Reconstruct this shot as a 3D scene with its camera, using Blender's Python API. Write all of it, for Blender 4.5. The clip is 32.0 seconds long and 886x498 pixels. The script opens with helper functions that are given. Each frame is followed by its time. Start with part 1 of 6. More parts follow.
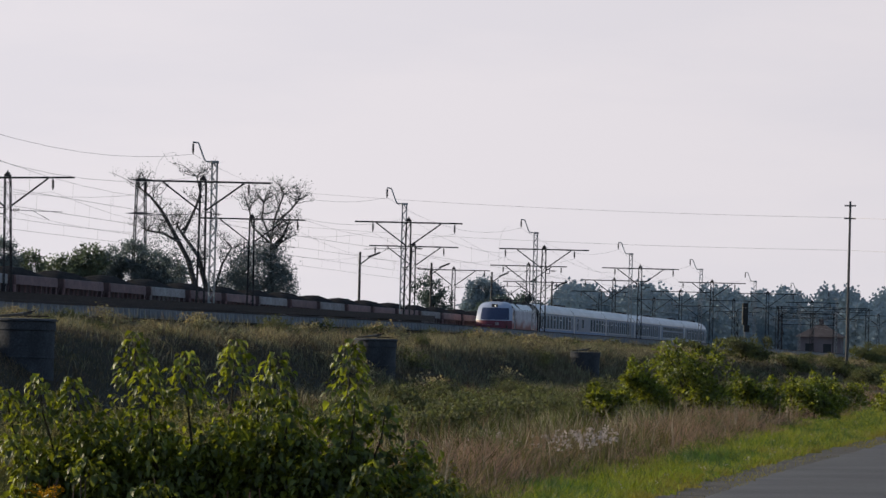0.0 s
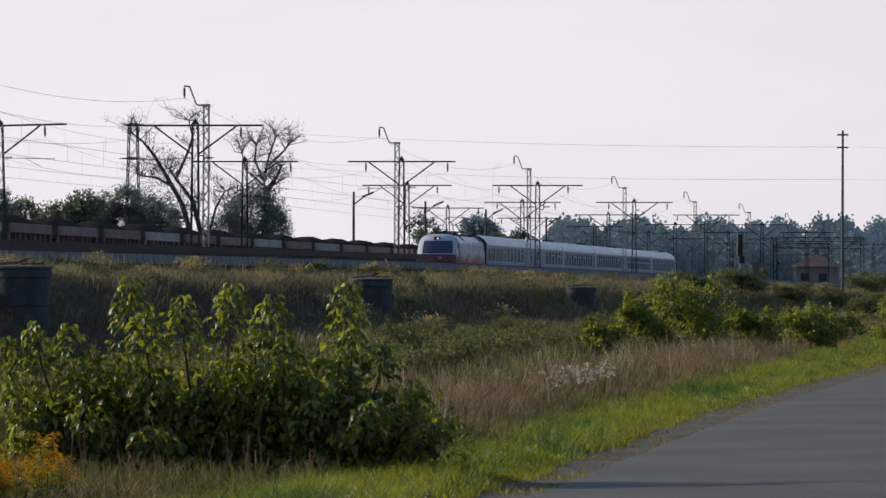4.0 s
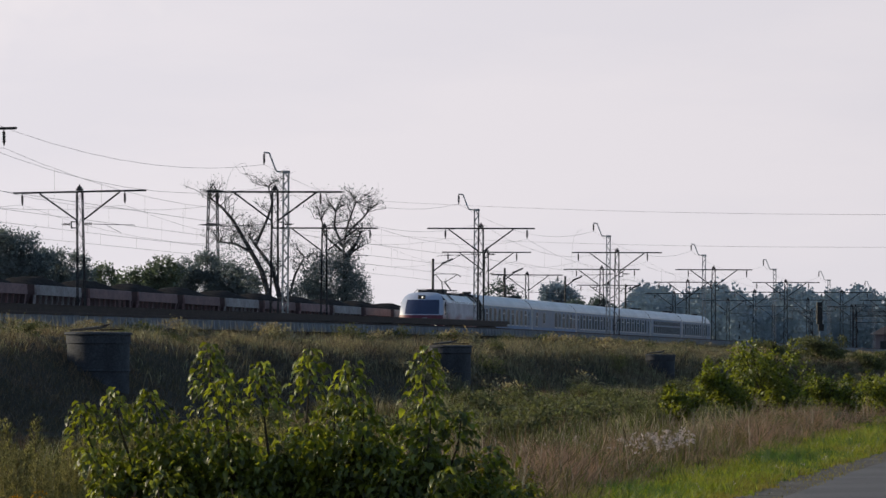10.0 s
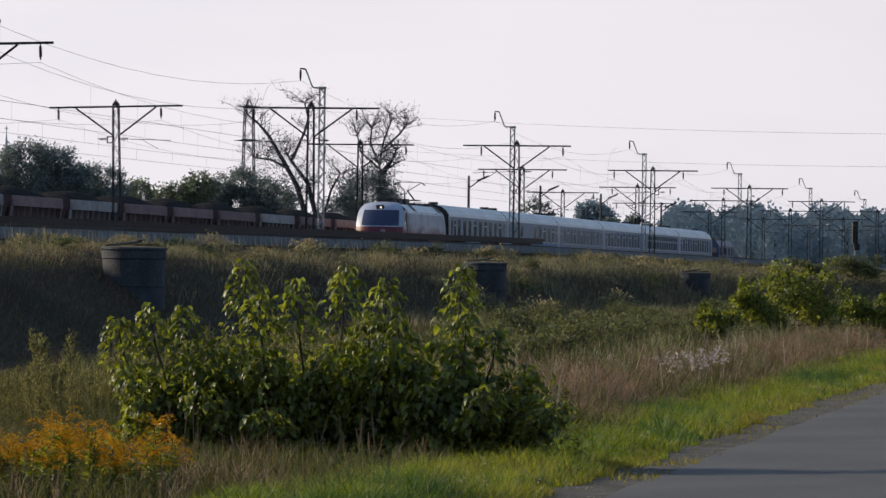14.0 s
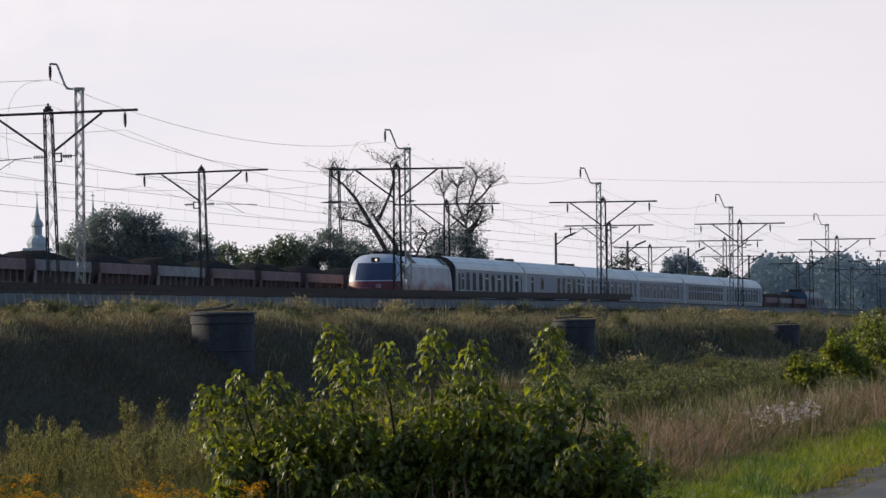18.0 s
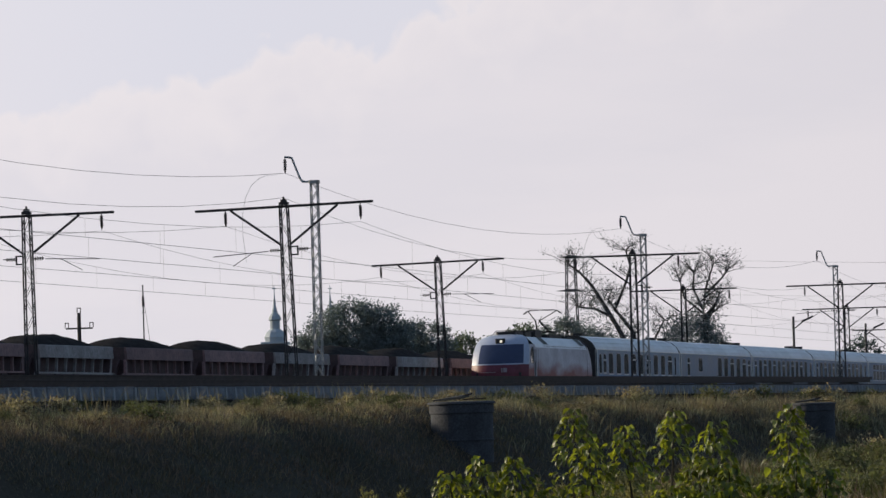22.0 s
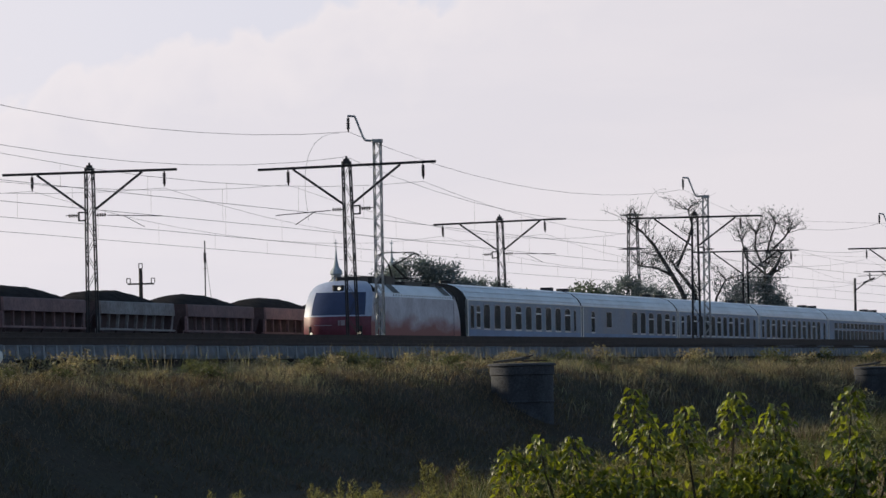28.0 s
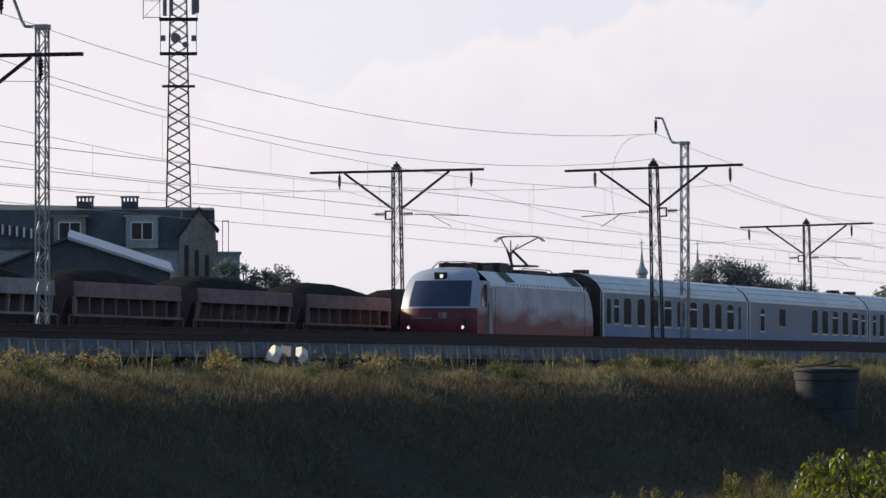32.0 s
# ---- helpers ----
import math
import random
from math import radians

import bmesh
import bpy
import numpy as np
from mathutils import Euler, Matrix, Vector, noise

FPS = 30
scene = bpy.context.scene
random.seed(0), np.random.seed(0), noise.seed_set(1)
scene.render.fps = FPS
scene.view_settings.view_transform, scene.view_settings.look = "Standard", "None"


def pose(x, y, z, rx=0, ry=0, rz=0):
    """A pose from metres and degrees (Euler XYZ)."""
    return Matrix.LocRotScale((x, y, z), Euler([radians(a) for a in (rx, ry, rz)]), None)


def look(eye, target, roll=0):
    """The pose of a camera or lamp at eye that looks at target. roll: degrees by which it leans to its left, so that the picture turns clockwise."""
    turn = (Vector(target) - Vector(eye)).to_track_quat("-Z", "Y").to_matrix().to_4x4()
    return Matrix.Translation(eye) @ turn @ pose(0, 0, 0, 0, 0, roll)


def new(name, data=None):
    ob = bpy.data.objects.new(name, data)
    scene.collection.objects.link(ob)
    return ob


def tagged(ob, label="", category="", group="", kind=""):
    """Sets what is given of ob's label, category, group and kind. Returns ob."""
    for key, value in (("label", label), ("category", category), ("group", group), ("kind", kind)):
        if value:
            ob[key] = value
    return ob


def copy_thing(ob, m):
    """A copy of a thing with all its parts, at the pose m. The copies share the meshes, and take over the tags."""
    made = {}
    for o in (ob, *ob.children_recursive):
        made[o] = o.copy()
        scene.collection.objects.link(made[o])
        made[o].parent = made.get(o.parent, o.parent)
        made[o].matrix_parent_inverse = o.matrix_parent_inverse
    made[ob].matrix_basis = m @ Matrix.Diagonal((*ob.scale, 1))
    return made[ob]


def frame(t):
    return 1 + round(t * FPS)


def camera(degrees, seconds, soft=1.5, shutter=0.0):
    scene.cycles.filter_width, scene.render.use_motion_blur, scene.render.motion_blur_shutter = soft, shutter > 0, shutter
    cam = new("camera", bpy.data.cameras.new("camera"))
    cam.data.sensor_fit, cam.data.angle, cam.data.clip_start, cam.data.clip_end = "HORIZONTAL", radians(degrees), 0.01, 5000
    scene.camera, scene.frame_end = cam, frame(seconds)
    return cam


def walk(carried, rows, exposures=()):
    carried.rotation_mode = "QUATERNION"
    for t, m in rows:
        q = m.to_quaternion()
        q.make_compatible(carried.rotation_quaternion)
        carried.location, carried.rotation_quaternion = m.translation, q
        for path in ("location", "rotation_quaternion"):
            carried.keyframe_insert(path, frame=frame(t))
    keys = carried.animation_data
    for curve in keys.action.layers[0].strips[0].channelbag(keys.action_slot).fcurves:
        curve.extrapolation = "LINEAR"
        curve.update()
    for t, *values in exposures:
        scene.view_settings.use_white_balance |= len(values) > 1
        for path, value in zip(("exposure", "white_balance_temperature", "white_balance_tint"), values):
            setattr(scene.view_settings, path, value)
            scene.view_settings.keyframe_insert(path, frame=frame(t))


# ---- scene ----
RAIL = 2.47        # rail top of the main line
FAST = 2.57        # rail top of the express line
cam = camera(8.97, 32.0, soft=1.47)
ROWS = (      # time, tilt, roll, turn, height of the eye
    (0, 91.139, -1.484, 7.699, 1.600), (0.5, 91.000, -1.621, 7.978, 1.600), (1, 91.025, -1.576, 7.935, 1.600),
    (1.5, 91.147, -1.541, 7.628, 1.600), (2, 91.167, -1.243, 7.599, 1.600), (2.5, 91.071, -1.015, 7.698, 1.600),
    (4.5, 90.463, 0.171, 7.890, 1.600), (5, 90.548, 0.431, 8.343, 1.600), (5.5, 90.698, 0.359, 8.558, 1.600),
    (6, 90.955, 0.329, 8.680, 1.600), (6.5, 91.089, 0.243, 8.811, 1.600), (7, 90.975, 0.379, 8.958, 1.600),
    (7.5, 90.743, 0.012, 8.705, 1.600), (8, 91.043, -0.456, 8.256, 1.600), (8.5, 91.293, -0.383, 8.284, 1.600),
    (9, 91.293, -0.579, 8.274, 1.600), (9.5, 91.248, -0.454, 8.370, 1.600), (10, 91.187, -0.325, 8.461, 1.600),
    (10.5, 91.079, -0.161, 8.569, 1.600), (11, 91.030, -0.224, 8.696, 1.600), (11.5, 90.964, 0.085, 8.643, 1.600),
    (12, 90.804, -0.210, 8.603, 1.600), (12.5, 90.675, -0.427, 8.487, 1.600), (13, 90.371, -0.564, 8.813, 1.600),
    (13.5, 90.214, -0.703, 8.897, 1.600), (15.5, 91.033, -0.440, 8.494, 1.633), (16, 90.921, -0.168, 8.991, 1.633),
    (16.5, 90.805, 0.227, 9.232, 1.633), (17, 90.831, 0.235, 9.429, 1.634), (17.5, 90.944, 0.476, 9.554, 1.634),
    (18, 90.931, 0.598, 9.722, 1.634), (18.5, 90.927, 0.642, 9.800, 1.634), (19, 91.026, 0.548, 9.908, 1.634),
    (19.5, 91.112, 0.454, 9.925, 1.635), (20, 91.025, 0.705, 10.232, 1.635), (20.5, 91.018, 0.789, 10.541, 1.635),
    (20.9, 91.678, 0.692, 10.701, 1.620), (21, 91.629, 1.209, 11.521, 1.600), (21.5, 91.773, 0.743, 12.111, 1.600),
    (22, 91.877, 1.629, 12.149, 1.600), (22.5, 92.101, 1.641, 12.176, 1.600), (23, 92.512, 1.555, 12.136, 1.600),
    (23.5, 92.430, 0.819, 11.572, 1.600), (24, 91.436, 0.463, 11.193, 1.600), (24.5, 91.301, 0.854, 11.277, 1.600),
    (26.5, 91.186, 1.042, 11.317, 1.770), (27, 91.159, 0.729, 11.076, 1.784), (27.5, 91.529, 0.804, 12.150, 1.794),
    (28, 91.435, 0.972, 12.758, 1.803), (28.5, 91.262, 0.932, 12.861, 1.818), (29, 91.035, 1.084, 14.005, 1.832),
    (29.5, 91.415, 0.400, 14.423, 1.865), (30, 91.685, 0.251, 14.497, 1.868), (30.5, 91.352, -0.153, 15.126, 1.876),
    (31, 91.330, -0.197, 15.723, 1.883), (31.5, 91.412, -0.110, 15.721, 1.892), (32, 91.452, 0.103, 15.839, 1.900),
)

walk(cam, [(t, pose(0, 0, z, rx, ry, rz)) for t, rx, ry, rz, z in ROWS],
     exposures=((0.0, 0.01), (1.0, 0.08), (2.0, 0.05), (2.5, 0.04), (4.5, 0.2), (5.0, 0.22), (6.0, 0.14), (7.0, 0.09), (8.0, 0.14), (9.0, 0.0), (11.0, 0.08), (13.0, 0.18), (16.0, 0.1), (17.0, 0.18), (19.0, 0.17), (21.0, 0.0), (22.0, -0.05), (23.0, -0.22), (24.0, -0.15), (27.0, 0.02), (28.0, 0.0), (29.0, 0.17), (30.0, 0.05), (31.0, 0.1), (32.0, 0.12)))

# ---- light ----
SUN_AZ, SUN_EL = 78.0, 18.0      # degrees to the left of the line of the tracks, and up
world = bpy.data.worlds.new("world")
scene.world = world
world.use_nodes = True
wn = world.node_tree.nodes
sky = wn.new("ShaderNodeTexSky")
sky.sky_type = 'NISHITA'
sky.sun_disc = False
sky.sun_elevation = radians(SUN_EL)
sky.sun_rotation = radians(-SUN_AZ)
sky.air_density, sky.dust_density = 1.0, 0.6
wn["Background"].inputs["Strength"].default_value = 0.15
world.node_tree.links.new(sky.outputs[0], wn["Background"].inputs["Color"])
sun_data = bpy.data.lights.new("sun", 'SUN')
sun_data.energy, sun_data.angle, sun_data.color = 4.6, radians(0.6), (1.0, 0.85, 0.62)
sun = new("sun", sun_data)
az, el = radians(SUN_AZ), radians(SUN_EL)
to_sun = Vector((-math.sin(az) * math.cos(el), math.cos(az) * math.cos(el), math.sin(el)))
sun.matrix_world = look(to_sun * 500, (0, 0, 0))


# ---- materials ----
def material(name, color, rough=0.6, metal=0.0, grain=0.25, scale=3.0, fine=40.0, bump=0.0, tint=None, spec=0.4, vary=0.0, trans=None):
    """A surface with stains at one scale and grain at another; tint is the second colour of the stains."""
    m = bpy.data.materials.new(name)
    m.use_nodes = True
    nt = m.node_tree
    n, link = nt.nodes, nt.links.new
    b = n["Principled BSDF"]
    b.inputs["Roughness"].default_value = rough
    b.inputs["Metallic"].default_value = metal
    b.inputs["Specular IOR Level"].default_value = spec
    tc = n.new("ShaderNodeTexCoord")
    big, small = n.new("ShaderNodeTexNoise"), n.new("ShaderNodeTexNoise")
    big.inputs["Scale"].default_value, small.inputs["Scale"].default_value = scale, fine
    big.inputs["Detail"].default_value, small.inputs["Detail"].default_value = 5.0, 3.0
    link(tc.outputs["Object"], big.inputs["Vector"])
    link(tc.outputs["Object"], small.inputs["Vector"])
    ramp = n.new("ShaderNodeValToRGB")
    ramp.color_ramp.elements[0].position, ramp.color_ramp.elements[1].position = 0.35, 0.68
    ramp.color_ramp.elements[0].color = (*(tint or [c * (1 - grain) for c in color]), 1)
    ramp.color_ramp.elements[1].color = (*color, 1)
    link(big.outputs["Fac"], ramp.inputs["Fac"])
    mul = n.new("ShaderNodeMix")
    mul.data_type, mul.blend_type = 'RGBA', 'MULTIPLY'
    mul.inputs["Factor"].default_value = 1.0
    grey = n.new("ShaderNodeMapRange")
    grey.inputs["From Min"].default_value, grey.inputs["From Max"].default_value = 0.3, 0.7
    grey.inputs["To Min"].default_value, grey.inputs["To Max"].default_value = 1 - grain * 0.8, 1 + grain * 0.4
    link(small.outputs["Fac"], grey.inputs["Value"])
    last = grey.outputs["Result"]
    if vary:
        info, geo = n.new("ShaderNodeObjectInfo"), n.new("ShaderNodeNewGeometry")
        add = n.new("ShaderNodeMath")
        add.operation = 'ADD'
        link(info.outputs["Random"], add.inputs[0])
        link(geo.outputs["Random Per Island"], add.inputs[1])
        frac = n.new("ShaderNodeMath")
        frac.operation = 'FRACT'
        link(add.outputs[0], frac.inputs[0])
        rng = n.new("ShaderNodeMapRange")
        rng.inputs["To Min"].default_value, rng.inputs["To Max"].default_value = 1 - vary, 1 + vary
        link(frac.outputs[0], rng.inputs["Value"])
        both = n.new("ShaderNodeMath")
        both.operation = 'MULTIPLY'
        link(last, both.inputs[0])
        link(rng.outputs["Result"], both.inputs[1])
        last = both.outputs[0]
    link(ramp.outputs["Color"], mul.inputs["A"])
    link(last, mul.inputs["B"])
    link(mul.outputs["Result"], b.inputs["Base Color"])
    if bump:
        bp = n.new("ShaderNodeBump")
        bp.inputs["Strength"].default_value = bump
        bp.inputs["Distance"].default_value = 0.03
        link(small.outputs["Fac"], bp.inputs["Height"])
        link(bp.outputs["Normal"], b.inputs["Normal"])
    if trans:
        tl = n.new("ShaderNodeBsdfTranslucent")
        hue = n.new("ShaderNodeMix")
        hue.data_type, hue.blend_type = 'RGBA', 'MULTIPLY'
        hue.inputs["Factor"].default_value = 1.0
        hue.inputs["B"].default_value = (*trans, 1)
        link(mul.outputs["Result"], hue.inputs["A"])
        link(hue.outputs["Result"], tl.inputs["Color"])
        mx = n.new("ShaderNodeAddShader")
        link(b.outputs[0], mx.inputs[0])
        link(tl.outputs[0], mx.inputs[1])
        link(mx.outputs[0], n["Material Output"].inputs["Surface"])
    return m


def glow(name, color, strength):
    m = bpy.data.materials.new(name)
    m.use_nodes = True
    b = m.node_tree.nodes["Principled BSDF"]
    b.inputs["Base Color"].default_value = (0.8, 0.8, 0.8, 1)
    b.inputs["Emission Color"].default_value = (*color, 1)
    b.inputs["Emission Strength"].default_value = strength
    return m


ASPHALT = material("asphalt", (0.088, 0.082, 0.084), 0.8, grain=0.35, scale=0.35, fine=30, bump=0.3)
GRAVEL = material("road_gravel", (0.105, 0.090, 0.078), 0.95, grain=0.6, scale=1.6, fine=14, bump=1.0, tint=(0.030, 0.027, 0.019))
# Ground kept dark, with the shade of the bank slope put into its colour.
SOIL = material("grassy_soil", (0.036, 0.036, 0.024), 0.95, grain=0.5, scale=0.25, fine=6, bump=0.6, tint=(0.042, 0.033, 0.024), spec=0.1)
BALLAST = material("ballast", (0.12, 0.105, 0.10), 0.95, grain=0.55, scale=0.6, fine=14, bump=1.0)
CONCRETE = material("concrete", (0.205, 0.23, 0.275), 0.9, grain=0.35, scale=1.2, fine=22, bump=0.3, vary=0.12)
OLD_CONCRETE = material("old_concrete", (0.072, 0.077, 0.092), 0.92, grain=0.5, scale=0.9, fine=16, bump=0.5)
RAIL_STEEL = material("rusty_rail_steel", (0.050, 0.033, 0.031), 0.75, 0.3, grain=0.4, scale=2, fine=30)
MAST_DARK = material("dark_mast_steel", (0.036, 0.035, 0.039), 0.7, 0.2, grain=0.4, scale=1.5, fine=20)
MAST_PALE = material("galvanised_steel", (0.33, 0.34, 0.35), 0.5, 0.55, grain=0.25, scale=1.5, fine=25)
WIRE = material("wire", (0.26, 0.25, 0.25), 0.5, 0.5, grain=0.1)
INSULATOR = material("brown_porcelain", (0.035, 0.022, 0.018), 0.3, grain=0.2)
LOCO_WHITE = material("white_enamel", (0.38, 0.42, 0.54), 0.35, grain=0.12, scale=1.2, fine=8, tint=(0.32, 0.355, 0.45), spec=0.3)
LOCO_RED = material("red_enamel", (0.150, 0.032, 0.056), 0.4, grain=0.25, scale=1.5, fine=10, tint=(0.11, 0.024, 0.036), spec=0.25)
LOCO_SIDE = material("grey_side_enamel", (0.42, 0.41, 0.45), 0.42, grain=0.2, scale=0.6, fine=6, tint=(0.23, 0.215, 0.235), spec=0.04)
# Grey enamel; reflected trees are painted in as a ragged brownish red lower part.
def reflection_side():
    m = material("side_with_painted_reflection", (0.60, 0.58, 0.63), 0.45, grain=0.2, scale=0.7, fine=7, tint=(0.43, 0.40, 0.44), spec=0.04)
    n, link = m.node_tree.nodes, m.node_tree.links.new
    tc = n["Texture Coordinate"]
    sep, ns, mp = n.new("ShaderNodeSeparateXYZ"), n.new("ShaderNodeTexNoise"), n.new("ShaderNodeMapping")
    mp.inputs["Scale"].default_value = (1, 0.20, 0.75)
    ns.inputs["Scale"].default_value, ns.inputs["Detail"].default_value = 1.6, 4.0
    link(tc.outputs["Object"], sep.inputs[0])
    link(tc.outputs["Object"], mp.inputs["Vector"])
    link(mp.outputs["Vector"], ns.inputs["Vector"])
    ht = n.new("ShaderNodeMapRange")
    ht.inputs["From Min"].default_value, ht.inputs["From Max"].default_value = 2.95, 1.55
    ht.inputs["To Min"].default_value, ht.inputs["To Max"].default_value = -0.35, 0.55
    link(sep.outputs["Z"], ht.inputs["Value"])
    add, cl = n.new("ShaderNodeMath"), n.new("ShaderNodeMapRange")
    add.operation = 'ADD'
    link(ht.outputs["Result"], add.inputs[0])
    link(ns.outputs["Fac"], add.inputs[1])
    cl.inputs["From Min"].default_value, cl.inputs["From Max"].default_value = 0.42, 0.78
    link(add.outputs[0], cl.inputs["Value"])
    mix = n.new("ShaderNodeMix")
    mix.data_type = 'RGBA'
    mix.inputs["B"].default_value = (0.27, 0.105, 0.10, 1)
    b = n["Principled BSDF"]
    link(b.inputs["Base Color"].links[0].from_socket, mix.inputs["A"])
    link(cl.outputs["Result"], mix.inputs["Factor"])
    link(mix.outputs["Result"], b.inputs["Base Color"])
    return m


REFLECTION_SIDE = reflection_side()
ROOF_SILVER = material("silver_roof", (0.53, 0.59, 0.67), 0.36, 0.0, grain=0.16, scale=0.5, fine=6, tint=(0.42, 0.475, 0.55), spec=0.3)
# The nose's white made brighter, to paint in the light on the roof.
ROOF_WHITE_LIT = material("lit_white_roof_cover", (0.66, 0.68, 0.74), 0.4, grain=0.12, scale=0.5, fine=6, tint=(0.55, 0.57, 0.62), spec=0.3)
BLACK_PART = material("black_equipment", (0.018, 0.018, 0.02), 0.6, grain=0.3)
DARK_GLASS = material("dark_glass", (0.030, 0.037, 0.045), 0.10, grain=0.1, spec=0.16)
WINDSCREEN = material("blue_black_glass", (0.045, 0.058, 0.115), 0.15, grain=0.1, spec=0.35)
COACH_GREY = material("coach_grey_enamel", (0.180, 0.265, 0.383), 0.35, grain=0.18, scale=0.8, fine=7, tint=(0.148, 0.214, 0.311), spec=0.06)
COACH_BLUE = material("coach_blue_enamel", (0.086, 0.224, 0.435), 0.35, grain=0.2, scale=0.8, fine=7, tint=(0.066, 0.168, 0.326), spec=0.10)
COACH_WARM = material("coach_warm_grey_enamel", (0.197, 0.274, 0.362), 0.35, grain=0.2, scale=0.8, fine=7, tint=(0.151, 0.221, 0.302), spec=0.06)
COACH_SLATE = material("coach_slate_enamel", (0.138, 0.216, 0.330), 0.35, grain=0.25, scale=0.5, fine=7, tint=(0.186, 0.228, 0.276), spec=0.06)
COACH_TRIM = material("pale_trim", (0.66, 0.67, 0.66), 0.4, grain=0.1)
WINDOW_RIM = material("worn_window_rim", (0.360, 0.384, 0.438), 0.35, 0.3, grain=0.3, scale=2, fine=9)
# Wagon paints and coal are lightened, in place of haze over the yard.
WAGON_BROWN = material("wagon_brown_paint", (0.232, 0.141, 0.144), 0.8, grain=0.4, scale=0.9, fine=9, tint=(0.166, 0.105, 0.110), vary=0.2)
WAGON_GREY = material("wagon_grey_paint", (0.287, 0.276, 0.282), 0.8, grain=0.4, scale=0.9, fine=9, tint=(0.199, 0.177, 0.182), vary=0.2)
WAGON_DARK = material("wagon_dark_frame", (0.103, 0.073, 0.080), 0.85, grain=0.3)
COAL = material("coal", (0.034, 0.031, 0.032), 0.95, grain=0.5, scale=2, fine=9, bump=0.8, spec=0.03)
LAMP_GLOW = glow("lamp_glow", (1.0, 0.84, 0.60), 0.8)
BLUE_LOCO = material("old_blue_enamel", (0.03, 0.07, 0.15), 0.5, grain=0.3)
GREEN_CAB = material("signal_black", (0.015, 0.016, 0.018), 0.6, grain=0.3)


# ---- mesh code ----
class Shape:
    """Gathers corners and faces of one part."""

    def __init__(self):
        self.v, self.f = [], []

    def add(self, verts, faces):
        o = len(self.v)
        self.v.extend(verts)
        self.f.extend([tuple(i + o for i in q) for q in faces])
        return self

    def box(self, x0, y0, z0, x1, y1, z1, c=0.0):
        """A box; with c its upright edges are cut."""
        if c:
            ring = [(x0 + c, y0), (x1 - c, y0), (x1, y0 + c), (x1, y1 - c), (x1 - c, y1), (x0 + c, y1), (x0, y1 - c), (x0, y0 + c)]
        else:
            ring = [(x0, y0), (x1, y0), (x1, y1), (x0, y1)]
        n = len(ring)
        vs = [(x, y, z0) for x, y in ring] + [(x, y, z1) for x, y in ring]
        fs = [tuple(range(n - 1, -1, -1)), tuple(range(n, 2 * n))] + [(i, (i + 1) % n, n + (i + 1) % n, n + i) for i in range(n)]
        return self.add(vs, fs)

    def rod(self, a, b, r, n=4, r2=None):
        a, b = Vector(a), Vector(b)
        d = (b - a).normalized()
        s = d.cross(Vector((0, 0, 1)) if abs(d.z) < 0.9 else Vector((0, 1, 0))).normalized()
        u = d.cross(s)
        r2 = r if r2 is None else r2
        vs = []
        for p, q in ((a, r), (b, r2)):
            for i in range(n):
                w = 2 * math.pi * (i + 0.5) / n
                vs.append(tuple(p + s * (q * math.cos(w)) + u * (q * math.sin(w))))
        fs = [tuple(range(n - 1, -1, -1)), tuple(range(n, 2 * n))] + [(i, (i + 1) % n, n + (i + 1) % n, n + i) for i in range(n)]
        return self.add(vs, fs)

    def chain(self, pts, r, n=4):
        for a, b in zip(pts, pts[1:]):
            self.rod(a, b, r, n)
        return self

    def lathe(self, x, y, rings, n=12):
        """Rings of (z, radius) round an upright axis."""
        vs, fs = [], []
        for z, r in rings:
            vs += [(x + r * math.cos(2 * math.pi * i / n), y + r * math.sin(2 * math.pi * i / n), z) for i in range(n)]
        for k in range(len(rings) - 1):
            fs += [(k * n + i, k * n + (i + 1) % n, (k + 1) * n + (i + 1) % n, (k + 1) * n + i) for i in range(n)]
        fs += [tuple(range(n - 1, -1, -1)), tuple(range((len(rings) - 1) * n, len(rings) * n))]
        return self.add(vs, fs)

    def loft(self, rings, closed=True, caps=True):
        n = len(rings[0])
        vs, fs = [p for r in rings for p in r], []
        for k in range(len(rings) - 1):
            for i in range(n if closed else n - 1):
                fs.append((k * n + i, k * n + (i + 1) % n, (k + 1) * n + (i + 1) % n, (k + 1) * n + i))
        if caps and closed:
            fs += [tuple(range(n - 1, -1, -1)), tuple(range((len(rings) - 1) * n, len(rings) * n))]
        return self.add(vs, fs)

    def mesh(self, name, mat, smooth=False):
        me = bpy.data.meshes.new(name)
        me.from_pydata(self.v, [], self.f)
        me.materials.append(mat)
        if smooth:
            me.polygons.foreach_set("use_smooth", [True] * len(me.polygons))
            me.set_sharp_from_angle(angle=radians(35))
        me.update()
        return me


def part(name, shape, mat, parent, label="", smooth=False):
    ob = new(name, shape.mesh(name, mat, smooth))
    ob.parent = parent
    if label:
        ob["label"] = label
    return ob


def part_of(name, mesh, parent, m=None):
    ob = new(name, mesh)
    ob.parent = parent
    if m is not None:
        ob.matrix_basis = m
    return ob


def thing(name, m, label, category, group="", kind=""):
    ob = new(name)
    ob.matrix_basis = m
    ob.empty_display_size = 0.5
    return tagged(ob, label, category, group, kind)


def setting(name, shape, mat, label="", smooth=False, kind="structure", category=""):
    return tagged(new(name, shape.mesh(name, mat, smooth)), label, category or name.split("_")[0], kind=kind)


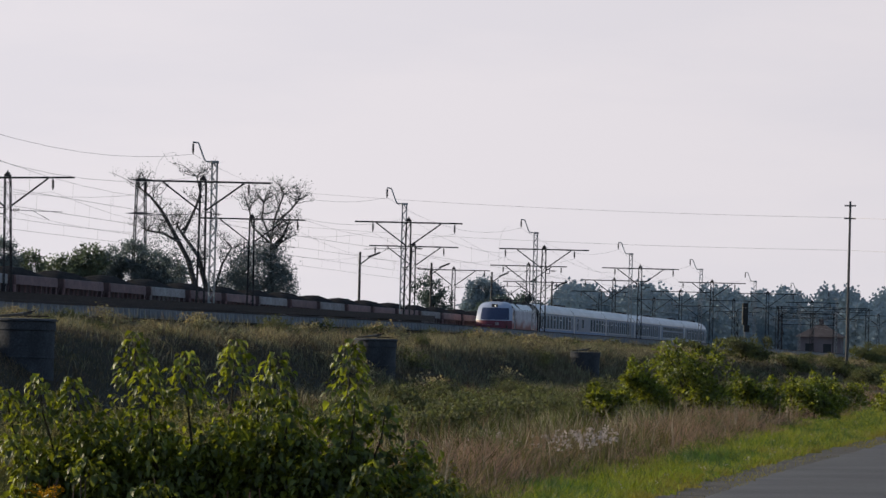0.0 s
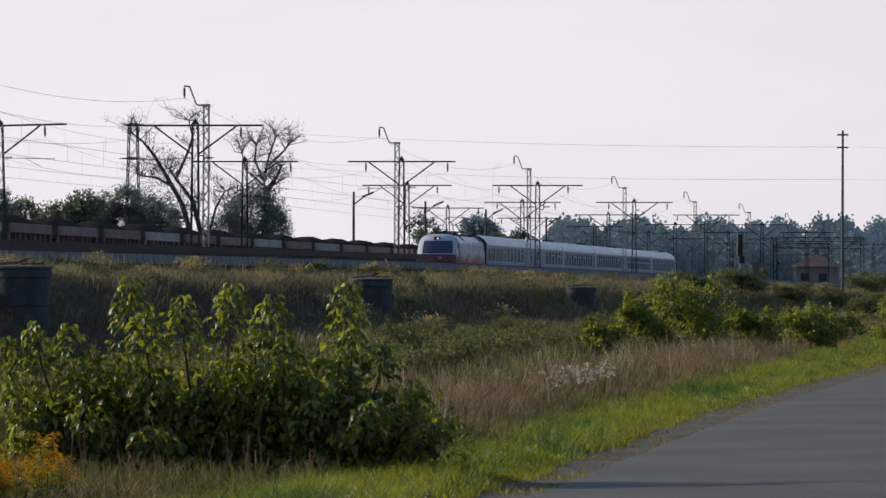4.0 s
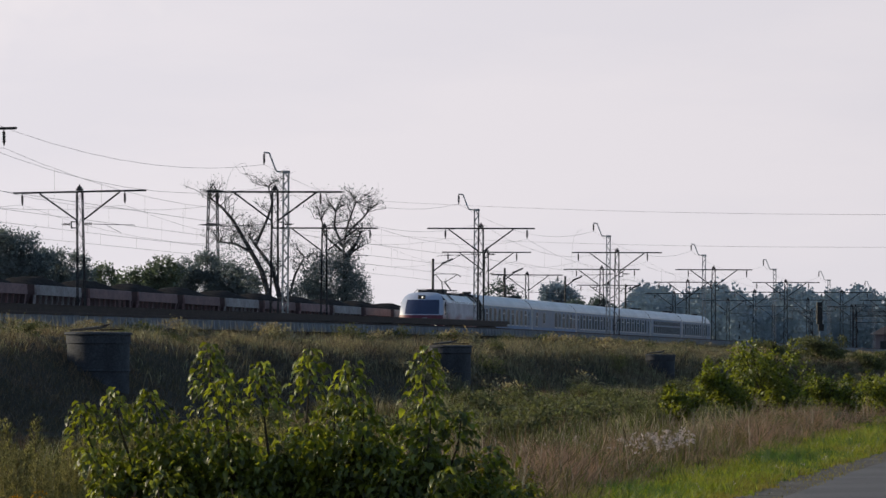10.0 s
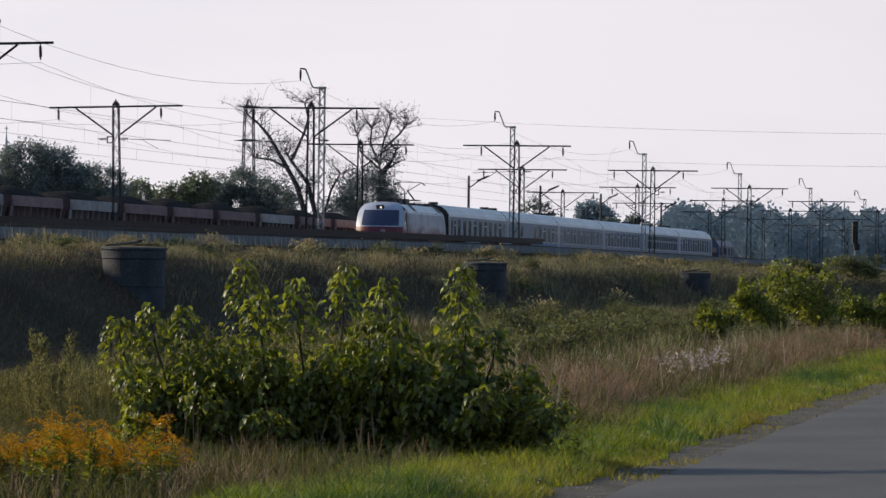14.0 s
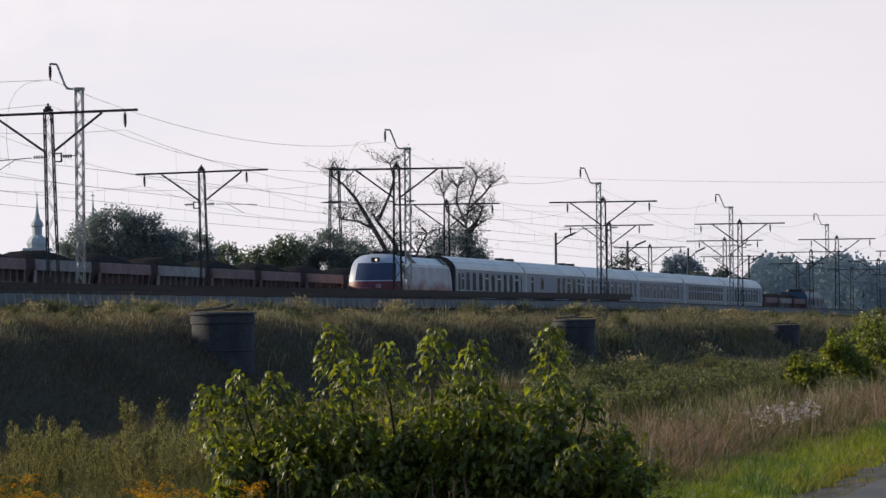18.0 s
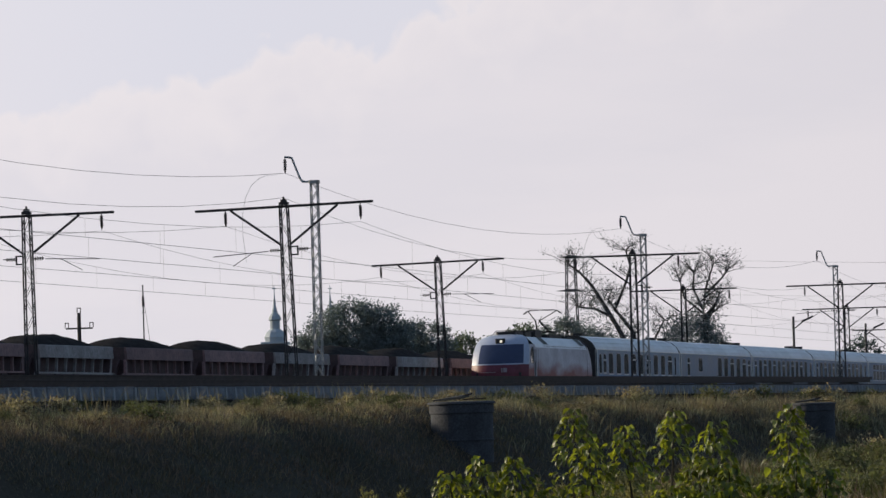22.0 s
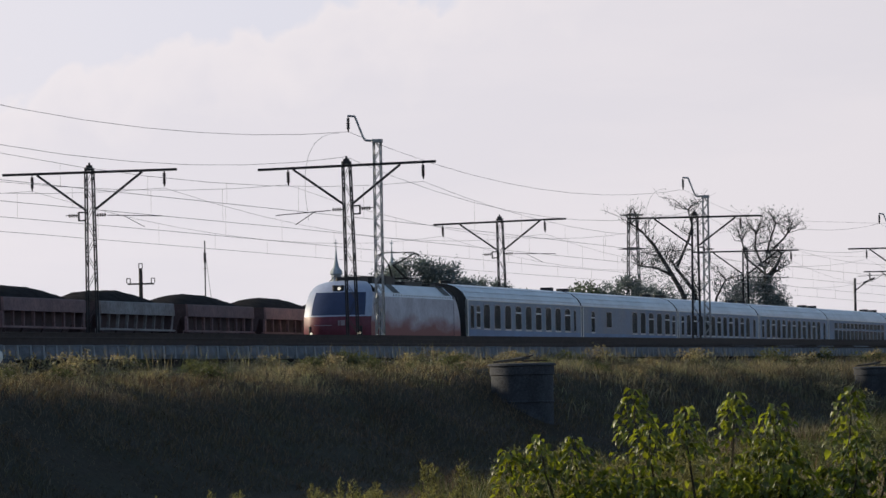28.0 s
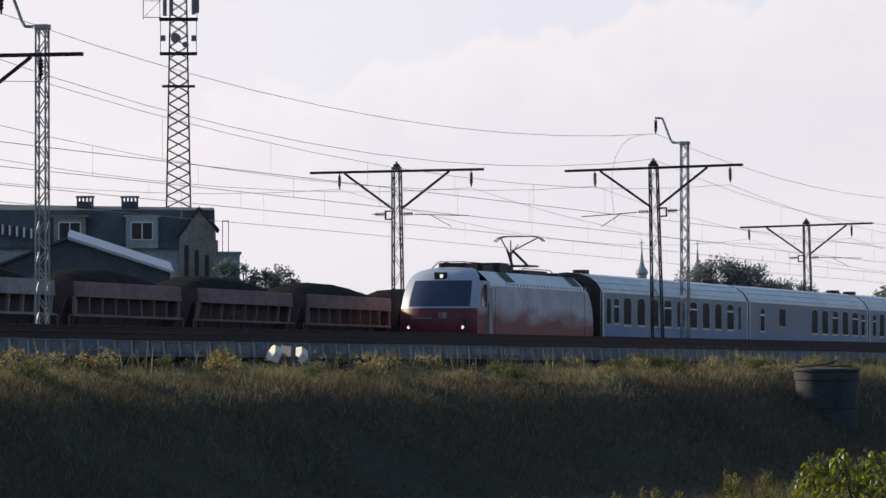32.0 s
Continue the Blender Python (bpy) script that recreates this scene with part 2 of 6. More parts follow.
# ---- the lie of the land: across the tracks, x to the height ----
SECTION = ((-3000, 2.0), (-75, 2.15), (-47.8, 2.15), (-45.6, 2.40), (-44.2, 2.32), (-42.6, 2.22), (-41.6, 2.00), (-40.4, 1.60), (-39.0, 0.88), (-35.4, -0.95), (-24.0, -1.1), (-18.0, -0.25), (-13.0, 0.0), (40, 0.0), (3000, 0.0))


def land(x, y):
    if -44.2 < x < -34.0:      # the shoulder wanders in and out
        k = min(1.0, (x + 44.2) / 1.5, (-34.0 - x) / 1.5)
        x = x + k * (0.75 * noise.noise((y * 0.07, 0.4, 2.0)) + 0.35 * noise.noise((y * 0.23, 3.4, 5.0)))
    for (x0, z0), (x1, z1) in zip(SECTION, SECTION[1:]):
        if x <= x1:
            z = z0 + (z1 - z0) * (x - x0) / (x1 - x0)
            break
    if z < 0:
        z *= 1.0 - 0.9 * max(0.0, min(1.0, (y - 125.0) / 90.0))     # the ditch runs out
    if -47.9 < x < -36.6:
        k = max(0.0, min(1.0, (y - 145.0) / 45.0))
        z += 0.32 * k * min(1.0, (x + 47.9) / 2) * min(1.0, (-36.6 - x) / 5)
    return z


def road_edge(y):
    return -4.1 - 0.0285 * np.minimum(y, 85.0) - 0.0146 * np.maximum(0.0, y - 85.0)


def build_ground():
    xs = sorted({x for x, _ in SECTION} | {-60.0, -46.8, -43.4, -42.0, -41.0, -39.7, -38.2, -37.3, -36.4, -30.0, -22.0, -15.0, -10.0, -8.0})
    ys = [-300, -60, 0] + list(range(20, 96, 6)) + [96 + 1.5 * i for i in range(136)] + list(range(300, 640, 4)) + [700, 900, 1300, 2000, 3500]
    s = Shape()
    for y in ys:
        for x in xs:
            dz = 0.10 * noise.noise((x * 0.25, y * 0.12, 0)) + (0.10 * noise.noise((x * 0.9, y * 0.5, 4.0)) if x < -34.0 else 0.0) if -44.5 < x < -13.0 else 0.0
            s.v.append((x, y, land(x, y) + dz))
    n = len(xs)
    for j in range(len(ys) - 1):
        for i in range(n - 1):
            s.f.append((j * n + i, j * n + i + 1, (j + 1) * n + i + 1, (j + 1) * n + i))
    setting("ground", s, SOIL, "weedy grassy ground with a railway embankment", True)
    r = Shape()
    for y in range(-40, 900, 2):
        e = road_edge(y) + 0.07 * noise.noise((y * 0.3, 2.1, 0)) + 0.04 * noise.noise((y * 1.1, 5.1, 0))
        r.v += [(e, y, 0.012), (e + 2.6, y, 0.07), (e + 6.0, y, 0.01)]
    for j in range(len(r.v) // 3 - 1):
        r.f += [(3 * j + i, 3 * j + i + 1, 3 * j + i + 4, 3 * j + i + 3) for i in (0, 1)]
    setting("road", r, ASPHALT, "narrow grey asphalt road beside the railway", True)
    b = Shape()
    for y in (-100, 1500):
        b.v += [(-67, y, 2.16), (-66, y, 2.30), (-47.6, y, 2.30), (-46.9, y, 2.16)]
    b.f += [(i, i + 1, i + 5, i + 4) for i in range(3)]
    setting("ballast_bed", b, BALLAST, "dark stained ballast under the tracks", category="ballast")


def build_tracks():
    for x in (-52.1, -56.55, -61.5, -66.0):
        t = tagged(thing("railway_track", pose(x, 0, FAST - RAIL if x == -56.55 else 0), "railway track with rusty rails on ballast", "track", "railway tracks"), kind="structure")
        for dx in (-0.7525, 0.7525):
            s = Shape()
            for z0, z1, w in ((RAIL - 0.17, RAIL - 0.15, 0.07), (RAIL - 0.15, RAIL - 0.04, 0.012), (RAIL - 0.04, RAIL, 0.036)):
                s.box(dx - w, -100, z0, dx + w, 1500, z1)
            part("rail", s, RAIL_STEEL, t)


# ---- overhead line ----
def lattice(s, z0, z1, wx0, wx1, wy, step, chord=0.035, lace=0.018):
    """Four legs and zigzag lacing; wx0 wide below, wx1 above."""
    n = max(2, round((z1 - z0) / step))
    for a in (-1, 1):
        for b in (-1, 1):
            s.rod((a * wx0 / 2, b * wy / 2, z0), (a * wx1 / 2, b * wy / 2, z1), chord, 4)
    for i in range(n):
        za, zb = z0 + (z1 - z0) * i / n, z0 + (z1 - z0) * (i + 1) / n
        wa, wb = wx0 + (wx1 - wx0) * i / n, wx0 + (wx1 - wx0) * (i + 1) / n
        k = 1 if i % 2 else -1
        for b in (-1, 1):
            s.rod((k * wa / 2, b * wy / 2, za), (-k * wb / 2, b * wy / 2, zb), lace, 3)
        for a in (-1, 1):
            s.rod((a * wa / 2, k * wy / 2, za), (a * wb / 2, -k * wy / 2, zb), lace, 3)


def insulator(s, x, y, z, length=0.55, r=0.075):
    s.lathe(x, y, [(z, 0.02), (z - 0.06, 0.02)] + [q for i in range(5) for q in ((z - 0.08 - i * length * 0.15, r), (z - 0.12 - i * length * 0.15, r * 0.5))] + [(z - length, 0.02)], 6)


def t_mast(x, y, ins, arm, dark=MAST_DARK, half=3.35, top=7.93):
    """ins: how far out the two insulators hang; arm: the side of the long registration arm."""
    t = thing("catenary_mast", pose(x, y, RAIL), "dark steel lattice mast with a cross beam and hanging insulators", "mast", "t-shaped masts of the overhead line")
    s = Shape()
    lattice(s, -0.4, top - 0.25, 0.42, 0.27, 0.30, 0.62, 0.034, 0.013)
    part("mast", s, dark, t)
    s = Shape().box(-0.16, -0.17, top - 0.24, 0.16, 0.17, top - 0.14, 0.04).box(-0.10, -0.12, top - 0.14, 0.10, 0.12, top - 0.04, 0.03).rod((0, 0, top - 0.04), (0, 0, top + 0.06), 0.04, 6)
    part("cap", s, dark, t)
    zb = top - 0.30
    part("beam", Shape().box(-half, -0.06, zb - 0.045, half, 0.06, zb + 0.035).box(-half, -0.09, zb + 0.025, half, 0.09, zb + 0.045), dark, t)
    for k, out in zip((-1, 1), ins):
        part("strut", Shape().rod((k * 0.16, 0, zb - 1.41), (k * 2.02, 0, zb - 0.05), 0.055, 4), dark, t)
        s = Shape()
        insulator(s, k * out, 0, zb - 0.05, 0.58)
        part("insulator", s, INSULATOR, t, "brown hanging insulator")
        if k == arm:
            s = Shape().rod((k * 0.18, 0, zb - 1.60), (k * 0.30, 0, zb - 1.60), 0.028)
            s.rod((k * 0.66, 0, zb - 1.61), (k * 2.75, 0, zb - 1.70), 0.022, 4).rod((k * 1.25, 0, zb - 1.63), (k * 2.05, 0.1, zb - 2.08), 0.016, 4)
        else:
            s = Shape()
            for z in (1.48, 1.78):
                s.box(min(k * 0.18, k * 0.46), -0.04, zb - z - 0.025, max(k * 0.18, k * 0.46), 0.04, zb - z + 0.025)
            s.box(min(k * 0.42, k * 0.47), -0.04, zb - 1.80, max(k * 0.42, k * 0.47), 0.04, zb - 1.46)
            s.rod((k * 0.47, 0, zb - 1.58), (k * 0.95, 0, zb - 1.58), 0.02, 4)
        part("registration_arm", s, dark, t)
        x0 = 0.28 if k == arm else 0.52
        s = Shape()
        for j in range(4):
            s.rod((k * (x0 + j * 0.09), 0, zb - 1.59), (k * (x0 + j * 0.09 + 0.05), 0, zb - 1.59), 0.08, 6, 0.035)
        part("arm_insulator", s, INSULATOR, t)
    return t


def feeder_mast(x, y, top=9.57):
    t = thing("feeder_mast", pose(x, y, RAIL), "slim galvanised lattice mast with a bent feeder arm", "mast", "feeder masts")
    s = Shape()
    lattice(s, -0.4, top, 0.30, 0.28, 0.28, 0.42, 0.03, 0.02)
    part("mast", s, MAST_PALE, t)
    part("cap", Shape().box(-0.2, -0.18, top - 0.14, 0.2, 0.18, top, 0.03), MAST_PALE, t)
    part("feeder_arm", Shape().chain([(-0.15, 0, top - 0.06), (-0.5, 0, top - 0.04), (-0.60, 0, top + 0.12), (-0.92, 0, top + 0.95), (-1.22, 0, top + 0.98)], 0.045, 5), MAST_PALE, t)
    s = Shape()
    insulator(s, -1.2, 0, top + 0.95, 0.65, 0.08)
    part("insulator", s, INSULATOR, t)
    return t


M_ROWS = [2.763, 4.203, 5.634, 7.001, 8.399, 9.811, 11.195, 12.55, 13.95, 15.35]
DM, DN, DO, LN = 53.0, 49.0, 58.8, 72.0
M_Y = [k * DM for k in M_ROWS]
N_Y = [129.0 + LN * i for i in range(-1, 11)]


def wire(s, a, b, sag, r=0.012, n=10):
    a, b = Vector(a), Vector(b)
    pts = []
    for i in range(n + 1):
        k = i / n
        p = a.lerp(b, k)
        p.z -= 4 * sag * k * (1 - k)
        pts.append(tuple(p))
    for p, q in zip(pts, pts[1:]):
        s.rod(p, q, r, 3)


INS = ((2.22, 2.87), (2.90, 2.27))      # the wires zigzag from mast to mast


def build_overhead():
    made = {}
    spots = [(x, y, i % 2, -1 if x == -DN else 1) for x in (-DN, -DO) for i, y in enumerate(N_Y)] + [(-69.5, y, i % 2, 1) for i, y in enumerate(range(520, 900, 64))]
    leaning = {(-DN, 201.0): 1.3, (-DO, 201.0): 0.5, (-DO, 273.0): 1.3}      # a few stand out of plumb
    for x, y, odd, arm in spots:
        lean = leaning.get((x, y), 0.0)
        m = pose(x + 7.9 * math.sin(radians(lean)), y, RAIL, 0, -lean, 0)
        if (odd, arm) in made:
            copy_thing(made[odd, arm], m)
        else:
            made[odd, arm] = t_mast(x, y, INS[odd], arm)
            made[odd, arm].matrix_basis = m
    first = None
    for y in M_Y:
        if first is None:
            first = feeder_mast(-DM, y)
        else:
            copy_thing(first, pose(-DM, y, RAIL))
    f = thing("feeder_line", pose(0, 0, 0), "thin feeder wires sagging between the masts", "wire")
    ys = [M_Y[0] - 74] + M_Y
    s = Shape()
    for a, b in zip(ys, ys[1:]):
        wire(s, (-DM - 1.2, a, RAIL + 9.9), (-DM - 1.2, b, RAIL + 9.9), 1.15, 0.010)
    part("feeder_wire", s, WIRE, f)["kind"] = "stuff"
    for i in (2, 3, 5):     # slack jumper loops beside the masts
        y0 = (201, 273, 417)[(2, 3, 5).index(i)] + 20.3
        loop = [(-54.2, y0 - 7.6 * math.sin(1.62 * q) + 2.2 * q * q, 12.25 - 0.35 * q - 3.3 * q ** 2.2) for q in (0, 0.12, 0.25, 0.4, 0.55, 0.7, 0.85, 1.0)]
        part("jumper_wire", Shape().chain(loop, 0.008), WIRE, f)["kind"] = "stuff"
    s = Shape()
    for a, b in zip(N_Y, N_Y[1:]):
        wire(s, (-DN, a, RAIL + 7.95), (-DN, b, RAIL + 7.95), 1.25, 0.009)
    part("earth_wire", s, WIRE, f)["kind"] = "stuff"
    for mx, side in ((-DN, 0), (-DN, 1), (-DO, 1), (-DO, 0)):
        c = thing("overhead_line", pose(0, 0, 0), "catenary and contact wire with droppers", "wire", "overhead lines")
        s, d = Shape(), Shape()
        k = (-1, 1)[side]
        contact, za, sag = RAIL + 5.40, RAIL + 6.98, 1.0
        for i, (a, b) in enumerate(zip(N_Y, N_Y[1:])):
            xa, xb = mx + k * INS[i % 2][side], mx + k * INS[1 - i % 2][side]
            wire(s, (xa, a, za), (xb, b, za), sag, 0.008, 10)
            s.rod((xa, a, contact), (xb, b, contact), 0.010, 3)
            for j in range(1, 8):
                q = j / 8
                zc = za - 4 * sag * q * (1 - q)
                x = xa + (xb - xa) * q
                d.rod((x, a + LN * q, zc), (x, a + LN * q, contact), 0.005, 3)
        part("wire", s, WIRE, c)["kind"] = "stuff"
        part("dropper", d, WIRE, c)["kind"] = "stuff"


# ---- the express train ----
def extrude_profile(s, prof, y0, y1):
    s.loft([[(x, y0, z) for x, z in prof], [(x, y1, z) for x, z in prof]], closed=False)


def bogie(parent, y, base=2.6, wheel_r=0.46):
    b = part("bogie", Shape().box(-1.15, y - base / 2 - 0.5, 0.45, -0.9, y + base / 2 + 0.5, 0.85).box(0.9, y - base / 2 - 0.5, 0.45, 1.15, y + base / 2 + 0.5, 0.85).box(-0.9, y - 0.3, 0.5, 0.9, y + 0.3, 0.8), BLACK_PART, parent)
    for dy in (-base / 2, base / 2):
        for x in (-0.75, 0.75):
            s = Shape().rod((x - 0.06, y + dy, wheel_r), (x + 0.06, y + dy, wheel_r), wheel_r, 16)
            part("wheel", s, RAIL_STEEL, b)


def build_locomotive():
    t = thing("electric_locomotive", pose(-56.55, 300, RAIL), "white and dark red electric locomotive with raised pantograph and lit headlights", "locomotive")
    W = 1.48
    # front, level by level: height, half width, how far back the middle lies
    lev = [(1.05, 1.40, 0.50), (1.35, 1.44, 0.36), (1.75, 1.46, 0.30), (2.10, 1.46, 0.32), (2.40, 1.46, 0.40), (2.75, 1.45, 0.58), (3.10, 1.42, 0.80),
           (3.42, 1.36, 1.05), (3.62, 1.26, 1.28), (3.78, 1.10, 1.60), (3.89, 0.85, 2.05), (3.94, 0.5, 2.5)]
    def ring(z, w, y0, n=14, push=0.0):
        out = []
        for i in range(n + 1):
            k = -1 + 2 * i / n
            out.append((k * w, y0 + 0.62 * abs(k) ** 3.2 - push, z))
        return out
    for name, a, b, mat in (("red_nose", 0, 4, LOCO_RED), ("white_nose", 4, len(lev) - 1, LOCO_WHITE)):
        s = Shape()
        s.loft([ring(*lev[i]) for i in range(a, b + 1)], closed=False)
        part(name, s, mat, t, smooth=True)
    s = Shape()
    for k0, k1, z0, z1 in ((-0.70, 0.74, 2.46, 3.42),):
        rows = []
        for j in range(6):
            z = z0 + (z1 - z0) * j / 5
            for q in range(len(lev) - 1):
                if lev[q][0] <= z <= lev[q + 1][0]:
                    u = (z - lev[q][0]) / (lev[q + 1][0] - lev[q][0])
                    w = lev[q][1] + u * (lev[q + 1][1] - lev[q][1])
                    y0 = lev[q][2] + u * (lev[q + 1][2] - lev[q][2])
                    break
            r = []
            for i in range(13):
                k = -0.72 + 1.56 * i / 12
                r.append((k * w, y0 + 0.62 * abs(k) ** 3.2 - 0.012, z))
            rows.append(r)
        s.loft(rows, closed=False)
    part("windscreen", s, WINDSCREEN, t, "dark tinted windscreen", smooth=True)
    # cab sides, body sides and roof
    for sx in (-1, 1):
        s = Shape()
        for (za, wa, ya), (zb, wb, yb) in zip(lev[:7], lev[1:8]):
            s.add([(sx * wa, ya + 0.62, za), (sx * 1.48, 2.6, za), (sx * 1.48, 2.6, zb), (sx * wb, yb + 0.62, zb)], [(0, 1, 2, 3)])
        part("cab_side", s, REFLECTION_SIDE, t)
        s = Shape()
        for (za, wa, ya), (zb, wb, yb) in zip(lev[:7], lev[1:8]):
            s.add([(sx * wa, 19.0 - ya - 0.62, za), (sx * 1.48, 16.7, za), (sx * 1.48, 16.7, zb), (sx * wb, 19.0 - yb - 0.62, zb)], [(0, 1, 2, 3)])
        part("rear_cab_side", s, REFLECTION_SIDE, t)
        s = Shape().box(sx * 1.47 - 0.02, 2.6, 1.05, sx * 1.47 + 0.02, 16.7, 3.25)
        part("side_panel", s, REFLECTION_SIDE, t, "grey side panel with reflected trees painted brownish red below")
        for y in (3.3, 16.6):
            part("side_seam", Shape().box(sx * 1.49 - 0.03, y, 1.1, sx * 1.49 + 0.008, y + 0.03, 3.2), BLACK_PART, t)
        s = Shape()
        s.add([(sx * 1.492, 1.45, 2.45), (sx * 1.492, 2.15, 2.45), (sx * 1.492, 2.15, 3.28), (sx * 1.47, 1.85, 3.28), (sx * 1.47, 1.5, 2.9)], [(0, 1, 2, 3, 4)])
        part("cab_window", s, DARK_GLASS, t)
        part("door", Shape().box(sx * 1.49 - 0.01, 2.28, 1.15, sx * 1.49 + 0.012, 2.9, 3.15), LOCO_SIDE, t)
        part("handrail", Shape().rod((sx * 1.55, 2.22, 1.3), (sx * 1.55, 2.22, 2.6), 0.02), BLACK_PART, t)
        # sloping roof cover
        s = Shape().loft([[(sx * 1.50, y, 3.25), (sx * 1.42, y, 3.42), (sx * 1.02, y, 3.80), (sx * 0.80, y, 3.82)] for y in (2.6, 16.6)], closed=False)
        part("roof_cover", s, ROOF_WHITE_LIT, t)
        for y in (5.1, 15.0):
            s = Shape().add([(sx * 1.435, y, 3.43), (sx * 1.435, y + 1.3, 3.43), (sx * 1.045, y + 1.3, 3.80), (sx * 1.045, y, 3.80)], [(0, 1, 2, 3)])
            part("roof_grille", s, BLACK_PART, t)
        tooth = Shape().box(-0.03, 0, 3.25, 0.03, 0.06, 3.36).mesh("roof_clip", BLACK_PART)
        for i in range(26):
            part_of("roof_clip", tooth, t, pose(sx * 1.45, 5.0 + i * 0.5, 0))
    part("roof_deck", Shape().box(-0.82, 2.5, 3.6, 0.82, 16.6, 3.80), BLACK_PART, t)
    part("underframe", Shape().box(-1.4, 0.7, 0.75, 1.4, 18.9, 1.05), BLACK_PART, t)
    for name, a, b, mat in (("rear_red_nose", 0, 4, LOCO_RED), ("rear_white_nose", 4, len(lev) - 1, LOCO_WHITE)):
        part(name, Shape().loft([[(x, 19.0 - y, z) for x, y, z in ring(*lev[i])] for i in range(a, b + 1)], closed=False), mat, t, smooth=True)
    for y0, y1, h, w in ((2.6, 4.6, 0.30, 0.50), (5.0, 6.7, 0.28, 0.52), (7.2, 8.7, 0.40, 0.58), (9.3, 10.0, 0.36, 0.40), (10.8, 14.3, 0.20, 0.60), (15.2, 16.6, 0.16, 0.7)):
        part("roof_equipment", Shape().box(-w, y0, 3.80, w, y1, 3.80 + h, 0.1), BLACK_PART, t)
    part("roof_rail", Shape().chain([(-0.7, 2.5, 3.90), (-0.5, 2.7, 4.14), (0.5, 2.7, 4.14), (0.7, 2.5, 3.90)], 0.02).chain([(0.55, 2.7, 4.13), (0.55, 6.9, 4.13), (0.62, 7.2, 3.85)], 0.02), BLACK_PART, t)
    part("roof_rail", Shape().chain([(0.6, 10.4, 3.85), (0.6, 10.6, 4.05), (0.65, 14.4, 4.05), (0.75, 15.0, 3.8)], 0.02), BLACK_PART, t)
    p = part("pantograph", Shape().box(-0.7, 11.2, 4.14, 0.7, 11.28, 4.2).box(-0.7, 12.52, 4.14, 0.7, 12.6, 4.2).box(-0.7, 11.28, 4.14, -0.62, 12.52, 4.2).box(0.62, 11.28, 4.14, 0.7, 12.52, 4.2), BLACK_PART, t)
    for sx in (-1, 1):
        part("lower_arm", Shape().rod((sx * 0.3, 12.4, 4.2), (sx * 0.1, 10.9, 4.75), 0.05), BLACK_PART, p)
        part("upper_arm", Shape().rod((sx * 0.08, 10.9, 4.72), (sx * 0.75, 12.3, 5.27), 0.028), BLACK_PART, p)
    part("thrust_rod", Shape().rod((0, 11.1, 4.6), (0, 12.1, 5.0), 0.02), BLACK_PART, p)
    for y in (12.15, 12.5):
        part("collector_strip", Shape().chain([(-0.98, y, 5.12), (-0.82, y, 5.26), (-0.6, y, 5.32), (0.6, y, 5.32), (0.82, y, 5.26), (0.98, y, 5.12)], 0.025), BLACK_PART, p)
    h = part("headlight", Shape().box(-0.24, 1.10, 3.45, 0.24, 1.30, 3.72, 0.04), BLACK_PART, t)
    part("lens", Shape().rod((0.06, 1.085, 3.58), (0.06, 1.12, 3.58), 0.07, 12), LAMP_GLOW, h)
    for sx in (-1, 1):
        h = part("headlight", Shape().box(sx * 1.02 - 0.13, 0.52, 1.55, sx * 1.02 + 0.13, 0.70, 2.0, 0.04), BLACK_PART, t)
        part("lens", Shape().rod((sx * 1.02, 0.49, 1.70), (sx * 1.02, 0.53, 1.70), 0.062, 12), LAMP_GLOW, h)
        part("buffer", Shape().rod((sx * 0.88, 0.0, 1.05), (sx * 0.88, 0.6, 1.05), 0.1, 10).rod((sx * 0.88, -0.02, 1.05), (sx * 0.88, 0.03, 1.05), 0.26, 12), BLACK_PART, t)
    EMBLEM = material("faded_emblem", (0.30, 0.24, 0.27), 0.5, grain=0.2)
    part("emblem", Shape().box(0.18, 0.285, 2.02, 0.25, 0.30, 2.24).box(0.29, 0.285, 2.02, 0.48, 0.30, 2.24), EMBLEM, t, "pale plain emblem shape")
    part("front_bar", Shape().box(-0.85, 0.305, 2.02, -0.1, 0.32, 2.05).box(-0.15, 0.29, 1.42, 0.55, 0.305, 1.50), EMBLEM, t)
    bogie(t, 4.6, 2.9, 0.57)
    bogie(t, 14.6, 2.9, 0.57)
    return t


def holed_wall(x0, x1, y0, y1, z0, z1, holes):
    """One wall sheet of some thickness with openings (start, width, low, high)."""
    ys = sorted({y0, y1} | {h[0] for h in holes} | {h[0] + h[1] for h in holes})
    zs = sorted({z0, z1} | {h[2] for h in holes} | {h[3] for h in holes})
    solid = lambda i, k: 0 <= i < len(ys) - 1 and 0 <= k < len(zs) - 1 and not any(
        h[0] <= (ys[i] + ys[i + 1]) / 2 <= h[0] + h[1] and h[2] <= (zs[k] + zs[k + 1]) / 2 <= h[3] for h in holes)
    s, seen = Shape(), {}

    def corner(x, i, k):
        key = (x, i, k)
        if key not in seen:
            seen[key] = len(s.v)
            s.v.append((x, ys[i], zs[k]))
        return seen[key]
    for i in range(len(ys) - 1):
        for k in range(len(zs) - 1):
            if not solid(i, k):
                continue
            for x in (x0, x1):
                s.f.append((corner(x, i, k), corner(x, i + 1, k), corner(x, i + 1, k + 1), corner(x, i, k + 1)))
            for di, dk, a, b in ((-1, 0, (0, 0), (0, 1)), (1, 0, (1, 0), (1, 1)), (0, -1, (0, 0), (1, 0)), (0, 1, (0, 1), (1, 1))):
                if not solid(i + di, k + dk):
                    s.f.append((corner(x0, i + a[0], k + a[1]), corner(x0, i + b[0], k + b[1]), corner(x1, i + b[0], k + b[1]), corner(x1, i + a[0], k + a[1])))
    return s


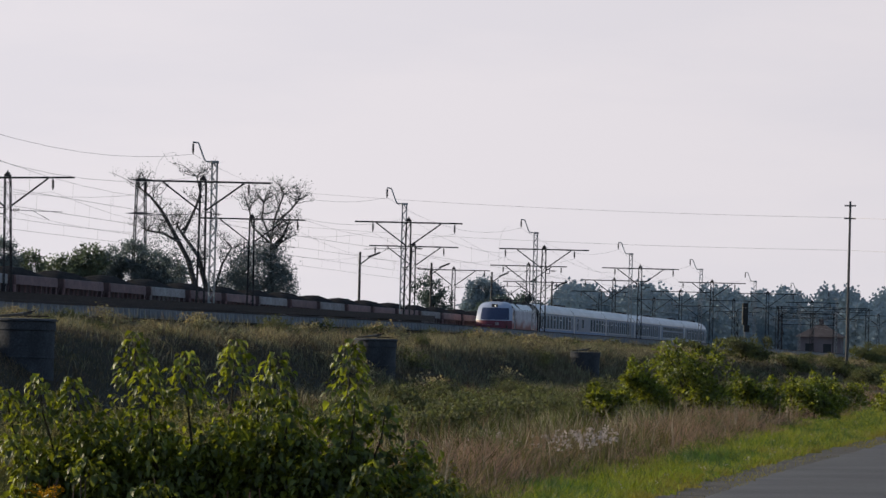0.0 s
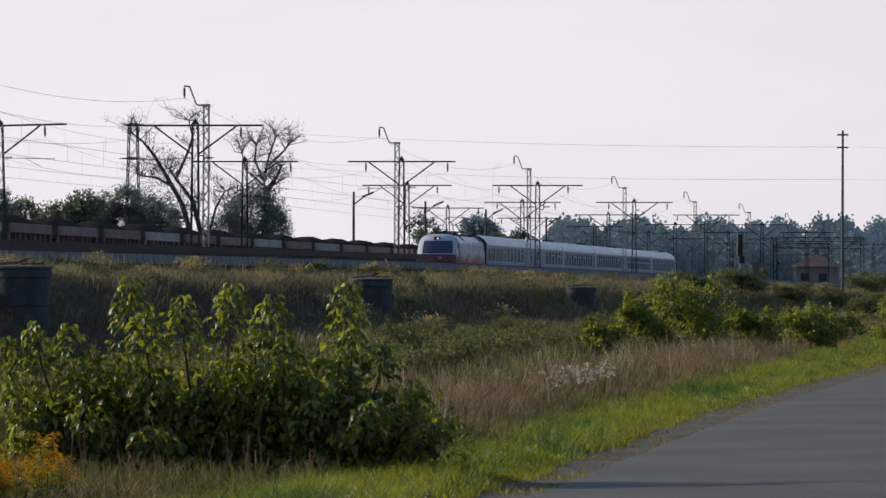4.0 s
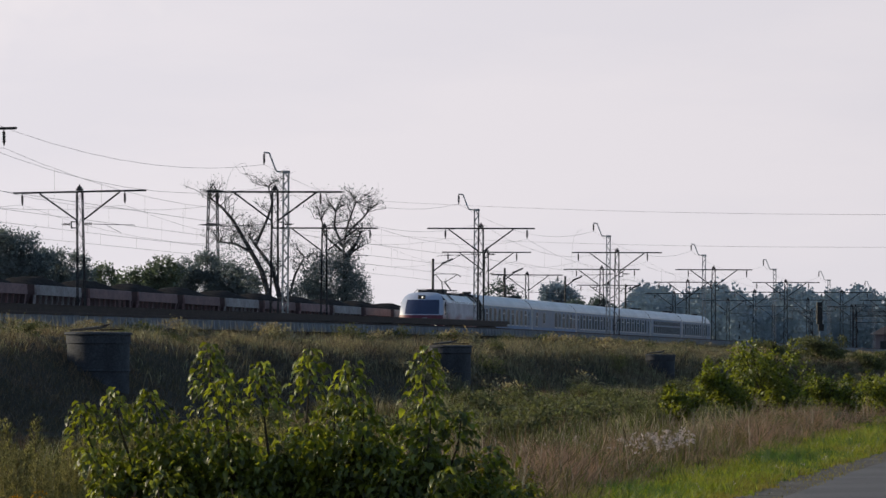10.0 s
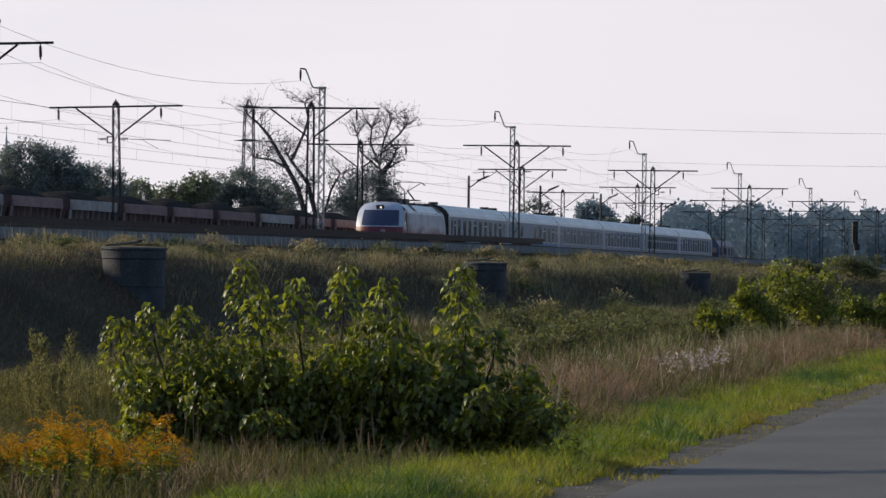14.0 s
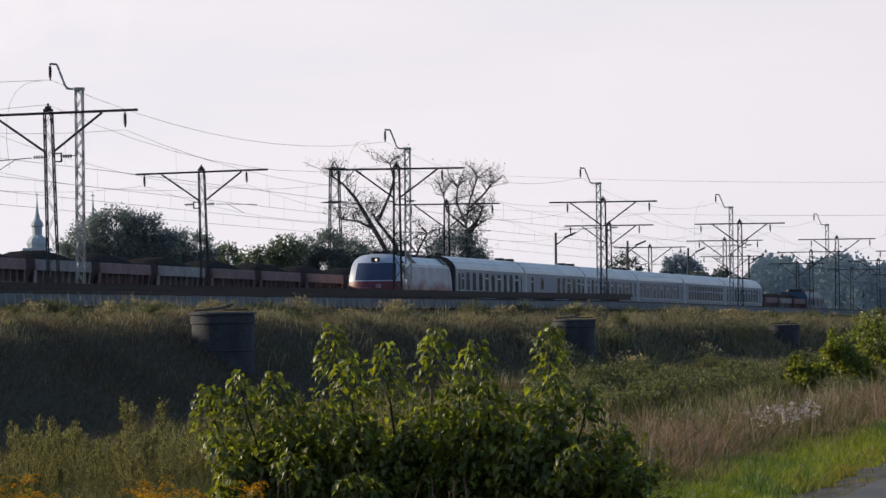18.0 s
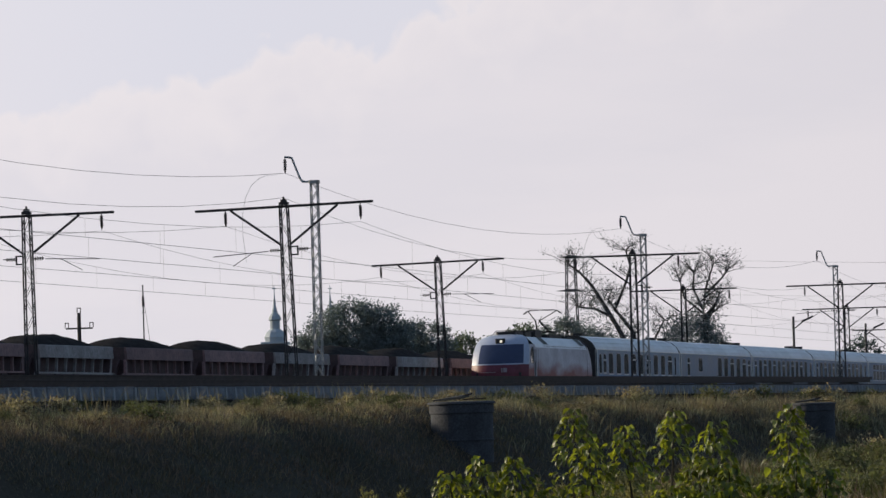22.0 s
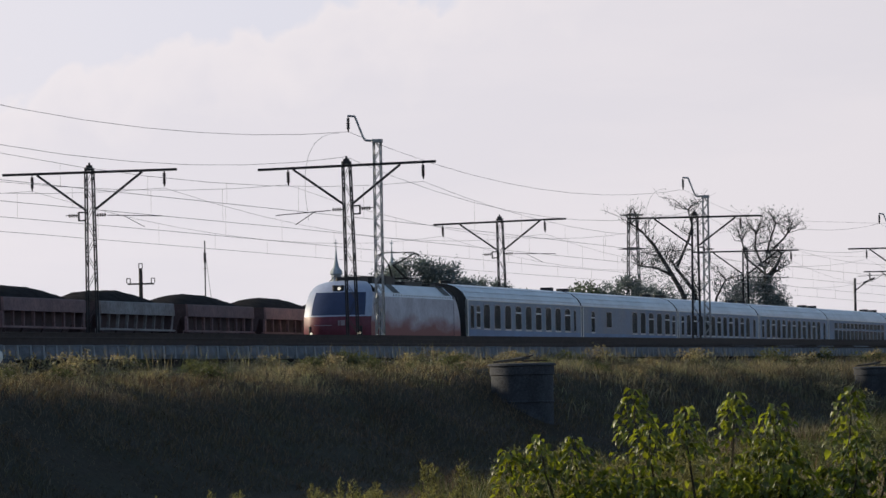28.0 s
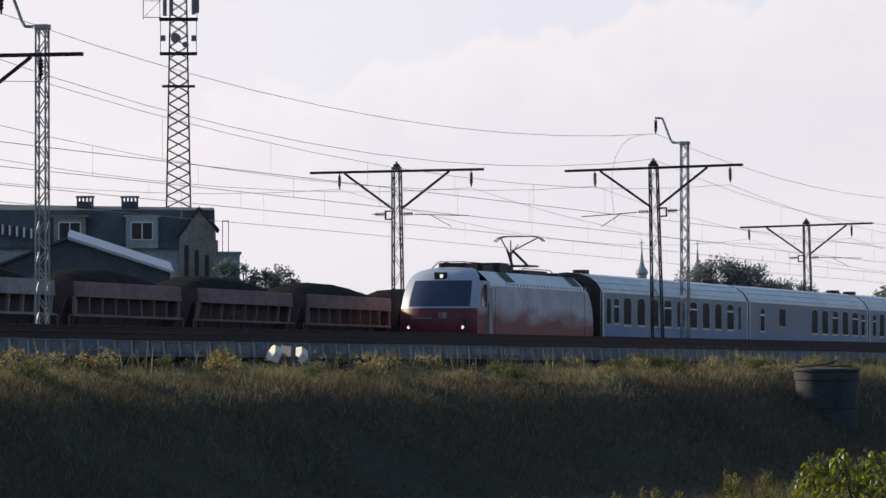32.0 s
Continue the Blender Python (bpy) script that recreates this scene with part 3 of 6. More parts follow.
def build_coach(y, windows, label, lower=COACH_BLUE, upper=COACH_GREY, glass=DARK_GLASS):
    """windows: (start, width, low, high) along the side."""
    t = thing("passenger_coach", pose(-56.55, y, RAIL), label, "railway coach", "coaches of the express train")
    L, W = 26.1, 1.43
    roof = [(W, 3.28), (W - 0.05, 3.43), (W - 0.20, 3.67), (W - 0.52, 3.91), (W - 0.92, 4.04), (0, 4.09)]
    roof = roof + [(-x, z) for x, z in roof[-2::-1]]
    s = Shape()
    extrude_profile(s, roof, 0.0, L)
    part("roof", s, ROOF_SILVER, t, "silvery curved roof", smooth=True)
    for x, z in ((W - 0.045, 3.44), (W - 0.20, 3.675), (W - 0.52, 3.915)):
        part("roof_rib", Shape().rod((x, 0, z), (x, L, z), 0.02, 4), ROOF_SILVER, t)
    for y0 in (0.02, L - 0.06):
        s = Shape()
        s.loft([[(x, yy, z) for x, z in [(-W, 1.0), (W, 1.0)] + roof] for yy in (y0, y0 + 0.04)])
        part("end_wall", s, BLACK_PART if y0 < 1 else upper, t)
    for sx in (-1, 1):
        part("lower_side", Shape().box(sx * W - 0.03, 0, 1.0, sx * W + 0.03, L, 1.96), lower, t)
        cuts = sorted(windows)
        s = holed_wall(sx * W - 0.03, sx * W + 0.03, 0.0, L, 1.96, 3.28, cuts)
        part("upper_side", s, upper, t)
        part("gutter", Shape().box(sx * W - 0.05, 0, 3.28, sx * W + 0.05, L, 3.32), COACH_TRIM, t)
        part("corner_post", Shape().box(sx * W - 0.05, 0.0, 1.0, sx * W + 0.045, 0.17, 3.28), COACH_TRIM, t)
        part("corner_post", Shape().box(sx * W - 0.05, L - 0.17, 1.0, sx * W + 0.045, L, 3.28), COACH_TRIM, t)
        if sx > 0:
            for a, w, lo, hi in cuts:
                c = min(0.26, w * 0.24) if hi - lo > 0.8 else 0.04
                ring = [(a, lo + 0.05), (a + 0.05, lo), (a + w - 0.05, lo), (a + w, lo + 0.05), (a + w, hi - c), (a + w - c * 0.3, hi - c * 0.3), (a + w - c, hi), (a + c, hi), (a + c * 0.3, hi - c * 0.3), (a, hi - c)]
                win = part("window", Shape().loft([[(W + 0.0, y, z) for y, z in ring], [(W + 0.034, y, z) for y, z in ring]]), glass, t)
                mid = ((a + w / 2), (lo + hi) / 2)
                rim = [[(W + x, mid[0] + (y - mid[0]) * k, mid[1] + (z - mid[1]) * (1 + (k - 1) * 0.8)) for y, z in ring + ring[:1]] for x, k in ((0.030, 1.07), (0.046, 1.06), (0.046, 0.99), (0.036, 0.98))]
                part("rim", Shape().loft(rim, closed=False), WINDOW_RIM, win)
                if int(a * 7) % 3 == 0 and hi - lo > 0.8:
                    part("transom", Shape().box(W + 0.034, a + 0.03, hi - 0.34, W + 0.05, a + w - 0.03, hi - 0.28), COACH_TRIM, win)
                if w > 0.8 and lo < 2.2:
                    part("sill", Shape().box(W - 0.01, a + 0.05, lo - 0.07, W + 0.055, a + w - 0.05, lo - 0.03), COACH_TRIM, win)
        else:
            part("window_band", Shape().box(-W - 0.035, 1.5, 2.2, -W - 0.028, L - 1.5, 3.0), DARK_GLASS, t)
    part("floor", Shape().box(-W + 0.03, 0.1, 0.95, W - 0.03, L - 0.1, 1.06), BLACK_PART, t)
    part("ceiling", Shape().box(-W + 0.06, 0.1, 3.2, W - 0.06, L - 0.1, 3.24), BLACK_PART, t)
    for yv in (1.6, L - 2.0):
        part("roof_vent", Shape().box(-0.2, yv, 4.03, 0.35, yv + 0.7, 4.22, 0.08), BLACK_PART, t)
    part("gangway", Shape().box(-0.7, -0.28, 1.1, 0.7, 0.05, 3.2).box(-0.7, L, 1.1, 0.7, L + 0.1, 3.2), BLACK_PART, t)
    part("underframe", Shape().box(-1.2, 0.3, 0.55, 1.2, L - 0.3, 0.95), BLACK_PART, t)
    bogie(t, 3.6)
    bogie(t, L - 3.6)
    return t


# ---- the coal train ----
def hopper_wagon(paint, label, slope, seed):
    """slope: how far the ribs lean inwards below."""
    t = thing("hopper_wagon", pose(-61.5, 0, RAIL), label, "coal wagon", "coal wagons of the standing goods train")
    L, top, low = 10.45, 2.97, 2.48
    for sx in (-1, 1):
        part("upper_wall", Shape().loft([[(sx * 1.52, y, low), (sx * 1.49, y, top - 0.03), (sx * 1.46, y, top), (sx * 1.40, y, top), (sx * 1.42, y, low)] for y in (0.95, 0.95 + L)]), paint, t)
        part("hopper_wall", Shape().loft([[(sx * 1.18, y, low), (sx * 0.80, y, 1.4), (sx * 0.74, y, 1.4), (sx * 1.12, y, low)] for y in (1.0, 0.9 + L)]), WAGON_DARK, t)
        part("side_sill", Shape().box(sx * (1.44 - slope) - 0.05, 0.8, 1.86, sx * (1.44 - slope) + 0.05, 1.1 + L, 1.94), paint, t)
        part("lower_sill", Shape().box(sx * 1.30 - 0.05, 0.7, 1.32, sx * 1.30 + 0.05, 1.1 + L, 1.46), WAGON_DARK, t)
        for i in range(9):
            y = 1.05 + i * (L - 0.2) / 8
            w = 0.06 if 0 < i < 8 else 0.11
            part("rib", Shape().loft([[(sx * (x - 0.10), y - w, z), (sx * x, y - w, z), (sx * x, y + w, z), (sx * (x - 0.10), y + w, z)] for z, x in ((1.93, 1.46 - slope), (low, 1.46))]), paint, t)
            if i % 2 == 0:
                part("gusset", Shape().loft([[(sx * (x - 0.06), y - 0.05, z), (sx * x, y - 0.05, z), (sx * x, y + 0.05, z), (sx * (x - 0.06), y + 0.05, z)] for z, x in ((1.44, 1.26), (1.87, 1.42 - slope))]), WAGON_DARK, t)
    for y, d in ((0.95, -1), (0.95 + L, 1)):
        s = Shape().loft([[(-1.48, y, top), (1.48, y, top), (1.48, y - d * 0.06, top), (-1.48, y - d * 0.06, top)], [(-1.4, y - d * 0.5, 1.5), (1.4, y - d * 0.5, 1.5), (1.4, y - d * 0.56, 1.5), (-1.4, y - d * 0.56, 1.5)]])
        part("end_wall", s, WAGON_DARK, t)
        part("handrail", Shape().chain([(1.42, y + d * 0.05, 1.90), (1.42, y + d * 0.42, 1.90), (1.42, y + d * 0.48, 1.84), (1.42, y + d * 0.48, 1.0)], 0.025), paint, t)
        part("end_platform", Shape().box(-1.3, min(y, y + d * 0.6), 1.0, 1.3, max(y, y + d * 0.6), 1.08), WAGON_DARK, t)
    part("frame", Shape().box(-1.2, 0.1, 0.95, 1.2, 12.3, 1.3), WAGON_DARK, t)
    s = Shape()
    nx, ny = 10, 30
    for j in range(ny + 1):
        for i in range(nx + 1):
            u, v = -1 + 2 * i / nx, -1 + 2 * j / ny
            h = 0.57 * max(0.0, 1 - abs(u) ** 2.2) * max(0.0, 1 - abs(v) ** 2.6) + 0.07 * noise.noise((u * 3, v * 5, seed)) + 0.03 * noise.noise((u * 9, v * 21, seed))
            s.v.append((u * 1.42, 1.0 + (v + 1) / 2 * (L - 0.1), 2.88 + max(-0.05, h)))
    for j in range(ny):
        for i in range(nx):
            a = j * (nx + 1) + i
            s.f.append((a, a + 1, a + nx + 2, a + nx + 1))
    part("coal_load", s, COAL, t, "heaped black coal", smooth=True)
    bogie(t, 2.4, 1.8)
    bogie(t, 10.0, 1.8)
    return t


def build_goods_train():
    kinds = [hopper_wagon(WAGON_BROWN, "brown hopper wagon heaped with coal", 0.0, 1.7), hopper_wagon(WAGON_GREY, "grey weathered hopper wagon heaped with coal", 0.05, 4.1),
             hopper_wagon(WAGON_BROWN, "brown hopper wagon with sloping ribs heaped with coal", 0.07, 8.3)]
    pitch, start = 12.48, 168.0
    used = set()
    for i in range(-4, 32):
        src = kinds[(0, 2, 0, 1, 0, 0, 1, 2, 1)[i % 9]]
        m = pose(-61.5, start + i * pitch, RAIL)
        if id(src) in used:
            copy_thing(src, m)
        else:
            src.matrix_basis = m
            used.add(id(src))


# ---- keyed things ----
SPEED = 7.79
def coach_front(t):
    return 248.4 - SPEED * (t - 28.0)


def motions():
    for ob, back in TRAIN:
        walk(ob, [(t, pose(-56.55, coach_front(t) + back, FAST)) for t in (0, 4, 8, 12, 16, 20, 24, 28, 32)])


# ---- far backdrop: hazy sky with pale clouds ----
def build_backdrop():
    m = bpy.data.materials.new("hazy_sky")
    m.use_nodes = True
    n, link = m.node_tree.nodes, m.node_tree.links.new
    n.remove(n["Principled BSDF"])
    em, tc, mp = n.new("ShaderNodeEmission"), n.new("ShaderNodeTexCoord"), n.new("ShaderNodeMapping")
    mp.inputs["Scale"].default_value = (0.0011, 0.0011, 0.0055)
    big = n.new("ShaderNodeTexNoise")
    big.inputs["Scale"].default_value, big.inputs["Detail"].default_value, big.inputs["Roughness"].default_value = 1.9, 6.0, 0.55
    link(tc.outputs["Object"], mp.inputs["Vector"])
    link(mp.outputs["Vector"], big.inputs["Vector"])
    ramp = n.new("ShaderNodeValToRGB")
    ramp.color_ramp.elements[0].position, ramp.color_ramp.elements[1].position = 0.40, 0.60
    ramp.color_ramp.elements[0].color = (0.735, 0.705, 0.755, 1)
    ramp.color_ramp.elements[1].color = (0.775, 0.735, 0.775, 1)
    link(big.outputs["Fac"], ramp.inputs["Fac"])
    # a cloud bank below clearer, bluer sky; its edge climbs to one side and is ragged
    sep = n.new("ShaderNodeSeparateXYZ")
    link(tc.outputs["Object"], sep.inputs[0])
    def math_node(op, a, b):
        q = n.new("ShaderNodeMath")
        q.operation = op
        for k, v in enumerate((a, b)):
            if isinstance(v, (int, float)):
                q.inputs[k].default_value = v
            else:
                link(v, q.inputs[k])
        return q.outputs[0]
    edge = math_node('MULTIPLY', math_node('ADD', sep.outputs["X"], 1073.0), 0.24)
    over = math_node('SUBTRACT', math_node('SUBTRACT', sep.outputs["Z"], 282.0), edge)
    puff = n.new("ShaderNodeTexNoise")
    puff.inputs["Scale"].default_value, puff.inputs["Detail"].default_value, puff.inputs["Roughness"].default_value = 0.011, 5.0, 0.55
    link(tc.outputs["Object"], puff.inputs["Vector"])
    heap = n.new("ShaderNodeTexVoronoi")
    heap.feature = 'SMOOTH_F1'
    heap.inputs["Scale"].default_value, heap.inputs["Detail"].default_value, heap.inputs["Smoothness"].default_value = 0.024, 2.0, 0.35
    wob = n.new("ShaderNodeVectorMath")
    wob.operation = 'MULTIPLY_ADD'
    link(puff.outputs["Color"], wob.inputs[0])
    wob.inputs[1].default_value = (60, 60, 60)
    link(tc.outputs["Object"], wob.inputs[2])
    link(wob.outputs[0], heap.inputs["Vector"])
    soft = math_node('MULTIPLY', math_node('SUBTRACT', puff.outputs["Fac"], 0.5), 80.0)
    ragged = math_node('ADD', math_node('ADD', over, soft), math_node('MULTIPLY', math_node('SUBTRACT', heap.outputs["Distance"], 0.4), 40.0))
    rng = n.new("ShaderNodeMapRange")
    rng.inputs["From Min"].default_value, rng.inputs["From Max"].default_value = -4.0, 9.0
    link(ragged, rng.inputs["Value"])
    rim = n.new("ShaderNodeMapRange")
    rim.inputs["From Min"].default_value, rim.inputs["From Max"].default_value = -55.0, -3.0
    link(ragged, rim.inputs["Value"])
    bright = n.new("ShaderNodeMix")
    bright.data_type = 'RGBA'
    link(rim.outputs["Result"], bright.inputs["Factor"])
    link(ramp.outputs["Color"], bright.inputs["A"])
    bright.inputs["B"].default_value = (0.80, 0.755, 0.785, 1)
    mix = n.new("ShaderNodeMix")
    mix.data_type = 'RGBA'
    side = n.new("ShaderNodeMapRange")
    side.inputs["From Min"].default_value, side.inputs["From Max"].default_value = -1420.0, -1060.0
    side.inputs["To Min"].default_value = 0.25
    link(sep.outputs["X"], side.inputs["Value"])
    link(math_node('MULTIPLY', rng.outputs["Result"], side.outputs["Result"]), mix.inputs["Factor"])
    link(bright.outputs["Result"], mix.inputs["A"])
    mix.inputs["B"].default_value = (0.708, 0.704, 0.780, 1)
    link(mix.outputs["Result"], em.inputs["Color"])
    glare = n.new("ShaderNodeVectorMath")
    glare.operation = 'DOT_PRODUCT'
    glare.inputs[1].default_value = (to_sun.x / 4200, to_sun.y / 4200, 0)
    link(tc.outputs["Object"], glare.inputs[0])
    gain = n.new("ShaderNodeMapRange")
    gain.inputs["From Min"].default_value, gain.inputs["From Max"].default_value = -0.6, 0.45
    gain.inputs["To Min"].default_value, gain.inputs["To Max"].default_value = 0.58, 1.06
    link(glare.outputs["Value"], gain.inputs["Value"])
    link(gain.outputs["Result"], em.inputs["Strength"])
    link(em.outputs[0], n["Material Output"].inputs["Surface"])
    s = Shape()
    k = 96
    for i in range(k):
        a = 2 * math.pi * i / k
        s.v += [(4200 * math.cos(a), 4200 * math.sin(a), -30), (4200 * math.cos(a), 4200 * math.sin(a), 640)]
    s.f = [(2 * i, 2 * ((i + 1) % k), 2 * ((i + 1) % k) + 1, 2 * i + 1) for i in range(k)]
    setting("backdrop", s, m, "pale hazy sky with soft clouds", category="sky")


build_backdrop()

# House plaster and dark roof have haze mixed in, paler and bluer.
PLASTER = material("grey_plaster", (0.36, 0.42, 0.45), 0.9, grain=0.3, scale=0.5, fine=6, tint=(0.22, 0.27, 0.30))
PLASTER_WARM = material("stained_plaster", (0.30, 0.275, 0.26), 0.9, grain=0.35, scale=0.6, fine=6)
ROOF_DARK = material("dark_roof", (0.085, 0.098, 0.122), 0.85, grain=0.35, scale=0.8, fine=8)
ROOF_BROWN = material("brown_roof_tiles", (0.10, 0.08, 0.082), 0.85, grain=0.35, scale=0.8, fine=8)
SHED_METAL = material("sheet_metal_roof", (0.42, 0.43, 0.50), 0.45, 0.4, grain=0.2, scale=0.7, fine=6)
WHITE_FRAME = material("white_frame", (0.62, 0.65, 0.68), 0.5, grain=0.1)
# Pale bluish, as the haze over the town is mixed into it.
SPIRE = material("hazed_spire", (0.40, 0.45, 0.50), 0.7, grain=0.25, scale=0.2)
PINK_WALL = material("faded_pink_wall", (0.18, 0.155, 0.175), 0.9, grain=0.25, scale=0.4)
POLE_WOOD = material("weathered_pole", (0.09, 0.075, 0.065), 0.85, grain=0.3)
POLE_GREY = material("weathered_grey_pole", (0.11, 0.105, 0.105), 0.85, grain=0.3, scale=1.5, fine=10)
LAMP_GREY = material("dark_lamp_post", (0.035, 0.035, 0.038), 0.7, grain=0.3)
WHITE_STONE = material("bright_new_concrete", (0.78, 0.72, 0.64), 0.8, grain=0.15, scale=4, fine=30)
PYLON_GREY = material("weathered_pylon_steel", (0.12, 0.115, 0.12), 0.7, 0.2, grain=0.3, scale=0.5, fine=6)
DISH = material("antenna_casing", (0.16, 0.17, 0.19), 0.6, grain=0.2)


# ---- the side line with concrete blocks, and stored rails ----
def line_z(y):
    return 3.08 + 0.0030 * (min(y, 330.0) - 125.0)


def build_side_line():
    wall = tagged(thing("concrete_edging", pose(0, 0, 0), "long row of bluish grey concrete edging blocks along the side line", "edging"), kind="structure")
    pitch, x0 = 1.24, -45.5
    block = Shape()
    block.box(0, 0.17, -0.40, -0.5, pitch - 0.10, 0.0).box(0.0, 0.17, -0.03, 0.05, pitch - 0.10, 0.0).box(-0.02, 0.24, -0.30, 0.035, pitch - 0.17, -0.06)
    me = block.mesh("block", CONCRETE)
    post = Shape().loft([[(-0.06, -0.08, -0.40), (0.07, -0.08, -0.40), (0.07, 0.13, -0.40), (-0.06, 0.13, -0.40)], [(-0.06, -0.05, -0.01), (0.05, -0.05, -0.01), (0.05, 0.10, -0.01), (-0.06, 0.10, -0.01)]])
    pm = post.mesh("joint", WHITE_JOINT)
    far, farj = Shape(), Shape()
    for i in range(620):
        y = 70 + i * pitch
        z = line_z(y) + 0.10
        if i < 225:
            tilt = random.uniform(-0.5, 0.5)
            part_of("block", me, wall, pose(x0 + random.uniform(-0.03, 0.03), y, z + random.uniform(-0.015, 0.015), 0, 0, tilt))
            part_of("joint", pm, wall, pose(x0, y, z))
        else:
            far.add([(v[0] + x0, v[1] + y, v[2] + z) for v in block.v], block.f)
            farj.add([(v[0] + x0, v[1] + y, v[2] + z) for v in post.v], post.f)
    ob = part("far_blocks", far, CONCRETE, wall)
    ob["kind"] = "stuff"
    ob = part("far_joints", farj, WHITE_JOINT, wall)
    ob["kind"] = "stuff"
    bed = Shape()
    for y in range(60, 860, 10):
        z = line_z(y)
        bed.v += [(-50.5, y, z - 0.75), (-49.5, y, z - 0.10), (x0 - 0.5, y, z - 0.10), (x0 - 0.45, y, z - 0.7)]
    for j in range(len(bed.v) // 4 - 1):
        bed.f += [(4 * j + i, 4 * j + i + 1, 4 * j + i + 5, 4 * j + i + 4) for i in range(3)]
    setting("side_line_bed", bed, BALLAST, "dark ballast of the raised side line", category="ballast")
    t = tagged(thing("side_track", pose(0, 0, 0), "side track with dark rusty rails", "track"), kind="structure")
    for x in (-46.25, -47.7):
        s = Shape()
        for a, b in ((40, 200), (200, 330), (330, 860)):
            za, zb = line_z(a) - 0.1, line_z(b) - 0.1
            for w, h0, h1 in ((0.075, 0.10, 0.13), (0.016, 0.13, 0.25), (0.037, 0.25, 0.30)):
                s.loft([[(x - w, y, z + h0), (x + w, y, z + h0), (x + w, y, z + h1), (x - w, y, z + h1)] for y, z in ((a, za), (b, zb))])
        part("rail", s, RAIL_STEEL, t)
    # spare rails stacked on timbers
    for k, (x, dz, y1) in enumerate(((-46.55, 0.10, 336.0), (-46.85, 0.10, 341.0), (-47.15, 0.10, 343.5), (-46.95, 0.27, 343.0))):
        a, b = 48.0, y1
        za, zb = line_z(a) - 0.02 + dz, line_z(b) + 0.22 + dz
        prof = [(-0.075, 0), (0.075, 0), (0.075, 0.02), (0.02, 0.035), (0.02, 0.125), (0.037, 0.135), (0.037, 0.175), (-0.037, 0.175), (-0.037, 0.135), (-0.02, 0.125), (-0.02, 0.035), (-0.075, 0.02)]
        s = Shape().loft([[(x + u, y, z + w) for u, w in prof] for y, z in ((a, za), (b, zb))])
        tagged(new("spare_rail", s.mesh("spare_rail", RAIL_STEEL)), "long rusty spare rail stacked along the side line", "rail", "stacked spare rails")
    for y in range(60, 343, 13):
        u = (y - 48.0) / 290.0
        zt = line_z(48.0) - 0.02 + u * (line_z(340) + 0.22 - line_z(48.0) + 0.02)
        s = Shape().box(-47.5, y, line_z(y) - 0.12, -46.4, y + 0.25, zt + 0.09)
        tagged(new("timber_bearer", s.mesh("timber_bearer", POLE_WOOD)), "dark timber bearer under stacked rails", "timber", "timber bearers")


WHITE_JOINT = material("pale_concrete_joint", (0.27, 0.29, 0.32), 0.85, grain=0.25, scale=2, fine=18)


def foundation(y, d, top, slab=True, x=-39.1):
    t = thing("foundation_shaft", pose(x, y, top), "round dark concrete foundation shaft in the embankment", "foundation", "foundation shafts")
    r = d / 2
    part("shaft", Shape().lathe(0, 0, [(-4.2, r), (-1.25, r), (-1.23, r + 0.03), (-1.19, r + 0.03), (-1.17, r), (-0.32, r), (-0.30, r + 0.04), (-0.02, r + 0.04), (0, r)], 32), OLD_CONCRETE, t, smooth=True)
    if slab:
        part("cover_slab", Shape().lathe(0, 0, [(0.0, r * 0.9), (0.0, r * 1.10), (0.07, r * 1.08), (0.09, r * 0.9)], 24), OLD_CONCRETE, t)
        part("broken_lid", Shape().loft([[(-r * 0.9, -0.2, 0.10), (0.1, -0.5, 0.16), (0.2, 0.4, 0.24), (-r * 0.7, 0.3, 0.12)], [(-r * 0.9, -0.2, 0.16), (0.1, -0.5, 0.26), (0.2, 0.4, 0.33), (-r * 0.7, 0.3, 0.18)]]), BLACK_PART, t)
        part("loose_bar", Shape().rod((-0.3, -0.3, 0.18), (0.35, 0.1, 0.34), 0.03).rod((0.1, -0.3, 0.15), (0.8, 0.2, 0.17), 0.03), RAIL_STEEL, t)
    return t


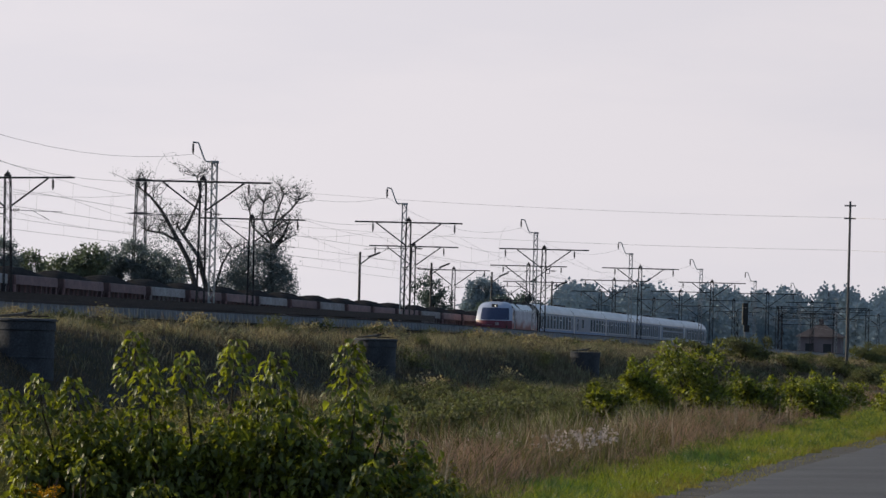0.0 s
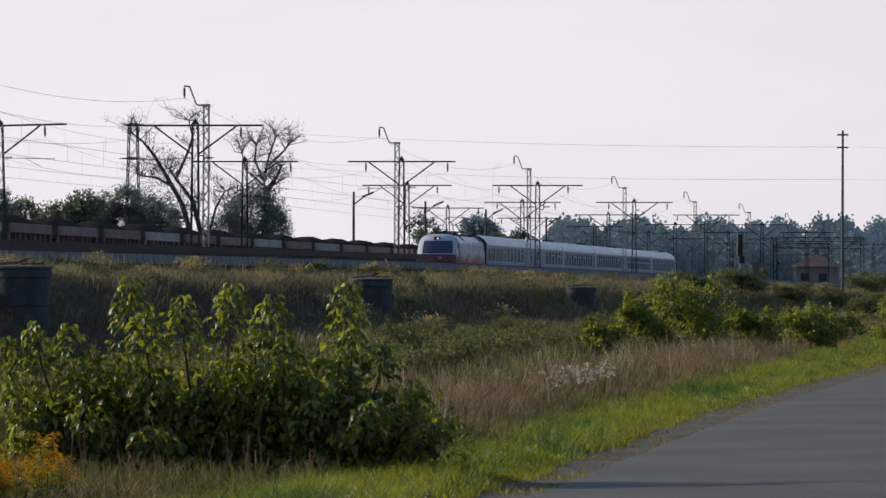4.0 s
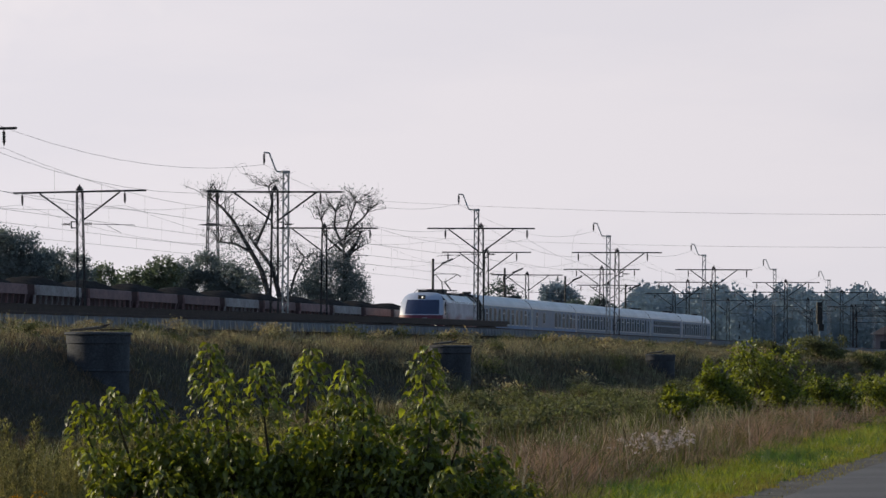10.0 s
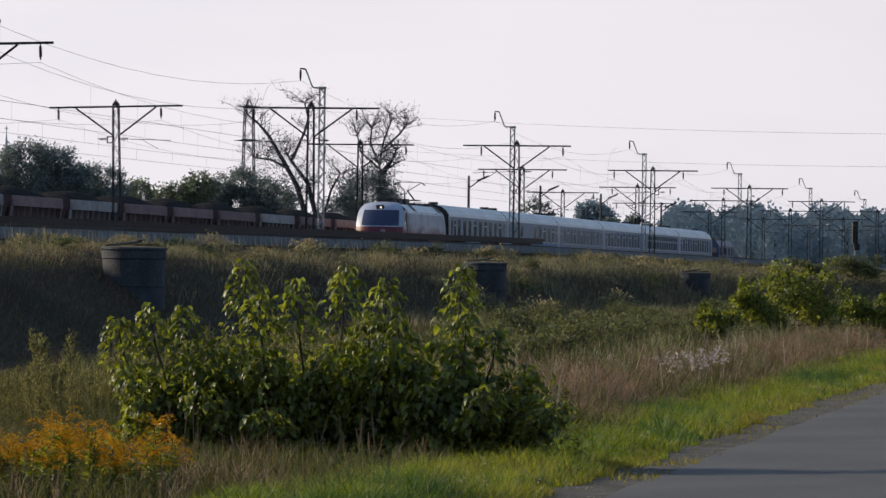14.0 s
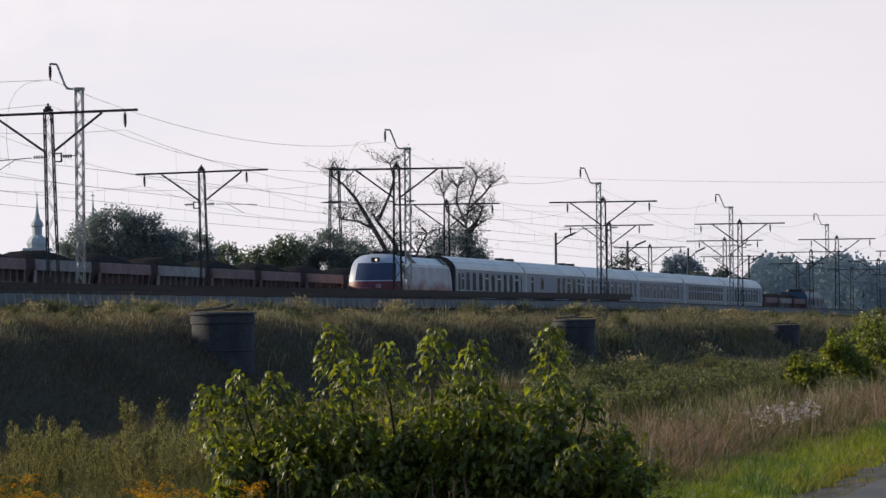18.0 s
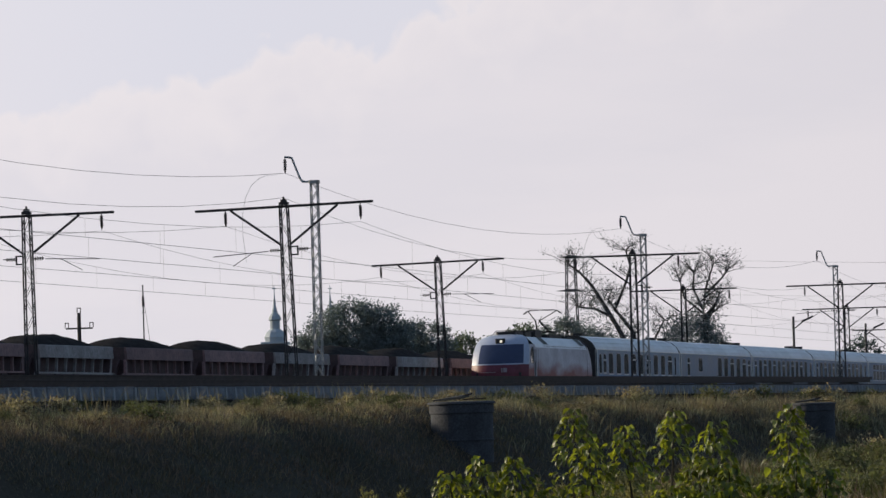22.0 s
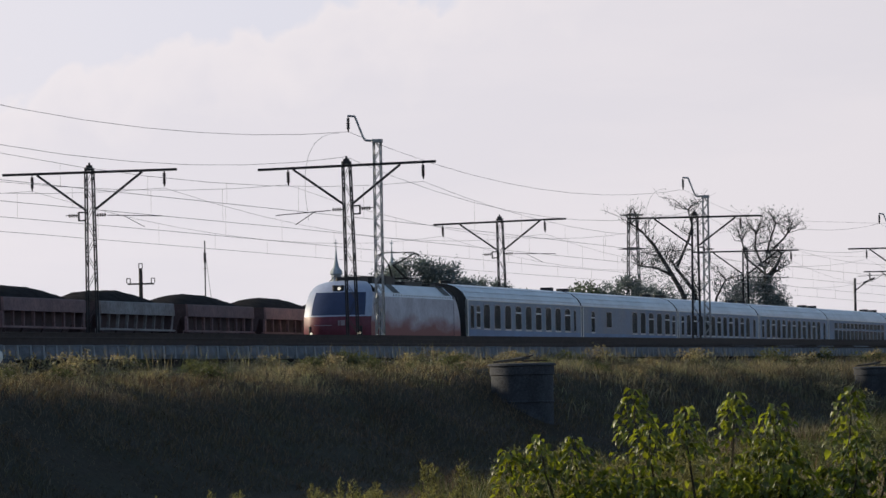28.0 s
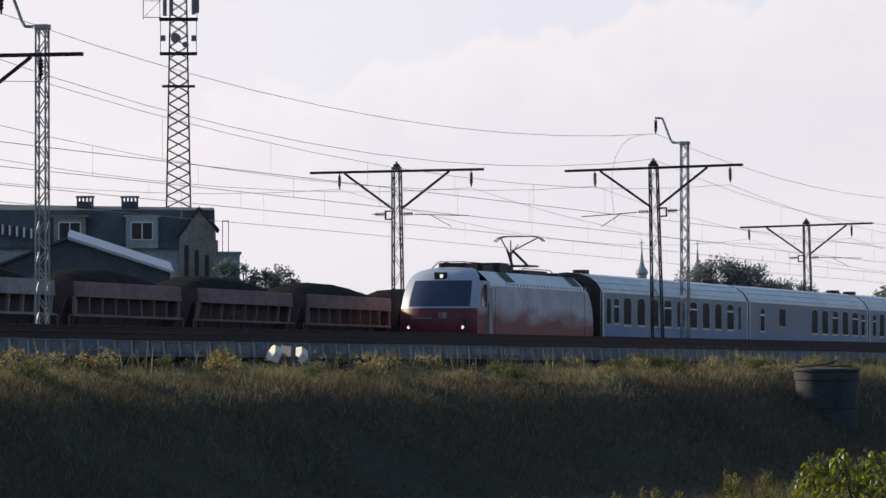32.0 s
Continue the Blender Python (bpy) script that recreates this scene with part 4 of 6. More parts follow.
def build_foundations():
    foundation(184.7, 2.08, 2.585)
    foundation(265.3, 1.92, 2.505)
    foundation(356.6, 1.82, 2.345)
    # a broken concrete trough beside the edging, its sawn ends catching the sun
    base = Shape().loft([[(-0.42, y, 0.0), (0.40, y, 0.0), (0.30, y, 0.64), (-0.34, y, 0.60)] for y in (-1.3, 2.3)])
    ob = new("concrete_trough", base.mesh("concrete_trough", OLD_CONCRETE))
    ob.matrix_basis = pose(-44.55, 142.2, 2.20, 0, 0, 4)
    tagged(ob, "dark broken concrete trough half hidden in weeds", "concrete piece")
    slab = Shape().loft([[(-0.30, -0.06, 0.0), (0.30, -0.06, 0.0), (0.26, -0.06, 0.30), (-0.24, -0.06, 0.34)], [(-0.28, 0.10, 0.0), (0.30, 0.10, 0.0), (0.24, 0.10, 0.28), (-0.24, 0.10, 0.32)]])
    ob = new("concrete_slab", slab.mesh("concrete_slab", CONCRETE))
    ob.matrix_basis = pose(-44.5, 141.75, 2.80, -10, 0, -40)
    tagged(ob, "grey concrete slab wedged between two bright pieces", "concrete piece")
    for x, y, z, rz, tilt, k in ((-44.6, 140.75, 2.70, -58, -24, 0.84), (-44.4, 142.2, 2.64, -52, -28, 0.92)):
        prof = [(-0.42, 0.0), (0.42, 0.0), (0.46, 0.30), (0.16, 0.52), (-0.20, 0.50), (-0.46, 0.26)]
        s = Shape().loft([[(a * k, -0.10, b * k) for a, b in prof], [(a * 0.96 * k, 0.10, b * 0.97 * k) for a, b in prof]])
        ob = new("concrete_piece", s.mesh("concrete_piece", WHITE_STONE))
        ob.matrix_basis = pose(x, y, z, tilt, 0, rz)
        tagged(ob, "bright sunlit pale concrete piece lying on the bank", "concrete piece", "concrete pieces")


# ---- buildings and towers behind the railway ----
def holed_front(x0, x1, z0, z1, y0, y1, holes):
    """The same wall sheet with openings, turned to look along -y."""
    s = holed_wall(y0, y1, x0, x1, z0, z1, holes)
    s.v = [(y, x, z) for x, y, z in s.v]
    return s


def build_town():
    t = thing("old_house", pose(-110, 315, 1.2, 0, 0, 19.3), "large old grey plastered house with dark roof and attic windows", "house")
    # its own front looks along -y; the roof is steep with attic windows
    part("front_wall", Shape().box(-26, 0, -1, 5.0, 0.3, 9.7), PLASTER, t)
    part("side_wall", Shape().box(-26, 9, -1, 6.6, 9.3, 9.7).box(6.3, 0.3, -1, 6.6, 9, 9.7), PLASTER, t)
    part("roof", Shape().loft([[(x, -0.3, 9.3), (x, 0.6, 11.5), (x, 4.0, z), (x, 9.6, 9.4), (x, 9.6, 9.2), (x, -0.3, 9.2)] for x, z in ((-26, 12.3), (-6.2, 11.95), (-4.5, 11.9), (6.4, 11.75))]), ROOF_DARK, t)
    part("gable_wall", Shape().loft([[(4.3, y, -1), (6.45, y, -1), (6.45, y, 10.3), (5.45, y, 11.45), (4.3, y, 9.9)] for y in (-0.35, 0.0)]), PLASTER_WARM, t)
    part("gable_roof", Shape().loft([[(4.1, y, 9.8), (5.45, y, 11.5), (6.65, y, 10.2), (6.65, y, 10.35), (5.45, y, 11.7), (4.1, y, 9.95)] for y in (-0.5, 4.0)]), ROOF_BROWN, t)
    for x in (-1.75, 0.9):
        c = part("chimney", Shape().box(x, 2.0, 10.5, x + 1.0, 2.8, 12.05), ROOF_DARK, t)
        part("chimney_cap", Shape().box(x - 0.06, 1.95, 12.28, x + 1.06, 2.85, 12.38), ROOF_DARK, c)
        for i in range(5):
            part("chimney_pier", Shape().box(x + i * 0.22, 2.0, 12.05, x + 0.12 + i * 0.22, 2.8, 12.28), ROOF_DARK, c)
    for x, mat in ((-2.75, PLASTER_WARM), (1.5, PLASTER)):
        d = part("dormer", Shape().box(x - 0.35, -0.42, 9.2, x + 1.55, 2.0, 11.05).box(x - 0.5, -0.5, 11.05, x + 1.7, 2.0, 11.15), mat, t)
        part("pane", Shape().box(x, -0.45, 9.75, x + 1.2, -0.43, 10.7), DARK_GLASS, d)
        part("window_frame", holed_front(x - 0.07, x + 1.27, 9.68, 10.77, -0.50, -0.44, [(x, 0.57, 9.75, 10.7), (x + 0.64, 0.56, 9.75, 10.7)]), WHITE_FRAME, d)
    for i in range(5):
        x = -6.35 + i * 0.42
        w = part("window", Shape().box(x, -0.42, 10.05 - 0.06 * i, x + 0.3, -0.36, 10.6 - 0.06 * i), DARK_GLASS, t)
        part("frame", Shape().box(x + 0.2, -0.44, 10.03 - 0.06 * i, x + 0.32, -0.40, 10.62 - 0.06 * i), WHITE_FRAME, w)
    for i in range(3):
        part("gable_window", Shape().box(4.6 + i * 0.6, -0.40, 7.0, 4.85 + i * 0.6, -0.36, 9.4 - 0.3 * i), DARK_GLASS, t)
        part("gable_window", Shape().box(4.55 + i * 0.5, -0.40, 5.2, 4.8 + i * 0.5, -0.36, 6.3), DARK_GLASS, t)
    part("ladder", Shape().rod((6.9, 2.0, 6.0), (6.9, 2.0, 10.9), 0.03).rod((7.25, 2.0, 6.0), (7.25, 2.0, 10.9), 0.03).rod((6.9, 2.0, 10.9), (7.25, 2.0, 10.9), 0.03), LAMP_GREY, t)
    part("annex", Shape().box(6.6, 1.0, -1, 7.9, 6.0, 8.9).box(6.6, 0.9, 8.9, 8.0, 6.1, 9.05), PLASTER, t)
    s = thing("storage_shed", pose(-85, 242.5, 1.6, 0, 0, 19.3), "low dark shed with a pale sheet metal roof", "shed")
    part("front_gable", Shape().loft([[(-6.5, y, -1), (3.2, y, -1), (3.2, y, 5.75), (-1.45, y, 7.25), (-6.5, y, 5.3)] for y in (0, 0.3)]), ROOF_DARK, s)
    part("roof_slope", Shape().loft([[(-1.45, -0.3, 7.28), (3.35, -0.3, 5.72), (3.35, -0.3, 5.82), (-1.45, -0.3, 7.40)], [(-1.45, 12.0, 7.95), (3.35, 12.0, 6.4), (3.35, 12.0, 6.5), (-1.45, 12.0, 8.07)]]), SHED_METAL, s)
    part("back_slope", Shape().loft([[(-1.45, -0.3, 7.28), (-6.8, -0.3, 5.2), (-6.8, -0.3, 5.3), (-1.45, -0.3, 7.40)], [(-1.45, 12.0, 7.28), (-6.8, 12.0, 5.2), (-6.8, 12.0, 5.3), (-1.45, 12.0, 7.40)]]), ROOF_DARK, s)
    # telecom tower
    t = thing("telecom_tower", pose(-125, 373.2, 2.0, 0, 0, 18.5), "tall steel lattice telecom tower with antenna platforms", "tower")
    s = Shape()
    lattice(s, 0, 32, 2.15, 0.95, 1.2, 0.8, 0.075, 0.03)
    k = Shape()
    lattice(k, 0, 32, 2.15, 0.95, 1.2, 0.8, 0.01, 0.03)
    s.add([(-a, b, c) for a, b, c in k.v], k.f)
    part("lattice", s, MAST_DARK, t)
    for z, w in ((21.2, 1.15), (23.45, 1.3), (25.85, 1.35)):
        part("platform", Shape().box(-w, -1.0, z, w, 1.0, z + 0.12 if z > 22 else z + 0.08), MAST_DARK, t)
    for k in (-1, 1):
        part("guard_frame", Shape().rod((k * 1.25, -0.6, 23.5), (k * 1.25, -0.6, 25.9), 0.03).rod((k * 1.28, -0.6, 25.9), (k * 1.35, -0.6, 29.5), 0.03), MAST_DARK, t)
        part("antenna_box", Shape().box(k * 1.08 - 0.18, -0.8, 24.35, k * 1.08 + 0.18, -0.5, 24.75), DISH, t)
    part("outrigger", Shape().rod((-2.45, 0, 26.05), (-1.2, 0, 26.05), 0.035).rod((-2.45, 0, 27.2), (-1.2, 0, 27.2), 0.025).rod((-2.45, 0, 25.9), (-2.45, 0, 29.6), 0.035).rod((-2.35, 0, 26.1), (-1.3, 0, 27.2), 0.02), MAST_DARK, t)
    for x, z in ((-0.95, 26.1), (-0.5, 26.1), (1.05, 26.2), (1.3, 26.3)):
        part("panel_antenna", Shape().box(x - 0.14, -0.9, z, x + 0.14, -0.65, z + 2.4, 0.05), DISH, t)
    for x, z, r in ((-0.2, 24.55, 0.36), (0.45, 24.1, 0.2)):
        part("dish", Shape().rod((x, -1.0, z), (x + 0.15, -0.65, z), r, 14, r * 0.7), DISH, t)
    # cross armed pylon far behind
    t = thing("power_pylon", pose(-150, 786, 2.0), "grey lattice power pylon with short cross arms", "pylon")
    s = Shape()
    lattice(s, 0, 24.3, 2.3, 1.15, 1.4, 1.6, 0.11, 0.05)
    s.rod((-0.5, 0, 24.3), (0, 0, 25.2), 0.08).rod((0.5, 0, 24.3), (0, 0, 25.2), 0.08)
    part("lattice", s, PYLON_GREY, t)
    for z, w in ((24.2, 1.9), (19.4, 2.3)):
        part("cross_arm", Shape().loft([[(-w, -0.1, z - 0.02), (0, -0.3, z - 0.2), (w, -0.1, z - 0.02), (0, -0.3, z + 0.25)], [(-w, 0.1, z - 0.02), (0, 0.3, z - 0.2), (w, 0.1, z - 0.02), (0, 0.3, z + 0.25)]]), PYLON_GREY, t)
    # church spires, with the haze put into their colour
    first = None
    for y, z in ((1626, 41.5), (1698, 43.0)):
        m = pose(-400, y, z - 38)
        if first is None:
            first = t = thing("church_spire", m, "slender hazy church spire with an onion lantern", "church tower", "church spires")
            part("tower", Shape().box(-3.2, -3.2, -5, 3.2, 3.2, 26).box(-3.6, -3.6, 26, 3.6, 3.6, 26.8), SPIRE, t)
            part("dome", Shape().lathe(0, 0, [(26.8, 3.0), (28.2, 3.4), (29.8, 2.6), (30.6, 1.5), (31.4, 1.5), (33.0, 1.5), (33.4, 2.0), (34.4, 1.7), (35.4, 0.9), (37.5, 0.45), (41.0, 0.15), (43.6, 0.1)], 10), SPIRE, t)
            part("cross", Shape().box(-0.6, -0.08, 42.4, 0.6, 0.08, 42.7), SPIRE, t)
        else:
            copy_thing(first, m)


def build_poles():
    first = None
    for y in (531, 581, 631, 690):
        m = pose(-80, y, 2.1)
        if first is None:
            first = t = thing("yard_lamp", m, "dark yard lamp post with one slanted arm", "lamp post", "yard lamp posts")
            part("post", Shape().rod((0, 0, -0.3), (0, 0, 9.7), 0.16, 8, 0.11), LAMP_GREY, t)
            part("arm", Shape().rod((0, 0, 8.5), (1.0, 0, 9.25), 0.06, 6), LAMP_GREY, t)
            part("lamp_head", Shape().loft([[(0.8, -0.15, 9.1), (0.8, 0.15, 9.1), (0.8, 0.15, 9.3), (0.8, -0.15, 9.3)], [(1.9, -0.2, 9.6), (1.9, 0.2, 9.6), (1.9, 0.2, 9.75), (1.9, -0.2, 9.75)]]), LAMP_GREY, t)
        else:
            copy_thing(first, m)
    t = thing("utility_pole", pose(-75, 265, 2.0), "dark utility pole with a cross arm and square brackets", "pole")
    part("pole", Shape().rod((0, 0, -0.3), (0, 0, 6.0), 0.12, 8, 0.09), POLE_WOOD, t)
    part("cross_arm", Shape().box(-0.66, -0.05, 5.2, 0.66, 0.05, 5.28), POLE_WOOD, t)
    for x, z in ((-0.62, 5.28), (0.62, 5.28), (0, 6.0)):
        part("bracket", Shape().box(x - 0.1, -0.03, z, x - 0.07, 0.03, z + 0.24).box(x + 0.07, -0.03, z, x + 0.1, 0.03, z + 0.24).box(x - 0.1, -0.03, z + 0.21, x + 0.1, 0.03, z + 0.25), POLE_WOOD, t)
    t = thing("aerial_mast", pose(-75, 277, 2.0), "thin guyed aerial mast", "mast")
    part("mast", Shape().rod((0, 0, -0.3), (0, 0, 7.6), 0.035, 5), LAMP_GREY, t)
    part("guy_wire", Shape().rod((0, 0, 7.2), (0.25, 1.0, 3.0), 0.012, 3), LAMP_GREY, t)
    part("aerial", Shape().box(-0.06, -0.03, 6.5, 0.06, 0.03, 7.0).rod((-0.08, 0, 6.2), (0.1, 0, 6.2), 0.02), LAMP_GREY, t)
    t = thing("railway_signal", pose(-48, 590, 2.3), "tall black colour light railway signal", "signal")
    part("mast", Shape().rod((0, 0, -0.2), (0, 0, 4.3), 0.07, 6), MAST_PALE, t)
    part("signal_head", Shape().box(-0.32, -0.12, 3.9, 0.32, 0.18, 6.2, 0.1), GREEN_CAB, t)
    for i in range(4):
        part("hood", Shape().rod((0, -0.25, 4.25 + i * 0.5), (0, -0.1, 4.25 + i * 0.5), 0.15, 8), GREEN_CAB, t)
    part("ladder", Shape().rod((-0.3, 0.2, 0), (-0.3, 0.2, 4.0), 0.025).rod((-0.6, 0.2, 0), (-0.6, 0.2, 4.0), 0.025), MAST_PALE, t)
    part("counterweight", Shape().box(-0.1, -0.2, 3.2, 0.5, 0.2, 3.9, 0.05), GREEN_CAB, t)
    # pole beside the line with two long wires
    t = thing("line_pole", pose(-37.9, 600, 1.4), "tall slim weathered pole carrying two long wires", "pole")
    part("pole", Shape().rod((0, 0, -0.5), (0, 0, 18.3), 0.18, 8, 0.12), POLE_GREY, t)
    for z in (16.4, 17.75):
        part("cross_arm", Shape().box(-0.6, -0.08, z, 0.6, 0.08, z + 0.17), POLE_GREY, t)
    w = thing("line_wire", pose(0, 0, 0), "two long thin wires crossing the railway", "wire")
    for za, zb, zc in ((17.95, 26.3, 14.9), (14.5, 21.4, 12.2)):
        s = Shape()
        wire(s, (-37.9, 600, za), (-148, 786, zb), 0.9, 0.017, 14)
        wire(s, (-37.9, 600, za), (20, 480, zc), 0.4, 0.015)
        part("wire", s, WIRE, w)["kind"] = "stuff"


def build_far_station():
    """Signal house, gantries and more masts where the tracks fan out."""
    t = thing("signal_house", pose(-62, 915, 2.2), "small faded pink signal house with a hipped roof", "house")
    part("wall", Shape().box(-3.4, -3.5, 0, 3.4, 3.5, 5.0), PINK_WALL, t)
    part("roof", Shape().loft([[(-4, -4.1, 4.9), (4, -4.1, 4.9), (4, 4.1, 4.9), (-4, 4.1, 4.9)], [(-0.6, -0.6, 6.9), (0.6, -0.6, 6.9), (0.6, 0.6, 6.9), (-0.6, 0.6, 6.9)]]), ROOF_BROWN, t)
    part("chimney", Shape().box(-0.35, -0.35, 6.4, 0.35, 0.35, 7.9), ROOF_BROWN, t)
    for x in (-2.3, 0.6):
        part("window", Shape().box(x, -3.56, 2.2, x + 1.3, -3.5, 3.8), DARK_GLASS, t)
    for x0, x1, y, h in ((-68.0, -54.0, 905, 9.6), (-66.0, -57.5, 880, 8.4)):
        t = thing("gantry", pose(0, y, 2.2), "dark steel gantry spanning several tracks", "gantry", "gantries")
        for x in (x0, x1):
            s = Shape()
            lattice(s, 0, h, 0.6, 0.5, 0.5, 0.9, 0.06, 0.03)
            part("leg", Shape().add([(v[0] + x, v[1], v[2]) for v in s.v], s.f), MAST_DARK, t)
        s = Shape().box(x0, -0.2, h - 0.1, x1, 0.2, h + 0.02).box(x0, -0.2, h - 0.75, x1, 0.2, h - 0.65)
        n = int((x1 - x0) / 0.8)
        for i in range(n):
            a, b = x0 + (x1 - x0) * i / n, x0 + (x1 - x0) * (i + 1) / n
            s.rod((a, 0, h - 0.7 if i % 2 else h), (b, 0, h if i % 2 else h - 0.7), 0.035, 4)
        part("truss", s, MAST_DARK, t)
        part("cross_bar", Shape().box(x0, -0.05, h - 1.9, x1, 0.05, h - 1.8), MAST_DARK, t)
    t = thing("old_goods_locomotive", pose(-61.5, 568, RAIL), "dark blue boxy electric locomotive coupled to coal wagons", "locomotive")
    part("body", Shape().loft([[(x, y, z) for x, z in ((-1.45, 1.1), (1.45, 1.1), (1.45, 3.2), (1.15, 3.75), (-1.15, 3.75), (-1.45, 3.2))] for y in (0.8, 15.0)]), BLUE_LOCO, t)
    for y in (1.6, 4.5, 7.4, 10.3, 13.2):
        part("window", Shape().box(1.44, y, 2.3, 1.47, y + 0.9, 3.0), DARK_GLASS, t)
    part("roof_gear", Shape().box(-0.8, 2, 3.75, 0.8, 13.5, 4.0, 0.2).rod((-0.5, 4, 4.0), (-0.5, 6.5, 4.5), 0.05).rod((0.5, 4, 4.0), (0.5, 6.5, 4.5), 0.05), BLACK_PART, t)
    part("underframe", Shape().box(-1.3, 0.4, 0.6, 1.3, 15.4, 1.1), BLACK_PART, t)
    bogie(t, 3.6, 3.0, 0.6)
    bogie(t, 12.2, 3.0, 0.6)


# ---- plants ----
LEAF_BUSH = material("bush_leaf", (0.070, 0.082, 0.022), 0.46, grain=0.25, scale=2.0, fine=12, tint=(0.055, 0.067, 0.017), vary=0.6, trans=(1.65, 1.55, 0.36), spec=0.22)
# Brighter and yellower than the bush leaf, to paint the low suckers as lit.
LEAF_SUNLIT_YELLOW = material("sunlit_yellow_leaf", (0.150, 0.125, 0.022), 0.5, grain=0.3, scale=2.0, fine=12, tint=(0.10, 0.10, 0.02), vary=0.5, trans=(1.2, 1.0, 0.35), spec=0.25)
# Greyish blue: haze before the trees behind the railway is in this colour.
LEAF_TREE_HAZED = material("tree_leaf", (0.125, 0.143, 0.149), 0.75, grain=0.3, scale=0.5, fine=5, tint=(0.103, 0.120, 0.125), vary=0.35, trans=(0.55, 0.60, 0.5), spec=0.15)
# Distance haze is put into this pale bluish leaf colour.
LEAF_FAR = material("hazed_far_leaf", (0.25, 0.30, 0.335), 0.9, grain=0.2, scale=0.1, fine=1, tint=(0.21, 0.26, 0.295), vary=0.12, trans=(0.12, 0.14, 0.14), spec=0.0)
# Dark leaf of the added unseen wood, so the train's reflections stay dark.
LEAF_DEEP = material("unseen_wood_leaf", (0.050, 0.062, 0.070), 0.9, grain=0.25, scale=0.3, fine=2, spec=0.0)
# Nearer than the far wood, with a weaker haze mixed into the green.
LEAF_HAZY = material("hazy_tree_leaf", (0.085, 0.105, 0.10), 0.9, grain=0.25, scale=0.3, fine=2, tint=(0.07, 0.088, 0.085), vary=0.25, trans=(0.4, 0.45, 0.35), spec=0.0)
LEAF_PALE = material("willow_leaf", (0.110, 0.130, 0.100), 0.7, grain=0.3, scale=0.5, fine=5, vary=0.35, trans=(0.6, 0.66, 0.42), spec=0.15)
GRASS = material("verge_grass", (0.058, 0.084, 0.010), 0.6, grain=0.35, scale=0.6, fine=5, tint=(0.076, 0.084, 0.014), vary=0.5, trans=(1.75, 1.6, 0.45), spec=0.25)
DEEP_GRASS = material("deep_green_herb", (0.030, 0.058, 0.014), 0.6, grain=0.35, scale=0.6, fine=5, tint=(0.024, 0.044, 0.012), vary=0.4, trans=(1.0, 1.1, 0.5), spec=0.2)
YELLOW_GRASS = material("yellowish_grass", (0.105, 0.100, 0.020), 0.65, grain=0.35, scale=0.6, fine=5, tint=(0.085, 0.075, 0.022), vary=0.45, trans=(1.2, 1.1, 0.45), spec=0.2)
DRY_GRASS = material("dry_reddish_grass", (0.190, 0.125, 0.100), 0.75, grain=0.5, scale=0.9, fine=5, tint=(0.095, 0.080, 0.055), vary=0.6, trans=(0.75, 0.65, 0.55), spec=0.15)
PALE_STRAW = material("bleached_straw", (0.22, 0.19, 0.15), 0.75, grain=0.35, scale=0.7, fine=5, vary=0.4, trans=(0.6, 0.55, 0.5), spec=0.15)
WEED = material("rough_weed", (0.050, 0.058, 0.022), 0.7, grain=0.4, scale=0.35, fine=4, tint=(0.055, 0.045, 0.022), vary=0.45, trans=(0.8, 0.82, 0.38), spec=0.15)
# Slope weeds darkened: the bank's own shade is part of this colour.
SHADED_BANK_WEED = material("bank_weed", (0.052, 0.052, 0.046), 0.9, grain=0.4, scale=0.3, fine=4, tint=(0.074, 0.055, 0.051), vary=0.35, trans=(0.9, 0.85, 0.4), spec=0.05)
# Crest grass, like the brow grass below, is lightened in place of haze.
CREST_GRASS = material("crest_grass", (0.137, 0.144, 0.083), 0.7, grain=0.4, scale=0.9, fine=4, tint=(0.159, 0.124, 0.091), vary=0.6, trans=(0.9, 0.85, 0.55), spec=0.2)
REED = material("pale_meadow_weed", (0.125, 0.13, 0.085), 0.7, grain=0.4, scale=0.35, fine=4, tint=(0.14, 0.12, 0.085), vary=0.6, trans=(0.8, 0.8, 0.5), spec=0.15)
DARK_WEED = material("dark_meadow_weed", (0.044, 0.056, 0.022), 0.75, grain=0.4, scale=0.35, fine=4, tint=(0.052, 0.048, 0.024), vary=0.5, trans=(0.7, 0.75, 0.35), spec=0.1)
DRY_WEED = material("withered_weed", (0.110, 0.080, 0.058), 0.8, grain=0.4, scale=0.5, fine=5, tint=(0.08, 0.062, 0.044), vary=0.45, trans=(0.6, 0.5, 0.4), spec=0.1)
PEBBLE = material("pale_pebble", (0.22, 0.20, 0.18), 0.8, grain=0.3, vary=0.5)
# Greyed and lightened: haze over the farther bank is put into this colour.
SLOPE_GRASS = material("hazed_slope_grass", (0.120, 0.122, 0.082), 0.8, grain=0.4, scale=0.3, fine=4, tint=(0.115, 0.092, 0.066), vary=0.5, trans=(0.6, 0.6, 0.45), spec=0.1)
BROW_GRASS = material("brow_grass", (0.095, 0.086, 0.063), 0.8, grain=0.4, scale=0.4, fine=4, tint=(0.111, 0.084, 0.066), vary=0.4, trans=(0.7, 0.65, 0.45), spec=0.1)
MUGWORT = material("mugwort_leaf", (0.100, 0.106, 0.054), 0.7, grain=0.4, scale=0.5, fine=6, tint=(0.106, 0.094, 0.048), vary=0.5, trans=(0.95, 0.92, 0.50), spec=0.1)
STEM = material("woody_stem", (0.060, 0.048, 0.030), 0.8, grain=0.4, scale=3, fine=20)
WILLOW_BARK = material("grey_willow_bark", (0.072, 0.066, 0.066), 0.9, grain=0.4, scale=2, fine=12)
